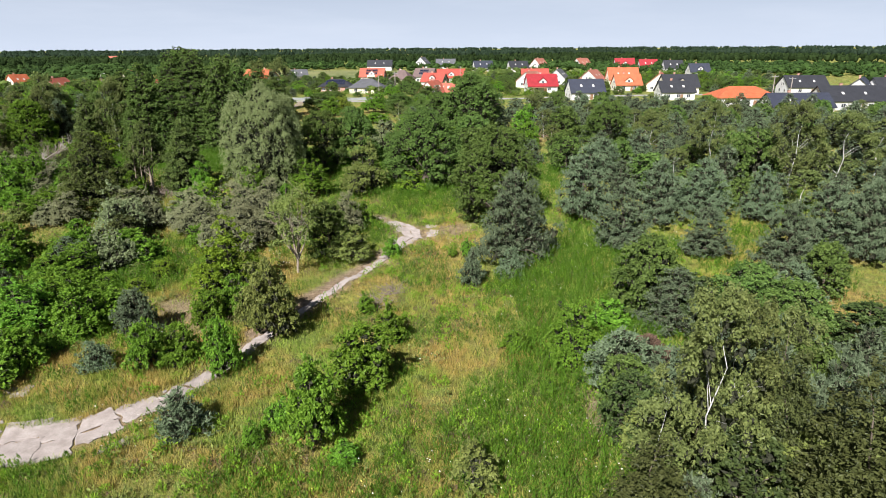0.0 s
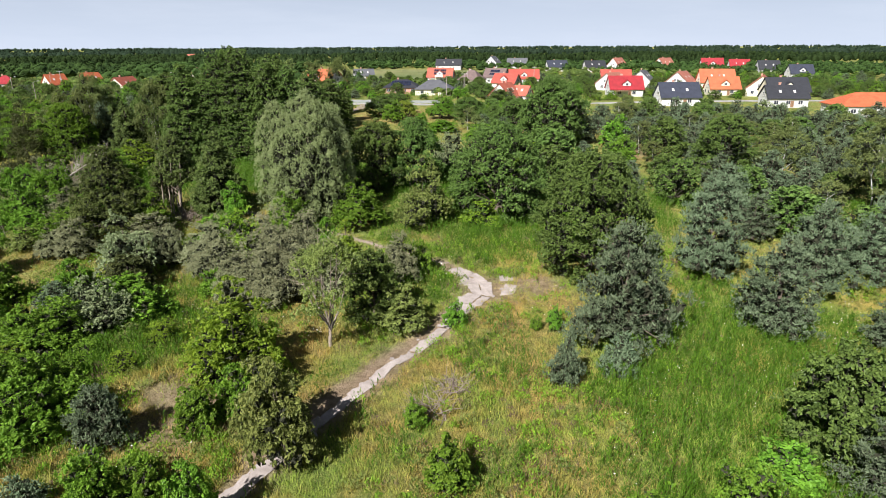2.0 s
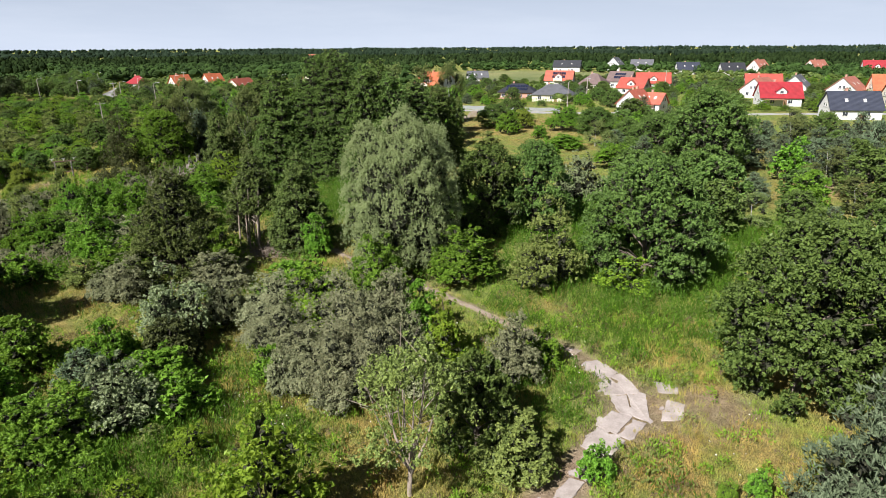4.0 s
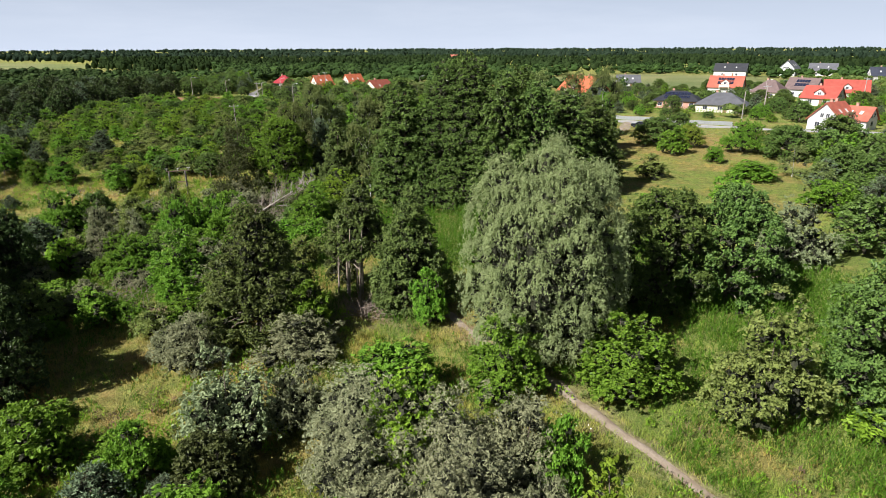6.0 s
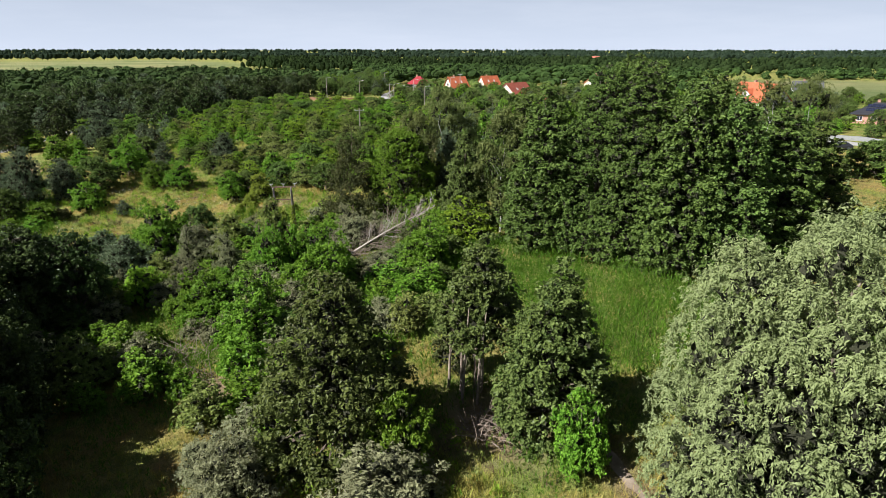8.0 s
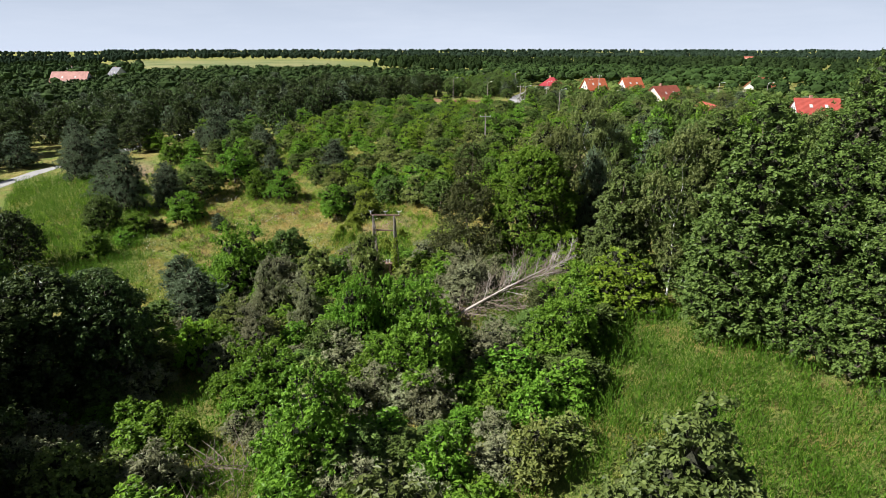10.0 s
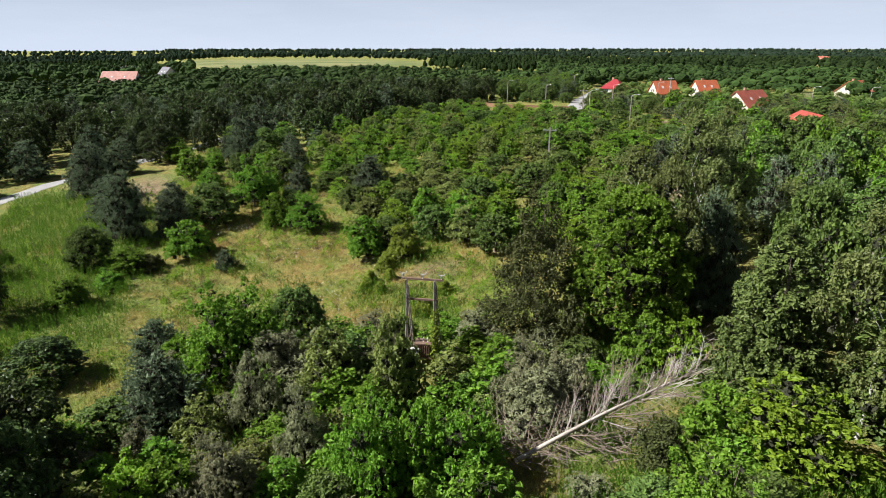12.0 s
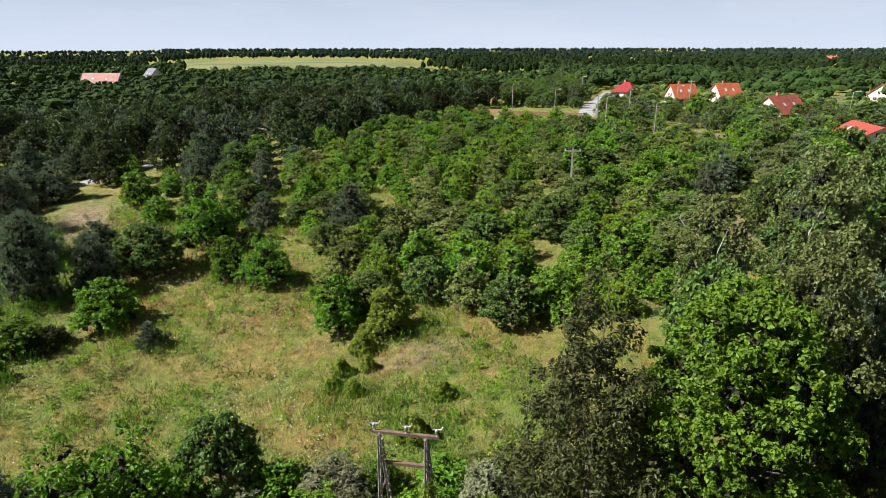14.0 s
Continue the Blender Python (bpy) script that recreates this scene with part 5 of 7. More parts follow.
H("bungalow", 75, 233, 8, 21, 13, 3.2, 3.2, "orange", M_WHITE, True, "white bungalow with a broad orange hipped roof", windows=(4, 2), chimneys=0)
H("house", 82, 204, 6, 18, 11, 2.6, 3.6, "navy", M_WHITE, False, "low white house with a dark blue roof and skylights")
H("house", 105, 222, 6, 20, 12, 3.2, 4.2, "black", M_WHITE, False, "long white house with a black roof and skylights")
H("house", 118, 290, 8, 17, 11, 3.2, 4.4, "black", M_WHITE, False, "white house with a broad black roof")
H("house", 122, 250, 60, 15, 12, 3.6, 5.0, "navy", M_WHITE, False, "white gabled house with a dark roof", windows=(2, 2))
H("house", 133, 252, 10, 13, 11, 3.6, 5.0, "black", M_WHITE, False, "white house with a dark roof and white gable")
H("garage", 108, 194, 6, 16, 9, 2.8, 0.6, "grey", M_WHITE, True, "flat low white outbuilding beside new houses", chimneys=0)
# the hamlet in the north-west
H("long_barn", -176.5, 236.5, -34, 13, 9, 2.9, 2.4, "red", M_WHITE, False, "low white building with a bright red roof", chimneys=0, windows=(2, 2))
H("house", -158, 258, 50, 11, 9, 3.4, 3.8, "red", M_WHITE, False, "white house with a red roof")
H("house", -222, 268, 95, 13, 10, 2.6, 4.6, "brick", M_CREAM, False, "pale house with a steep dark red roof")
H("house", -273, 279, 78, 9.5, 8, 3.0, 4.6, "orange", M_CREAM, False, "cream gabled house with an orange roof", windows=(2, 2))
H("house", -273, 302, 78, 9.5, 8.5, 2.8, 4.6, "orange", M_CREAM, False, "cream house with a steep orange roof")
H("house", -310, 284, 30, 10, 9, 2.8, 3.6, "crimson", M_WHITE, True, "house with a crimson hipped roof")
H("house", -246, 360, 100, 12, 10, 3.0, 4.2, "orange", M_CREAM, False, "cream gabled house with an orange roof at the field")
H("villa", -127, 284, -20, 15, 13, 5.2, 5.2, "orange", M_WHITE, False, "large white villa with a steep orange roof", dormer=True, chimneys=2, balcony=True)
H("house", -150, 330, 40, 11, 9, 3.2, 4.0, "navy", M_WHITE, False, "white house with a dark blue roof by birches")
H("farmhouse", -560, 62, 65, 24, 13, 4.5, 6.5, "salmon", M_WHITE, False, "farmhouse with a faded pink roof among dark trees", balcony=True)
H("farmhouse", -612, 92, 20, 15, 12, 3.5, 6.5, "grey", M_WHITE, False, "white gabled farmhouse with a grey roof")
H("barn", -770, 58, 50, 24, 12, 4, 5, "grey", M_CREAM, False, "grey-roofed barn near the fields")
H("house", -640, 900, 20, 14, 11, 4, 5, "brick", M_WHITE, False, "lone red-roofed house before the forest")

# ---- woods and thickets ----


def inside(x, y, poly):
    hit, j = False, len(poly) - 1
    for i in range(len(poly)):
        (xi, yi), (xj, yj) = poly[i], poly[j]
        if (yi > y) != (yj > y) and x < (xj - xi) * (y - yi) / (yj - yi) + xi:
            hit = not hit
        j = i
    return hit


taken = []
for o in scene.objects:
    if o.parent is None and o.type == "EMPTY":
        x, y = o.matrix_basis.translation[:2]
        taken.append((x, y, 8.5 if o.get("category") == "house" else 1.6))
        if o.get("category") == "house":
            d = math.hypot(x + 50, y - 60)
            taken += [(x + (-50 - x) / d * k, y + (60 - y) / d * k, 5.0) for k in (9, 15)]
taken += [(-139, 155, 4.5), (-135, 150.5, 4.0), (-131, 146.5, 3.5), (-143, 158.5, 5.0), (-147, 163, 5.0), (-151, 167, 4.0), (-135, 174, 4.0), (-200, 222, 5), (-208, 223, 5), (-216, 223, 5), (-183, 226, 4), (-190, 222, 4), (-174, 217, 3), (-172.8, 231.8, 4.5), (-169, 227, 4.5), (-165.5, 222.3, 4.0), (-141, 118, 3.0), (-143, 114, 3.0), (-101.5, 109.5, 4.0), (-100.5, 114, 4.0), (-100, 118.5, 3.0), (-119.2, 108.2, 2.6), (-117, 107.2, 2.4), (-115, 106.4, 2.0),
          (-82, 74.5, 5.0), (-80.5, 69.5, 4.5), (-83, 79, 3.0), (-66.3, 94.5, 4.0), (-63.5, 95, 3.0), (-102, 83, 4.0), (-98.5, 84, 3.0), (-86.7, 85.7, 4.0), (-82.4, 81, 3.0), (-93, 84, 2.5), (-128, 80, 5.0), (-131, 82, 3.0)]
CLEAR = [(SLAB_LINE, 3.5), (TRAIL, 2.5), (WEST_ROAD, 5), (VILLAGE_ROAD, 5), (FAR_ROAD, 5), (DIRT_ROAD, 4), (LANE, 3)]


def spots(poly, gap, seed, count=2000):
    rng = random.Random(seed)
    xs, ys = [p[0] for p in poly], [p[1] for p in poly]
    out, cells = [], {}
    for x, y, g in taken:
        cells.setdefault((int(x // 8), int(y // 8)), []).append((x, y, g))
    area = (max(xs) - min(xs)) * (max(ys) - min(ys))
    for _ in range(int(area / gap / gap * 3)):
        x, y = rng.uniform(min(xs), max(xs)), rng.uniform(min(ys), max(ys))
        if not inside(x, y, poly) or any(float(line_distance(x, y, l)) < d for l, d in CLEAR) or float(cropness(x, y)) > 0.2:
            continue
        cx, cy = int(x // 8), int(y // 8)
        if any(math.hypot(x - a, y - b) < max(gap * 0.8, g) for i in (-2, -1, 0, 1, 2) for j in (-2, -1, 0, 1, 2) for a, b, g in cells.get((cx + i, cy + j), ())):
            continue
        cells.setdefault((cx, cy), []).append((x, y, 0))
        out.append((x, y))
        taken.append((x, y, 0))
        if len(out) >= count:
            break
    return out


def fill(poly, gap, seed, kinds, h, r, quality, group, count=290, name=""):
    rng = random.Random(seed + 1)
    quality = 0.42 if quality > 0.3 else 0.28 if quality > 0.15 else 0.14
    for x, y in spots(poly, gap, seed, count):
        k = rng.choice(kinds)
        f = rng.uniform(0, 1)
        hh, rr = h[0] + (h[1] - h[0]) * f, r[0] + (r[1] - r[0]) * min(1, max(0, f + rng.uniform(-0.3, 0.3)))
        ob = plant(k, x, y, hh, rr, quality, group)
        ob.name = name or WOOD[k][1]


YOUNG_WOOD = [(-153, 115), (-139, 128), (-132, 143), (-165, 178), (-185, 212), (-240, 205), (-256, 180), (-248, 150), (-205, 118), (-176, 112)]
fill(YOUNG_WOOD, 4.5, 11, ["green", "locust", "green", "broad", "locust", "olive"], (3.0, 5.6), (1.9, 2.9), 0.4, "young trees of the plantation", 295, "young_tree")
WOOD_EDGE = [(-132, 143), (-120, 148), (-146, 166), (-162, 214), (-186, 214), (-165, 178)]
fill(WOOD_EDGE, 4.6, 29, ["broad", "green", "pine", "broad", "birch"], (4.0, 7.5), (2.2, 3.2), 0.25, "mixed wood behind the alders", 90, "mixed_wood_tree")
WEST_SLOPE = [(-205, 88), (-176, 102), (-172, 114), (-205, 120), (-240, 140), (-232, 100)]
fill(WEST_SLOPE, 6.5, 12, ["green", "spine", "green", "broad"], (3.0, 6.5), (1.8, 3.0), 0.35, "bushes on the western slope")
BEHIND_ALDERS = [(-122, 150), (-88, 136), (-66, 152), (-78, 200), (-96, 222), (-165, 214), (-150, 165)]
fill(BEHIND_ALDERS, 5.6, 13, ["birch", "broad", "green", "broad", "pine"], (6, 11), (2.3, 3.6), 0.2, "mixed wood behind the alders", 290, "mixed_wood_tree")
EAST_WOOD = [(12, 96), (45, 92), (80, 112), (100, 160), (82, 190), (40, 200), (-8, 196), (-4, 164), (14, 140)]
fill(EAST_WOOD, 5.6, 14, ["pine", "pine", "broad", "birch", "spine"], (4.6, 7.6), (2.4, 3.5), 0.17, "mixed pines of the eastern wood", 290, "eastern_wood_tree")
EAST_NEAR = [(30, 38), (44, 60), (62, 96), (95, 110), (110, 60), (60, 30)]
fill(EAST_NEAR, 6.5, 15, ["pine", "birch", "broad", "spine"], (6, 10), (2.5, 3.8), 0.17, "mixed pines of the eastern wood", 290, "eastern_wood_tree")
HOLLOW = [(-133, 85), (-131, 100), (-124, 112), (-112, 120), (-92, 118), (-80, 104), (-72, 84), (-84, 74), (-112, 72)]
fill(HOLLOW, 2.9, 16, ["grey", "olive", "green", "grey", "green", "broad"], (1.8, 4.2), (1.4, 2.5), 0.42, "scrub of the hollow")
WEST_SCRUB = [(-72, 40), (-44, 38), (-40, 62), (-52, 72), (-70, 70), (-95, 62), (-120, 50)]
fill(WEST_SCRUB, 3.8, 17, ["green", "green", "olive", "spine", "locust"], (1.6, 4.0), (1.2, 2.4), 0.4, "scrub of the western meadow")
FAR_WEST_NEAR = [(-120, 60), (-135, 74), (-180, 58), (-165, 20), (-110, 30)]
fill(FAR_WEST_NEAR, 7.0, 18, ["broad", "green", "pine", "dark"], (5, 10), (2.5, 3.8), 0.3, "trees of the western meadow")
POND_EDGE = [(-112, 128), (-92, 122), (-86, 132), (-104, 150), (-126, 150), (-136, 138)]
fill(POND_EDGE, 5.0, 19, ["birch", "broad", "alder", "broad"], (8, 14), (2.6, 3.6), 0.25, "mixed wood behind the alders", 290, "mixed_wood_tree")
MEADOW_N = [(-84, 150), (-48, 130), (-12, 128), (-8, 190), (-30, 232), (-80, 228)]
fill(MEADOW_N, 13.0, 20, ["green", "broad", "olive", "green"], (2.5, 5.5), (1.8, 3.4), 0.25, "bushes of the northern meadow")
fill([(-250, 208), (-180, 216), (-150, 238), (-110, 240), (-112, 262), (-200, 300), (-310, 262), (-262, 232)], 5.5, 21, ["green", "broad", "broad", "birch", "pine"], (2.5, 6.5), (1.8, 3.2), 0.12, "garden trees of the hamlet", 200, "hamlet_tree")
fill([(-130, 245), (-20, 262), (130, 300), (150, 430), (0, 430), (-140, 400)], 10.5, 22, ["green", "broad", "broad", "pine"], (3.0, 6.5), (1.8, 3.2), 0.17, "garden trees of the village", 280, "village_tree")
DARK_WOOD_NEAR = [(-236, 92), (-214, 124), (-252, 152), (-262, 178), (-300, 214), (-330, 196), (-330, 70), (-262, 60)]
fill(DARK_WOOD_NEAR, 6.6, 23, ["darkwood", "darkwood", "pine", "darkwood"], (7, 11.5), (2.8, 4.0), 0.14, "edge of the dark western wood", 240, "woodland_tree")
fill([(-236, 60), (-330, 66), (-330, 0), (-260, -10), (-190, 22), (-215, 50)], 7.5, 24, ["darkwood", "darkwood", "pine"], (8, 13), (3.0, 4.2), 0.14, "edge of the dark western wood", 110, "shaded_woodland_tree")

fill([(-262, 234), (-298, 216), (-345, 242), (-420, 325), (-362, 300), (-312, 264)], 6.5, 25, ["broad", "pine", "green", "broad"], (4, 8), (2.4, 3.6), 0.12, "grove beside the hamlet", 150, "hamlet_tree")
fill([(-22, 122), (2, 112), (14, 100), (14, 140), (-4, 166), (-8, 198), (-20, 226), (-34, 224), (-38, 175)], 7.0, 28, ["broad", "pine", "green", "broad", "birch"], (4.5, 8), (2.4, 3.6), 0.2, "trees of the northern meadow", 120, "meadow_tree")
fill([(7, 29), (30, 29), (34, 45), (17, 52), (8, 43)], 2.7, 26, ["spine", "broad", "dark", "spine", "birchdark"], (3.5, 7.0), (1.7, 2.6), 0.45, "thicket of young pines and birches")
fill([(-128, 250), (-20, 262), (130, 300), (150, 430), (0, 430), (-140, 400)], 8.0, 27, ["green", "broad", "locust", "broad"], (1.8, 3.6), (1.4, 2.4), 0.1, "garden shrubs of the village", 220, "garden_shrub")

# woods too far off to tell one tree from the next


def far_tree_arrays(rng, x, y, h, r, conifer):
    vs, fs, k = [], [], 0
    n = 4
    for i in range(n):
        u, a = i / n, i * 2.4 + rng.uniform(0, 1)
        if conifer:
            c = np.array([0.2 * r * math.cos(a), 0.2 * r * math.sin(a), h * (0.3 + 0.58 * u)])
            s = np.array([r * (0.95 - 0.7 * u), r * (0.95 - 0.7 * u), h * 0.2])
        else:
            c = np.array([0.42 * r * math.cos(a), 0.42 * r * math.sin(a), h * rng.uniform(0.45, 0.8)])
            s = np.array([r * 0.6, r * 0.6, h * 0.22]) * rng.uniform(0.75, 1.15)
        vs.append(c + ICO_V * s * rng.uniform(0.72, 1.28, (len(ICO_V), 1)) + [x, y, 0])
        fs.append(ICO_F + k)
        k += len(ICO_V)
    m = 18
    d = sphere_dirs(rng, m)
    d[:, 2] = np.abs(d[:, 2])
    c = np.array([x, y, h * 0.56]) + d * [r * 0.85, r * 0.85, h * 0.4]
    v, f = leaves(rng, c, d, r * 0.36, r * 0.25, 0.0, 0.9)
    vs.append(v)
    fs.append(f + k)
    return np.concatenate(vs), np.concatenate(fs)


def far_wood(name, poly, gap, seed, h, r, conifer, mat, label, count=1500):
    rng = np.random.default_rng(seed)
    vs, fs, k = [], [], 0
    for x, y in spots(poly, gap, seed, count):
        s = rng.uniform(0.75, 1.25)
        v, f = far_tree_arrays(rng, x, y, h * s, r * s, rng.uniform() < conifer)
        v[:, 2] += gz(x, y) - 0.4
        vs.append(v)
        fs.append(f + k)
        k += len(v)
    return tagged(new(name, mesh_of(name, np.concatenate(vs), [np.concatenate(fs)], mat)), label, "woods", kind="stuff")


far_wood("dark_wood", [(-330, 66), (-330, 200), (-345, 240), (-430, 330), (-600, 250), (-620, 40), (-480, -60), (-340, 0)], 7.5, 31, 6.8, 3.9, 0.5, LEAF["wood"], "dense dark green mixed wood in the west", 1300)
far_wood("north_wood", [(-360, 300), (-320, 330), (-190, 330), (-180, 420), (-230, 520), (-420, 520), (-560, 400), (-430, 330)], 8.5, 32, 8, 4.2, 0.45, LEAF["wood"], "dark green wood beyond the hamlet", 1200)
far_wood("village_wood", [(-190, 330), (-140, 330), (-100, 400), (-90, 560), (80, 470), (200, 440), (330, 560), (250, 640), (-230, 640), (-230, 520)], 8.5, 33, 7, 4.0, 0.5, LEAF["wood"], "trees and groves behind the village", 1100)
far_wood("east_far_wood", [(100, 110), (190, 160), (320, 330), (420, 520), (240, 430), (150, 320), (125, 180)], 9.0, 34, 8, 4.2, 0.4, LEAF["wood"], "trees along the eastern fields", 700)

far_wood("village_gardens", [(-128, 250), (-20, 262), (130, 300), (150, 430), (100, 560), (-60, 560), (-140, 400)], 8.0, 36, 4.2, 2.5, 0.15, LEAF["broad"], "garden trees and hedges between the village houses", 420)
far_wood("hamlet_gardens", [(-262, 232), (-180, 216), (-150, 238), (-110, 240), (-112, 300), (-190, 330), (-310, 330), (-345, 290)], 6.5, 37, 4.6, 2.6, 0.3, LEAF["broad"], "garden trees and hedges of the hamlet", 380)
far_wood("farm_wood", [(-455, -70), (-515, 15), (-540, 42), (-600, 30), (-650, 112), (-760, 112), (-900, -40), (-800, -160), (-560, -190)], 10.5, 35, 11.5, 5.0, 0.5, LEAF["wood"], "tall dark trees round the farmhouse", 420)


def forest_rows(name, seed, rows, a0, a1, height, label, gap=7.0, mat=None, double=False):
    """Rows of small far trees, each a ragged tuft on its own place."""
    rng = np.random.default_rng(seed)
    xs, ys = [], []
    for rad in rows:
        n = int(math.radians(a1 - a0) * rad / gap)
        ang = np.radians(rng.uniform(a0, a1, n))
        rr = (rad + rng.uniform(0, 1, n) * (rows[1] - rows[0])) * (1 + 0.04 * np.sin(ang * 19 + seed))
        xs.append(-np.sin(ang) * rr - 40)
        ys.append(np.cos(ang) * rr + 60)
    x, y = np.concatenate(xs), np.concatenate(ys)
    k = (cropness(x, y) < 0.1) & (np.hypot(x + 560, y - 62) > 70) & ~((x > -790) & (x < -560) & (y > 110) & (y < 340)) & ~((x > -150) & (x < 200) & (y > 220) & (y < 610))
    x, y = x[k], y[k]
    n = len(x)
    h = height * rng.uniform(0.72, 1.0, n) * (1 + 0.12 * np.sin(x * 0.013 + y * 0.009 + seed))
    r = 0.34 * h * rng.uniform(0.7, 1.3, n)
    vs = []
    for cz, sx, sz, off in ((0.5, 1.0, 0.4, 0.0), (0.78, 0.55, 0.24, 0.35))[:2 if double else 1]:
        v = ICO_V[None] * np.stack([r * sx, r * sx, h * sz], 1)[:, None] * rng.uniform(0.72, 1.26, (n, len(ICO_V), 1))
        ox, oy = rng.normal(0, 1, (2, n)) * r * off
        vs.append(np.stack([v[..., 0] + (x + ox)[:, None], v[..., 1] + (y + oy)[:, None], v[..., 2] + (ground_z(x, y) + h * cz)[:, None]], -1).reshape(-1, 3))
    v = np.concatenate(vs)
    f = (np.arange(n * len(vs))[:, None, None] * len(ICO_V) + ICO_F[None]).reshape(-1, 3)
    return tagged(new(name, mesh_of(name, v, [f], mat or LEAF["far"])), label, "forest", kind="stuff")


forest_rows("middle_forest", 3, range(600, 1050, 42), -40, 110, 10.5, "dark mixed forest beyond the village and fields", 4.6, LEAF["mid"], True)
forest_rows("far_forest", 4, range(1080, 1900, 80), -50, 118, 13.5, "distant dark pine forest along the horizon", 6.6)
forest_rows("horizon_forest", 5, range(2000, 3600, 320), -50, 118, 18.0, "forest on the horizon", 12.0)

# ---- grass, weeds and flowers ----
field_rng = np.random.default_rng(77)
NOISE_GRID = field_rng.uniform(0, 1, (128, 128))


def value_noise(x, y, size):
    u, v = np.asarray(x) / size + 300, np.asarray(y) / size + 300
    i, j = np.floor(u).astype(int), np.floor(v).astype(int)
    a, b = sstep(u - i), sstep(v - j)
    g = lambda p, q: NOISE_GRID[p % 128, q % 128]
    return (g(i, j) * (1 - a) + g(i + 1, j) * a) * (1 - b) + (g(i, j + 1) * (1 - a) + g(i + 1, j + 1) * a) * b


def on_paths(x, y):
    return (line_distance(x, y, SLAB_LINE) < slab_half(x, y) - 0.25) | (line_distance(x, y, TRAIL) < 0.6) | (line_distance(x, y, WEST_ROAD) < 2.8)


def slab_half(x, y):
    return np.interp(np.asarray(y), [24, 31, 34, 38, 44, 50, 58, 70, 74, 79.5, 83, 86], [3.4, 3.2, 2.5, 1.15, 0.9, 0.7, 0.45, 0.55, 1.0, 1.7, 1.3, 0.8])


def scatter(n, x0, x1, y0, y1, keep):
    x, y = field_rng.uniform(x0, x1, n), field_rng.uniform(y0, y1, n)
    k = keep(x, y) > field_rng.uniform(0, 1, n)
    k &= ~on_paths(x, y) & (bareness(x, y) < field_rng.uniform(0.3, 0.8, n))
    return x[k], y[k]


def blades(name, x, y, height, spread, per, width, mat, label, lean=0.35):
    n = len(x)
    X, Y = np.repeat(x, per), np.repeat(y, per)
    m = n * per
    a = field_rng.uniform(0, 6.283, m)
    q = spread * np.sqrt(field_rng.uniform(0, 1, m))
    bx, by = X + q * np.cos(a), Y + q * np.sin(a)
    bz = ground_z(bx, by) - 0.03
    h = np.repeat(height, per) * field_rng.uniform(0.55, 1.15, m)
    t = field_rng.uniform(0, 6.283, m)
    w = width * field_rng.uniform(0.7, 1.4, m)
    tilt = h * lean * field_rng.normal(0, 1, (2, m))
    v = np.stack([np.column_stack([bx - w * np.cos(t), by - w * np.sin(t), bz]), np.column_stack([bx + w * np.cos(t), by + w * np.sin(t), bz]),
                  np.column_stack([bx + tilt[0], by + tilt[1], bz + h])], 1).reshape(-1, 3)
    f = np.arange(m * 3).reshape(-1, 3)
    d = np.repeat(np.clip(dryness(bx, by) + field_rng.normal(0, 0.12, m), 0, 1), 3)
    return tagged(new(name, mesh_of(name, v, [f], mat, False, {"dry": d})), label, "grass", kind="stuff")


near_keep = lambda x, y: 0.25 + 0.75 * value_noise(x, y, 2.3) * (0.5 + value_noise(x, y, 9))
gx1, gy1 = scatter(52000, -112, 42, 24, 112, near_keep)
gx2, gy2 = scatter(26000, -200, -108, 62, 135, near_keep)
gx3, gy3 = scatter(9000, -95, 20, 112, 235, near_keep)
gx4, gy4 = scatter(62000, -60, 28, 27, 92, near_keep)
GXX, GYY = np.concatenate([gx1, gx2, gx3, gx4]), np.concatenate([gy1, gy2, gy3, gy4])
blades("meadow_grass", GXX, GYY, 0.28 + 0.6 * value_noise(GXX, GYY, 5.5) ** 1.5, 0.38, 8, 0.022, M_BLADES, "tangled meadow grass tufts, green and straw-coloured")

# bright stands of tall leafy weeds
weed_keep = lambda x, y: np.maximum(np.clip((0.33 - dryness(x, y)) * 6.0, 0, 1.0), np.clip((0.74 - dryness(x, y)) * 2.0, 0, 1) * np.clip((value_noise(x, y, 6.0) - 0.38) * 3, 0.03, 1)) * np.clip(value_noise(x, y, 1.7) * 1.7 - 0.2 + np.clip(0.2 - dryness(x, y), 0, 0.2) * 3, 0, 1)
wx1, wy1 = scatter(140000, -112, 45, 24, 125, weed_keep)
wx2, wy2 = scatter(26000, -205, -108, 62, 125, weed_keep)
wx, wy = np.concatenate([wx1, wx2]), np.concatenate([wy1, wy2])
per = 10
n = len(wx)
hh = 0.6 + 0.9 * value_noise(wx, wy, 3.1) + 0.5 * np.clip((0.3 - dryness(wx, wy)) * 4, 0, 1)
WX, WY, H = np.repeat(wx, per), np.repeat(wy, per), np.repeat(hh, per)
u = np.tile(np.linspace(0.15, 1.0, per), n)
ang = field_rng.uniform(0, 6.283, n * per)
out = 0.26 * (1.15 - u)
C = np.column_stack([WX + out * np.cos(ang), WY + out * np.sin(ang), ground_z(WX, WY) + H * u])
N = np.column_stack([np.cos(ang) * 0.6, np.sin(ang) * 0.6, np.full(len(u), 1.3)])
v, f = leaves(field_rng, C, N, 0.32, 0.075, 0.0, 0.3)
tagged(new("tall_weeds", mesh_of("tall_weeds", v, [f], M_WEED)), "bright green stands of tall leafy weeds", "weeds", kind="stuff")

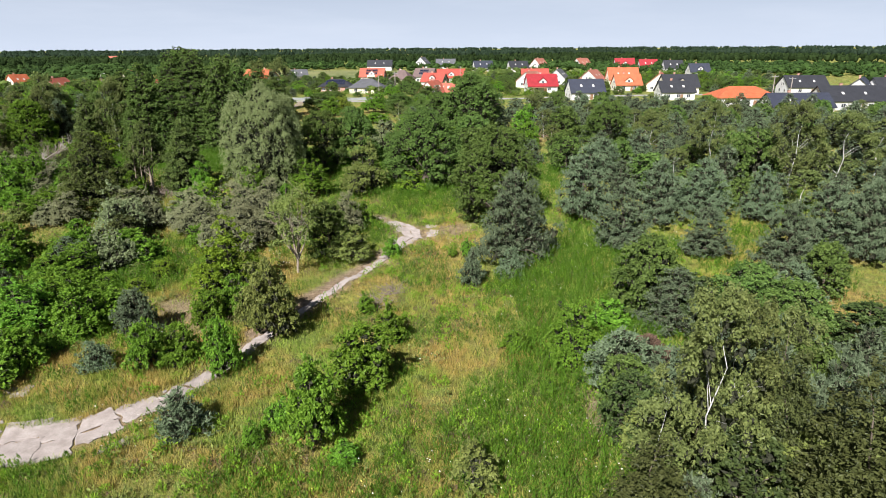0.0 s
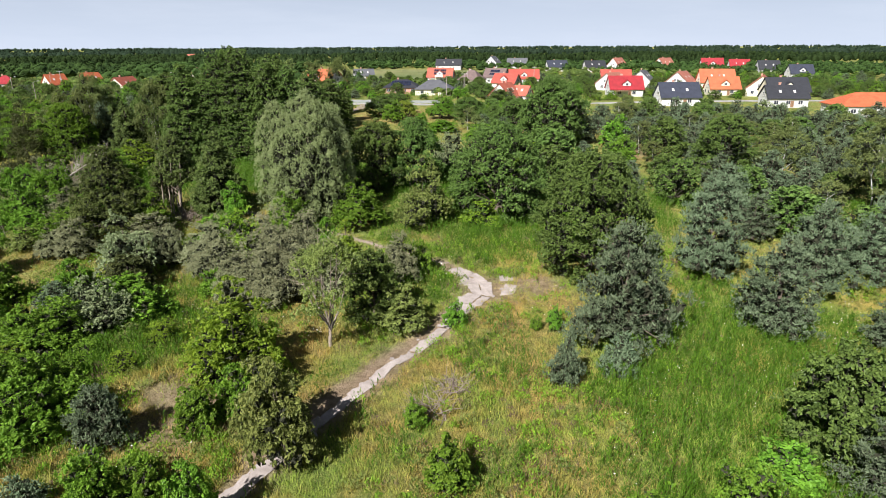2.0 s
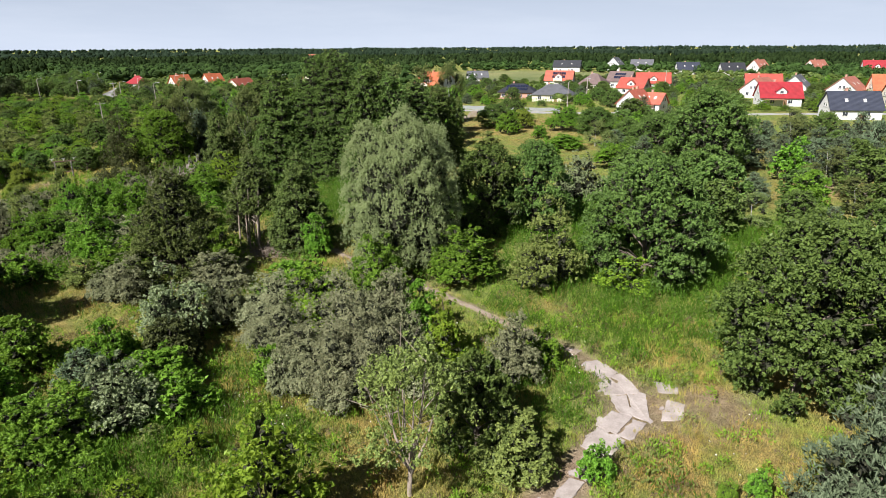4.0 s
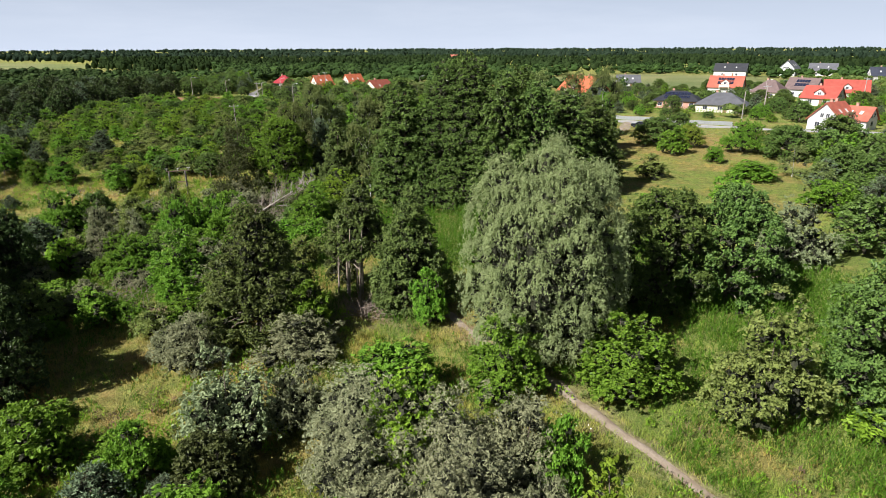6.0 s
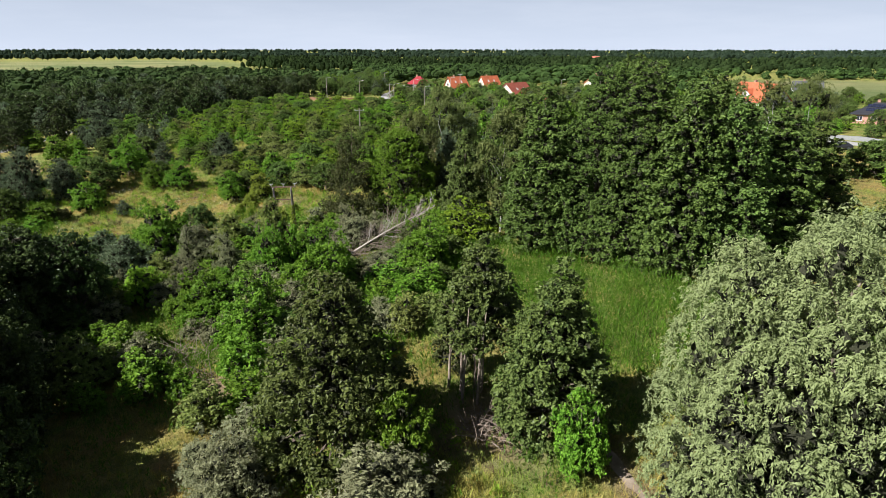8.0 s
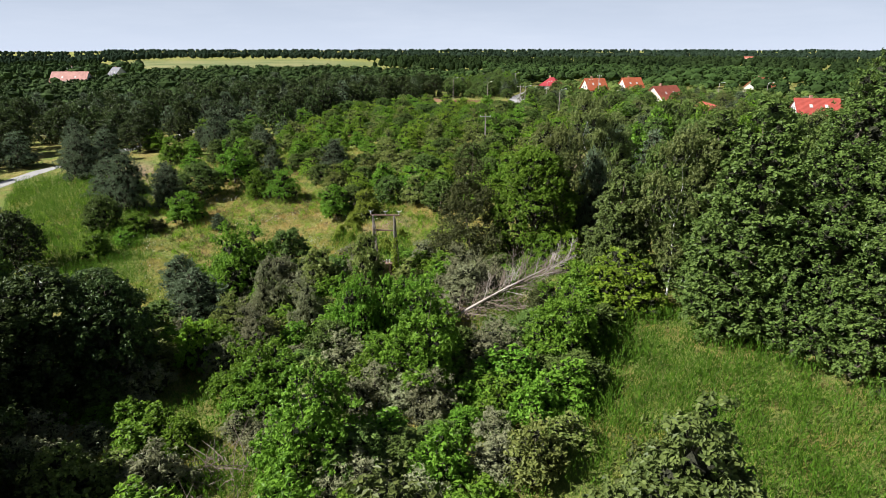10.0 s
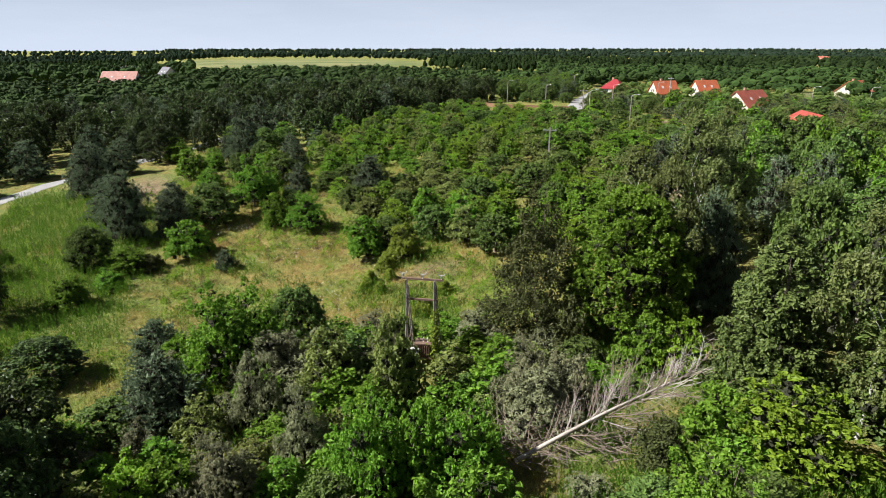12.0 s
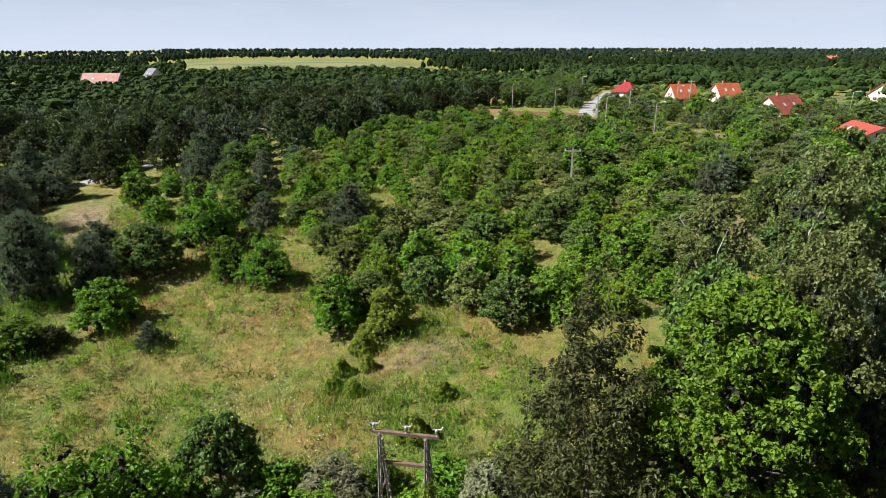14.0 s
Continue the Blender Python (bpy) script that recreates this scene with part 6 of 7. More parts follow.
# low bramble and seedling cover
low_keep = lambda x, y: np.clip(value_noise(x, y, 4.3) * 2.4 - 1.1, 0, 1) * np.clip(value_noise(x, y, 1.3) * 2 - 0.5, 0, 1)
lx1, ly1 = scatter(20000, -112, 45, 24, 125, low_keep)
lx2, ly2 = scatter(9000, -205, -108, 62, 130, low_keep)
lx, ly = np.concatenate([lx1, lx2]), np.concatenate([ly1, ly2])
per = 6
LX, LY = np.repeat(lx, per) + field_rng.normal(0, 0.28, len(lx) * per), np.repeat(ly, per) + field_rng.normal(0, 0.28, len(lx) * per)
C = np.column_stack([LX, LY, ground_z(LX, LY) + field_rng.uniform(0.05, 0.55, len(LX))])
N = np.tile([0, 0, 1.0], (len(LX), 1)) * 0.5
v, f = leaves(field_rng, C, N, 0.34, 0.2, 0.0, 0.8)
tagged(new("low_brambles", mesh_of("low_brambles", v, [f], LEAF["olive"])), "low olive green brambles and seedlings", "undergrowth", kind="stuff")

# mounds of herbs: fresh, olive and rusty, each a low dome of leaves


def herb_mounds(name, count, boxes, height, radius, per, mat, label, leaf=(0.26, 0.11)):
    xs, ys = [], []
    for x0, x1, y0, y1, share in boxes:
        mx, my = scatter(int(count * share), x0, x1, y0, y1, lambda x, y: np.clip(value_noise(x - 40, y + 15, 7.0) * 2.6 - 0.7, 0.05, 1))
        xs.append(mx)
        ys.append(my)
    mx, my = np.concatenate(xs), np.concatenate(ys)
    n = len(mx)
    mh, mr = field_rng.uniform(*height, n), field_rng.uniform(*radius, n)
    a, q = field_rng.uniform(0, 6.283, (n, per)), np.sqrt(field_rng.uniform(0, 1, (n, per)))
    px, py = mx[:, None] + q * np.cos(a) * mr[:, None], my[:, None] + q * np.sin(a) * mr[:, None]
    pz = ground_z(px, py) + mh[:, None] * (1 - 0.75 * q * q) * field_rng.uniform(0.45, 1.05, (n, per))
    out = np.stack([np.cos(a) * q * 0.7, np.sin(a) * q * 0.7, np.full_like(q, 1.0)], -1).reshape(-1, 3)
    v, f = leaves(field_rng, np.stack([px, py, pz], -1).reshape(-1, 3), out, leaf[0], leaf[1], 0.0, 0.45)
    return tagged(new(name, mesh_of(name, v, [f], mat)), label, "undergrowth", kind="stuff")


MEADOWS = [(-70, 30, 26, 95, 1.0), (-205, -120, 62, 125, 0.8)]
herb_mounds("fresh_herbs", 2600, MEADOWS, (0.6, 1.5), (0.3, 0.9), 50, LEAF["locust"], "low fresh green herb clumps dotted over the meadow")
herb_mounds("olive_herbs", 1500, MEADOWS, (0.5, 1.2), (0.3, 0.8), 44, LEAF["olive"], "low olive herb clumps dotted over the meadow")
herb_mounds("dry_herbs", 1300, MEADOWS, (0.45, 0.95), (0.4, 1.1), 44, LEAF["rust"], "low rusty dry herb clumps in the meadow", (0.3, 0.05))

# flower heads
M_FLOWER = plain_mat("white_petals", (0.78, 0.77, 0.70), (0.66, 0.64, 0.52), 2.0, 0.8)
M_YELLOW_FLOWER = plain_mat("yellow_petals", (0.62, 0.52, 0.08), (0.55, 0.50, 0.14), 2.0, 0.8)
for name, mat, count, seed_size, label in (("white_flowers", M_FLOWER, 26000, 7.0, "scattered white yarrow flower heads"), ("yellow_flowers", M_YELLOW_FLOWER, 9000, 5.0, "scattered small yellow flowers")):
    keep = lambda x, y: np.clip(value_noise(x + 50, y - 20, seed_size) * 3 - 1.85, 0, 1) * 0.25
    fx1, fy1 = scatter(count, -60, 30, 26, 90, keep)
    fx2, fy2 = scatter(count * 2, -185, -118, 72, 122, keep)
    fx, fy = np.concatenate([fx1, fx2]), np.concatenate([fy1, fy2])
    C = np.column_stack([fx, fy, ground_z(fx, fy) + field_rng.uniform(0.45, 0.8, len(fx))])
    v, f = leaves(field_rng, C, np.tile([1.0, 0, 0], (len(fx), 1)), 0.13, 0.11, 0.0, 0.5)
    tagged(new(name, mesh_of(name, v, [f], mat)), label, "flowers", kind="stuff")

# ---- concrete path of broken slabs ----
path_root = tagged(new("concrete_path"), "old path of cracked pale concrete slabs overgrown with grass", "path", kind="structure")
slab_rng = np.random.default_rng(9)


def along(pts, s):
    for a, b in zip(pts[:-1], pts[1:]):
        d = math.dist(a, b)
        if s <= d:
            k = s / d
            return a[0] + (b[0] - a[0]) * k, a[1] + (b[1] - a[1]) * k, math.atan2(b[1] - a[1], b[0] - a[0])
        s -= d
    return (*pts[-1], math.atan2(pts[-1][1] - pts[-2][1], pts[-1][0] - pts[-2][0]))


def slab(ring):
    """One slab with a ragged outline, lying on the ground, its edges worn down."""
    n = len(ring)
    mid = np.mean(ring, axis=0)
    v = []
    tip = slab_rng.normal(0, 0.01, 2)
    for z, k in ((-0.25, 1.0), (0.045, 1.0), (0.08, 0.96)):
        for px, py in ring:
            qx, qy = mid[0] + (px - mid[0]) * k, mid[1] + (py - mid[1]) * k
            v.append((qx, qy, gz(qx, qy) + z + tip[0] * (qx - mid[0]) + tip[1] * (qy - mid[1])))
    f = [(r + i, r + (i + 1) % n, r + n + (i + 1) % n, r + n + i) for r in (0, n) for i in range(n)]
    f += [(2 * n, 2 * n + i, 2 * n + i + 1) for i in range(1, n - 1)]
    part_mesh("slab", Shape().add(v, f).mesh("slab", M_CONCRETE), path_root)


def ragged(corners, step=0.42, rough=0.13):
    """The outline through the corners, broken up by chips."""
    out = []
    for a, b in zip(corners, corners[1:] + corners[:1]):
        n = max(2, int(math.dist(a, b) / step))
        for i in range(n):
            q = slab_rng.normal(0, rough, 2) * (0.4 if i == 0 else 1.0)
            out.append((a[0] + (b[0] - a[0]) * i / n + q[0], a[1] + (b[1] - a[1]) * i / n + q[1]))
    return out


def strip_point(s, off):
    x, y, a = along(SLAB_LINE, s)
    return x - math.sin(a) * off, y + math.cos(a) * off


total = sum(math.dist(a, b) for a, b in zip(SLAB_LINE[:-1], SLAB_LINE[1:]))
s = 0.0
while s < total - 1.5:
    x, y, a = along(SLAB_LINE, s + 1.5)
    half = float(slab_half(x, y)) * slab_rng.uniform(0.72, 1.12)
    step = slab_rng.uniform(2.4, 3.6) if half > 0.8 else slab_rng.uniform(1.6, 4.2)
    skew = slab_rng.normal(0, 0.4 if half > 0.8 else 0.12)
    cuts = [-half, half * slab_rng.uniform(-0.25, 0.25), half] if half > 1.25 else [-half, half]
    drift = slab_rng.normal(0, 0.2 if half > 0.8 else 0.05)
    for lo, hi in zip(cuts[:-1], cuts[1:]):
        g = 0.05 if half > 0.8 else 0.02
        slab(ragged([strip_point(s + g, lo + g + drift), strip_point(s + step - g, lo + g + drift), strip_point(s + step - g + skew, hi - g + drift), strip_point(s + g, hi - g + drift)]))
    s += step
# the broken apron where the path ends, and loose pieces along it
for corners in ([(-13.4, 79.2), (-12.0, 79.8), (-11.8, 81.6), (-13.2, 81.8)], [(-14.0, 82.6), (-12.4, 82.8), (-12.8, 84.2), (-14.4, 84.0)],
                [(-42.8, 37.4), (-40.2, 38.2), (-40.6, 39.6), (-43.0, 38.8)], [(-29.4, 32.0), (-27.6, 33.4), (-28.4, 34.2), (-29.8, 32.9)]):
    slab(ragged(corners, 0.5, 0.1))
# crumbs of concrete
for i in range(26):
    x, y = strip_point(slab_rng.uniform(0, total), 0)
    q = float(slab_half(x, y)) + slab_rng.uniform(0.1, 0.7)
    a, r = slab_rng.uniform(0, 6.28), slab_rng.uniform(0.12, 0.34)
    x, y = x + q * math.cos(a), y + q * math.sin(a)
    slab([(x + r * math.cos(k * 1.257) * slab_rng.uniform(0.7, 1.3), y + r * math.sin(k * 1.257) * slab_rng.uniform(0.7, 1.3)) for k in range(5)])

# ---- transformer station on two pairs of concrete posts ----


def lattice_post(a, b):
    """A concrete post with a row of openings: two rails and cross webs."""
    a, b = Vector(a), Vector(b)
    ax = (b - a).normalized()
    side = ax.cross(Vector((0.91, -0.41, 0))).normalized()
    sh = Shape()
    for sg in (-1, 1):
        o0, o1 = a + side * 0.13 * sg, b + side * 0.09 * sg
        sh.tube([o0, (o0 + o1) / 2, o1], [0.085, 0.08, 0.07], 4)
    n = 13
    for i in range(n + 1):
        p = a.lerp(b, i / n)
        sh.tube([p - side * 0.12, p + side * 0.12], [0.08, 0.08], 4)
    return sh


def transformer_station(x, y, turn):
    st = new("transformer_station")
    z = gz(x, y)
    st.matrix_basis = pose(x, y, z, 0, 0, turn)
    for sx in (-1.45, 1.1):
        part_mesh("post", lattice_post((sx, -0.35, -0.5), (sx, -0.12, 8.3)).mesh("post", M_CONCRETE), st, "pale perforated concrete post")
        part_mesh("post", lattice_post((sx, 2.5, -0.5), (sx, 0.2, 7.7)).mesh("post", M_CONCRETE), st, "pale perforated concrete post")
        for zz in (2.4, 4.6, 6.6):
            part_mesh("brace", Shape().tube([(sx, -0.3, zz), (sx, 2.3 - zz * 0.27, zz)], [0.05, 0.05], 5).mesh("brace", M_RUSTY), st)
    for zz, ext in ((8.3, 1.8), (6.4, 1.3), (1.12, 1.3)):
        part_mesh("crossbar", Shape().box((-ext, -0.09, zz), (ext, 0.09, zz + 0.16)).mesh("crossbar", M_RUSTY), st, "rusty steel crossbar")
    for ix in (-1.75, 0.0, 1.65):
        ins = Shape().tube([(ix, 0, 8.46), (ix, 0, 8.58), (ix, 0, 8.6), (ix, 0, 8.76), (ix, 0, 8.78), (ix, 0, 8.88)], [0.04, 0.04, 0.08, 0.07, 0.09, 0.03], 8)
        ins.tube([(ix - 0.3, 0, 9.0), (ix - 0.22, 0, 8.84), (ix + 0.22, 0.1, 8.8), (ix + 0.32, 0.1, 9.0)], [0.03, 0.04, 0.04, 0.03], 6)
        part_mesh("insulator", ins.mesh("insulator", M_FRAME, True), st, "white ceramic insulator")
    part_mesh("platform", Shape().box((-1.3, -0.6, 0.95), (1.3, 0.6, 1.1)).mesh("platform", M_RUSTY), st)
    tank = part_mesh("transformer", Shape().box((-0.65, -0.45, 1.104), (0.65, 0.45, 2.3)).box((-0.75, -0.55, 2.3), (0.75, 0.55, 2.4)).mesh("transformer", M_RUSTY), st, "dark rusty oil-filled transformer tank")
    for i in range(7):
        fx = -0.6 + i * 0.2
        part_mesh("fin", Shape().box((fx - 0.02, -0.62, 1.25), (fx + 0.02, -0.455, 2.2)).mesh("fin", M_RUSTY), tank)
    for bx in (-0.4, 0.0, 0.4):
        part_mesh("bushing", Shape().tube([(bx, 0, 2.4), (bx, 0, 2.6), (bx, 0, 2.62), (bx, 0, 2.8)], [0.06, 0.05, 0.11, 0.04], 7).mesh("bushing", M_FRAME, True), tank)
    part_mesh("meter_box", Shape().box((-1.05, -0.85, 1.0), (-0.35, -0.5, 1.9)).box((-1.1, -0.9, 1.9), (-0.3, -0.45, 1.96)).mesh("meter_box", M_FRAME), st, "pale battered meter box")
    return tagged(st, "old transformer station on paired perforated concrete posts", "transformer station")


transformer_station(-119.1, 108.2, 56)
ivy_rng = np.random.default_rng(21)
u = ivy_rng.uniform(0, 1, 900)
c66, s66 = math.cos(radians(56)), math.sin(radians(56))
ivx = 1.1 + ivy_rng.normal(0, 0.22, 900)
ivy = -0.5 + u * 0.2 + ivy_rng.normal(0, 0.2, 900)
C = np.column_stack([-119.1 + ivx * c66 - ivy * s66, 108.2 + ivx * s66 + ivy * c66, gz(-119.1, 108.2) - 0.3 + u ** 1.3 * 6.0])
v, f = leaves(ivy_rng, C, np.tile([0.6, -0.3, 0.3], (900, 1)), 0.26, 0.2, 0.1, 0.7)
tagged(new("climbing_vine", mesh_of("climbing_vine", v, [f], LEAF["yellow"])), "yellow-green vine climbing a concrete post", "vine")

# ---- fallen tree and brushwood ----


M_BLEACHED = plain_mat("bleached_wood", (0.38, 0.33, 0.28), (0.54, 0.48, 0.41), 3.0, 0.8, bump=0.02)


def fallen_tree(x, y, z, dx, dy, dz, length):
    rng = np.random.default_rng(31)
    thing = new("fallen_tree")
    thing.matrix_basis = pose(x, y, z)
    d = np.array([dx, dy, dz], float)
    d /= np.linalg.norm(d)
    side = np.cross(d, [0, 0, 1])
    side /= np.linalg.norm(side)
    up = np.cross(side, d)
    pts = [d * length * k + up * 0.3 * math.sin(k * 3) for k in np.linspace(0, 1, 8)]
    part_mesh("trunk", Shape().tube(pts, list(np.linspace(0.16, 0.025, 8)), 8).mesh("fallen_trunk", M_BLEACHED, True), thing, "bare bleached trunk")
    for i in range(60):
        k = rng.uniform(0.14, 0.97)
        p = d * length * k
        a = rng.uniform(-2.2, 2.2)
        o = d * rng.uniform(0.5, 1.0) + (side * math.sin(a) + up * math.cos(a)) * rng.uniform(0.5, 1.0)
        o /= np.linalg.norm(o)
        ln = length * rng.uniform(0.16, 0.36) * (1.1 - 0.6 * k)
        sh = Shape()
        tip = p + o * ln + up * 0.15 * ln
        sh.tube([p, p + o * ln * 0.5, tip], [0.04, 0.026, 0.01], 5)
        for _ in range(14):
            q = p + o * ln * rng.uniform(0.25, 0.95)
            e = o + rng.normal(0, 0.55, 3)
            e /= np.linalg.norm(e)
            sh.tube([q, q + e * ln * rng.uniform(0.2, 0.45)], [0.014, 0.006], 4)
        part_mesh("branch", sh.mesh("fallen_branch", M_BLEACHED if i % 3 == 0 else M_TWIG), thing)
    return tagged(thing, "fallen dead tree with bleached bare branches on scrub", "fallen tree")


def brush_pile(x, y, r, h, seed, label="tangle of dry grey brushwood on the ground", mat=None, n=70):
    rng = np.random.default_rng(seed)
    thing = new("brush_pile")
    thing.matrix_basis = pose(x, y, gz(x, y))
    sh = Shape()
    for _ in range(n):
        a, q = rng.uniform(0, 6.28), r * math.sqrt(rng.uniform(0, 1)) * 0.7
        p = np.array([q * math.cos(a), q * math.sin(a), rng.uniform(0, 0.4) * h])
        e = np.array([rng.normal(), rng.normal(), rng.uniform(-0.1, 0.9)])
        e /= np.linalg.norm(e)
        ln = r * rng.uniform(0.4, 1.0)
        sh.tube([p, p + e * ln * 0.5 + rng.normal(0, 0.06, 3), p + e * ln], [0.04, 0.028, 0.01], 4)
    tagged(part_mesh("brushwood", sh.mesh("brushwood", mat or M_TWIG), thing), kind="stuff")
    return tagged(thing, label, "brushwood")


fallen_tree(-101.9, 107.6, gz(-101.9, 107.6) + 0.5, 2.4, 12.6, 5.0, 14.2)
brush_pile(-103.2, 109.8, 3.6, 2.6, 1, n=150)
brush_pile(-100.4, 114.0, 2.6, 2.2, 2)
brush_pile(-62.5, 95.4, 2.6, 1.6, 3, "pile of dry branches beside a sandy hollow", n=110)
brush_pile(-86, 82.5, 2.8, 0.9, 4)
brush_pile(-90.5, 83.5, 3.2, 0.9, 5)
brush_pile(-95, 98.5, 2.6, 0.9, 6)
brush_pile(-15.5, 58.5, 2.4, 0.6, 7, "low tangle of reddish dry brushwood in grass", M_TWIG)
brush_pile(-14.5, 62, 2.0, 0.5, 8, "low tangle of reddish dry brushwood in grass", M_TWIG)
brush_pile(-108, 128, 3.0, 2.2, 9)

# bare stems under the layered tree, each added as a thing of its own
for sx, sy, a in ((-66.6, 96.4, 8), (-67.4, 97.0, -6), (-65.8, 97.2, 12), (-66.9, 98.0, -14), (-68.6, 96.8, 4)):
    st = new("dead_tree")
    st.matrix_basis = pose(sx, sy, gz(sx, sy) - 0.2, a * 0.4, a * 0.6, 0)
    sh = Shape().tube([(0, 0, 0), (0.1, 0, 3), (0.15, 0.1, 6), (0.3, 0.1, 8.5)], [0.12, 0.1, 0.07, 0.03], 6)
    part_mesh("trunk", sh.mesh("leafless_stem_wood", M_PALE_BARK, True), st)
    br = Shape()
    for k in range(6):
        z0 = 2 + k
        br.tube([(0.1, 0.05, z0), (0.1 + math.cos(k * 2.1) * 0.9, math.sin(k * 2.1) * 0.9, z0 + 1.0)], [0.035, 0.01], 4)
    part_mesh("side_branches", br.mesh("side_branches", M_PALE_BARK), st)
    tagged(st, "thin leafless grey stem beneath a high crown beside a sandy hollow", "tree", "dead trees at the hollow")

# ---- poles and lamps ----


def street_lamp(x, y, h=7.5, turn=0.0, label="grey street lamp with a short arm"):
    t = new("street_lamp")
    t.matrix_basis = pose(x, y, gz(x, y), 0, 0, turn)
    part_mesh("pole", Shape().tube([(0, 0, -0.3), (0, 0, h * 0.5), (0, 0, h)], [0.14, 0.11, 0.08], 7).mesh("lamp_pole", M_CONCRETE, True), t)
    part_mesh("arm", Shape().tube([(0, 0, h - 0.1), (0.5, 0, h + 0.25), (1.5, 0, h + 0.35)], [0.05, 0.045, 0.04], 5).mesh("lamp_arm", M_METAL), t)
    part_mesh("lamp_head", Shape().tube([(1.4, 0, h + 0.36), (1.7, 0, h + 0.38), (2.2, 0, h + 0.36)], [0.08, 0.16, 0.07], 7).mesh("lamp_head", M_FRAME, True), t)
    return tagged(t, label, "street lamp", "street lamps of the village")


def utility_pole(x, y, h=9.0, turn=0.0):
    t = new("utility_pole")
    t.matrix_basis = pose(x, y, gz(x, y), 0, 0, turn)
    part_mesh("pole", Shape().box((-0.13, -0.11, -0.4), (0.13, 0.11, h)).mesh("pole", M_CONCRETE), t)
    part_mesh("crossarm", Shape().box((-1.2, -0.08, h - 0.55), (1.2, 0.08, h - 0.42)).mesh("crossarm", M_METAL), t)
    for k in (-1.05, 0.0, 1.05):
        part_mesh("insulator", Shape().tube([(k, 0, h - 0.42), (k, 0, h - 0.3), (k, 0, h - 0.2)], [0.05, 0.09, 0.04], 6).mesh("pole_insulator", M_FRAME), t)
    return tagged(t, "concrete utility pole with a short crossarm", "utility pole", "utility poles")


for x, y, h, a in ((-275, 205.7, 9, 60), (-262.7, 214.5, 8, 20), (-330, 275, 8, 20), (-206.5, 205, 8.5, 40), (-226.7, 206.5, 8.5, 60), (-245, 230, 8.5, 40), (-258, 262, 8, 30), (-215, 290, 8, 30), (-205, 305, 8, 30), (-61.9, 253, 9, 60), (-70, 330, 8.5, 0)):
    street_lamp(x, y, h, a)
for x, y, h, a in ((-166, 152, 8.5, 55), (-61.5, 283, 9.5, 20), (-258, 268, 10, 20), (-38, 345, 10, 0), (88, 240, 10, 0), (96, 245, 9, 0), (-240, 214, 8, 40), (-100, 137, 8.5, 40)):
    utility_pole(x, y, h, a)

# ---- fences, hedges, car ----


def fence(name, pts, height, mat, board, label, gap=0.02):
    root = new(name)
    proto = Shape().box((0, -0.02, 0), (board - gap, 0.02, height)).mesh("board", mat)
    for a, b in zip(pts[:-1], pts[1:]):
        ln = math.dist(a, b)
        ang = math.degrees(math.atan2(b[1] - a[1], b[0] - a[0]))
        for i in range(int(ln / board)):
            k = i * board / ln
            x, y = a[0] + (b[0] - a[0]) * k, a[1] + (b[1] - a[1]) * k
            part_mesh("board", proto, root, at=pose(x, y, gz(x, y) - 0.15, 0, 0, ang))
    return tagged(root, label, "fence")


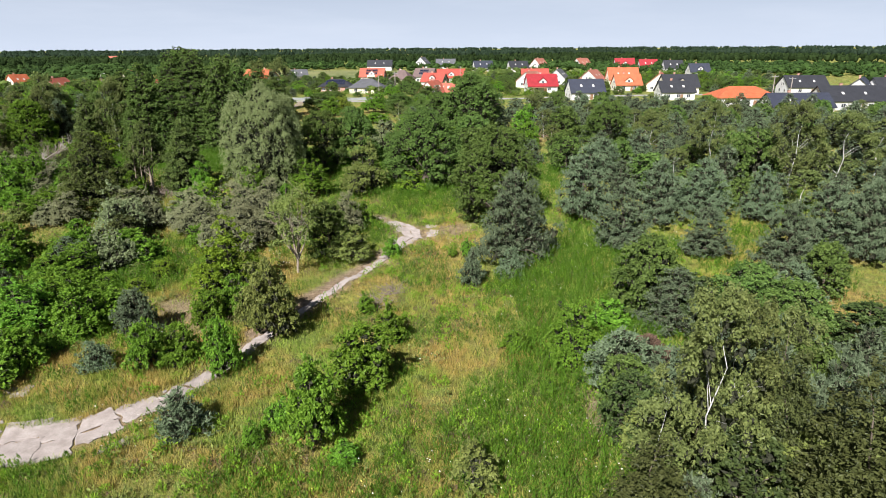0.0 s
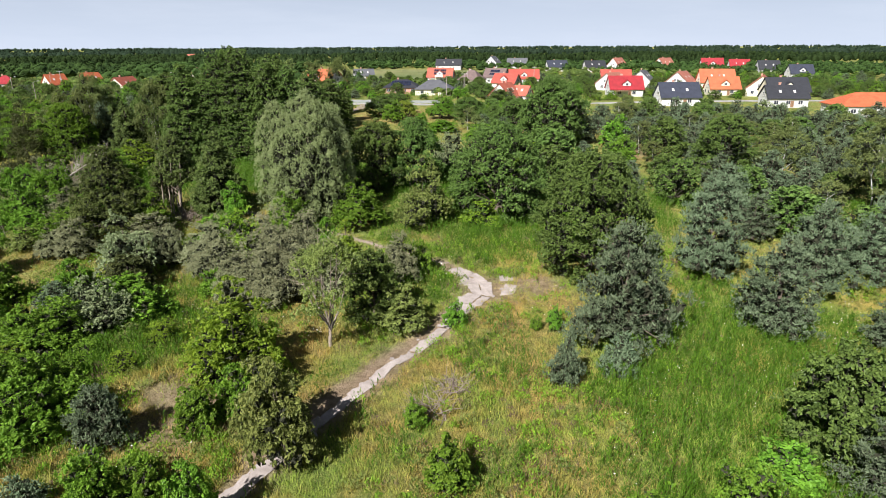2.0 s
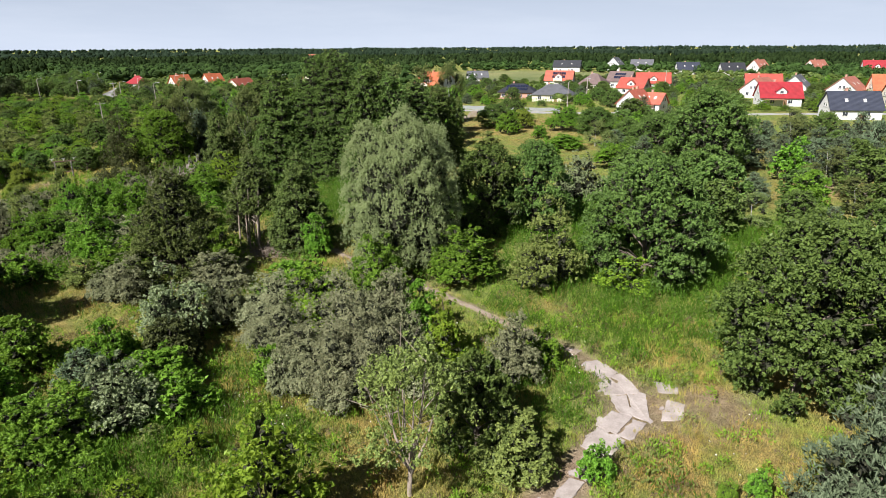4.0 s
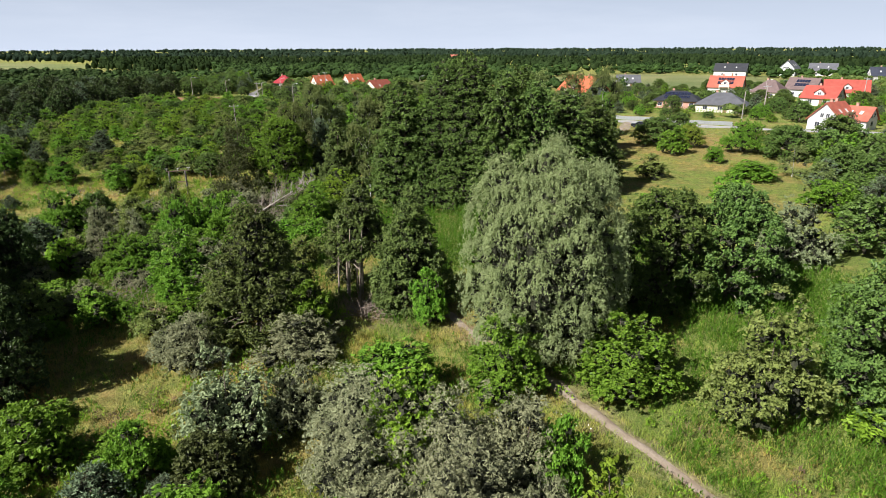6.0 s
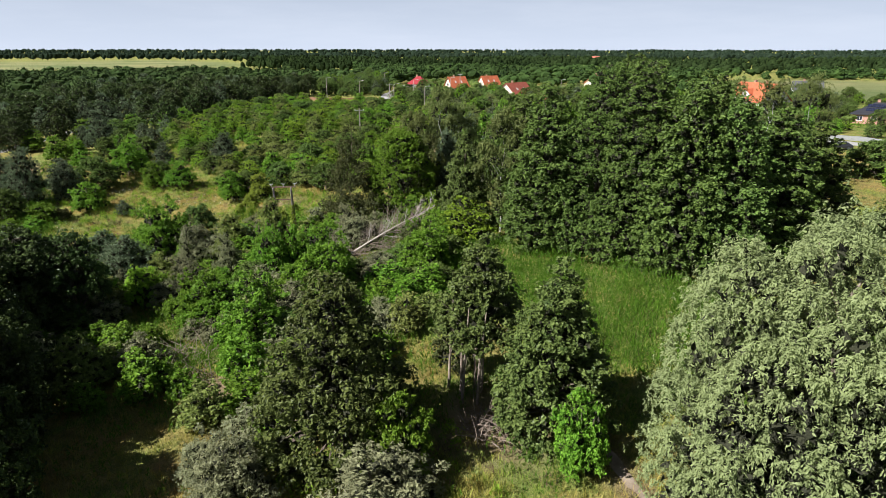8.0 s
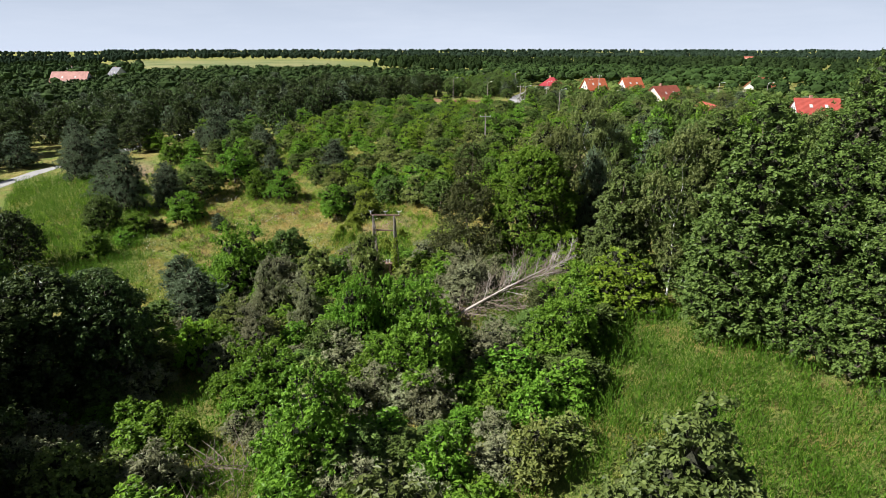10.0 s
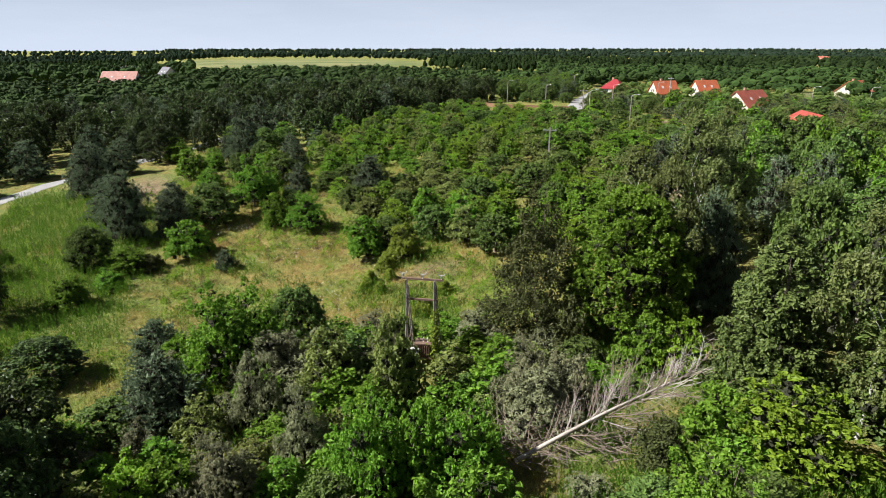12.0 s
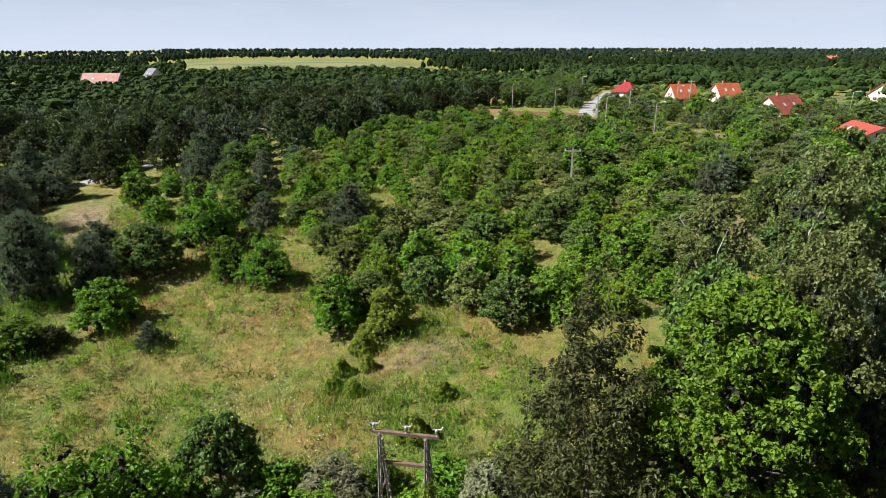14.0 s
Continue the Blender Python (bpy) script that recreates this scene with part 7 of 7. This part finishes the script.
def hedge(pts, h, seed, label="clipped dark green thuja hedge by a fence"):
    rng = np.random.default_rng(seed)
    vs, fs, k = [], [], 0
    for a, b in zip(pts[:-1], pts[1:]):
        n = int(math.dist(a, b) / 0.95)
        for i in range(n):
            x, y = a[0] + (b[0] - a[0]) * i / n, a[1] + (b[1] - a[1]) * i / n
            hh = h * rng.uniform(0.85, 1.12)
            lobes = [(0, 0, hh * q, 0.52 * (1.15 - q), hh * 0.28) for q in (0.25, 0.55, 0.8)]
            v, f, _ = crown_arrays(rng, lobes, 60, 0.34, 0.16, -0.4, 0.5, 0.8)
            v = v + [x, y, gz(x, y)]
            vs.append(v)
            fs.append(f + k)
            k += len(v)
    ob = new("hedge", mesh_of("hedge", np.concatenate(vs), [np.concatenate(fs)], LEAF["green"]))
    return tagged(ob, label, "hedge")


fence("street_fence", [(-97, 241.5), (-78, 241.5), (-62, 243.5)], 1.25, M_METAL, 0.5, "low grey board fence along the village street")
hedge([(-104, 273), (-92, 272), (-76, 269), (-66, 270)], 2.2, 41)
hedge([(-15, 262), (8, 270)], 2.6, 42)
hedge([(-196, 232), (-182, 224), (-168, 232)], 2.0, 43)
hedge([(-226, 262), (-212, 258), (-196, 262)], 2.4, 44)
fence("wooden_fence", [(-292, 196), (-272, 200), (-252, 218)], 1.5, M_WOOD, 0.5, "reddish wooden board fence by the sandy road")


def parked_car(x, y, turn):
    t = new("car")
    t.matrix_basis = pose(x, y, gz(x, y) + 0.12, 0, 0, turn)
    dark = plain_mat("car_paint", (0.012, 0.013, 0.016), (0.02, 0.021, 0.025), 1.0, 0.25)
    body = Shape()
    prof = [(-2.2, 0.35), (-2.25, 0.75), (-2.0, 0.92), (-1.0, 0.98), (-0.3, 1.46), (1.2, 1.48), (1.95, 1.0), (2.2, 0.9), (2.2, 0.35)]
    n = len(prof)
    v = [(px, s * 0.88 * (0.82 if pz > 1.2 else 1), pz) for s in (-1, 1) for px, pz in prof]
    f = [(i, (i + 1) % n, n + (i + 1) % n, n + i) for i in range(n)]
    for o in (0, n):
        f += [(o, o + i, o + i + 1) for i in range(1, n - 1)]
    body.add(v, f)
    b = part_mesh("body", body.mesh("car_body", dark), t)
    part_mesh("windscreen", Shape().add([(-0.98, -0.74, 1.02), (-0.98, 0.74, 1.02), (-0.36, 0.66, 1.44), (-0.36, -0.66, 1.44)], [(0, 1, 2, 3)]).mesh("windscreen", M_GLASS), b, at=pose(-0.02, 0, 0.01))
    for wx_ in (-1.4, 1.4):
        for sy_ in (-0.8, 0.8):
            part_mesh("wheel", Shape().tube([(wx_, sy_ - 0.1, 0.32), (wx_, sy_ + 0.1, 0.32)], [0.32, 0.32], 12).mesh("wheel", M_GLASS), t)
    return tagged(t, "dark parked car beside the sandy lane", "car")


parked_car(-82.3, 224.5, 20)
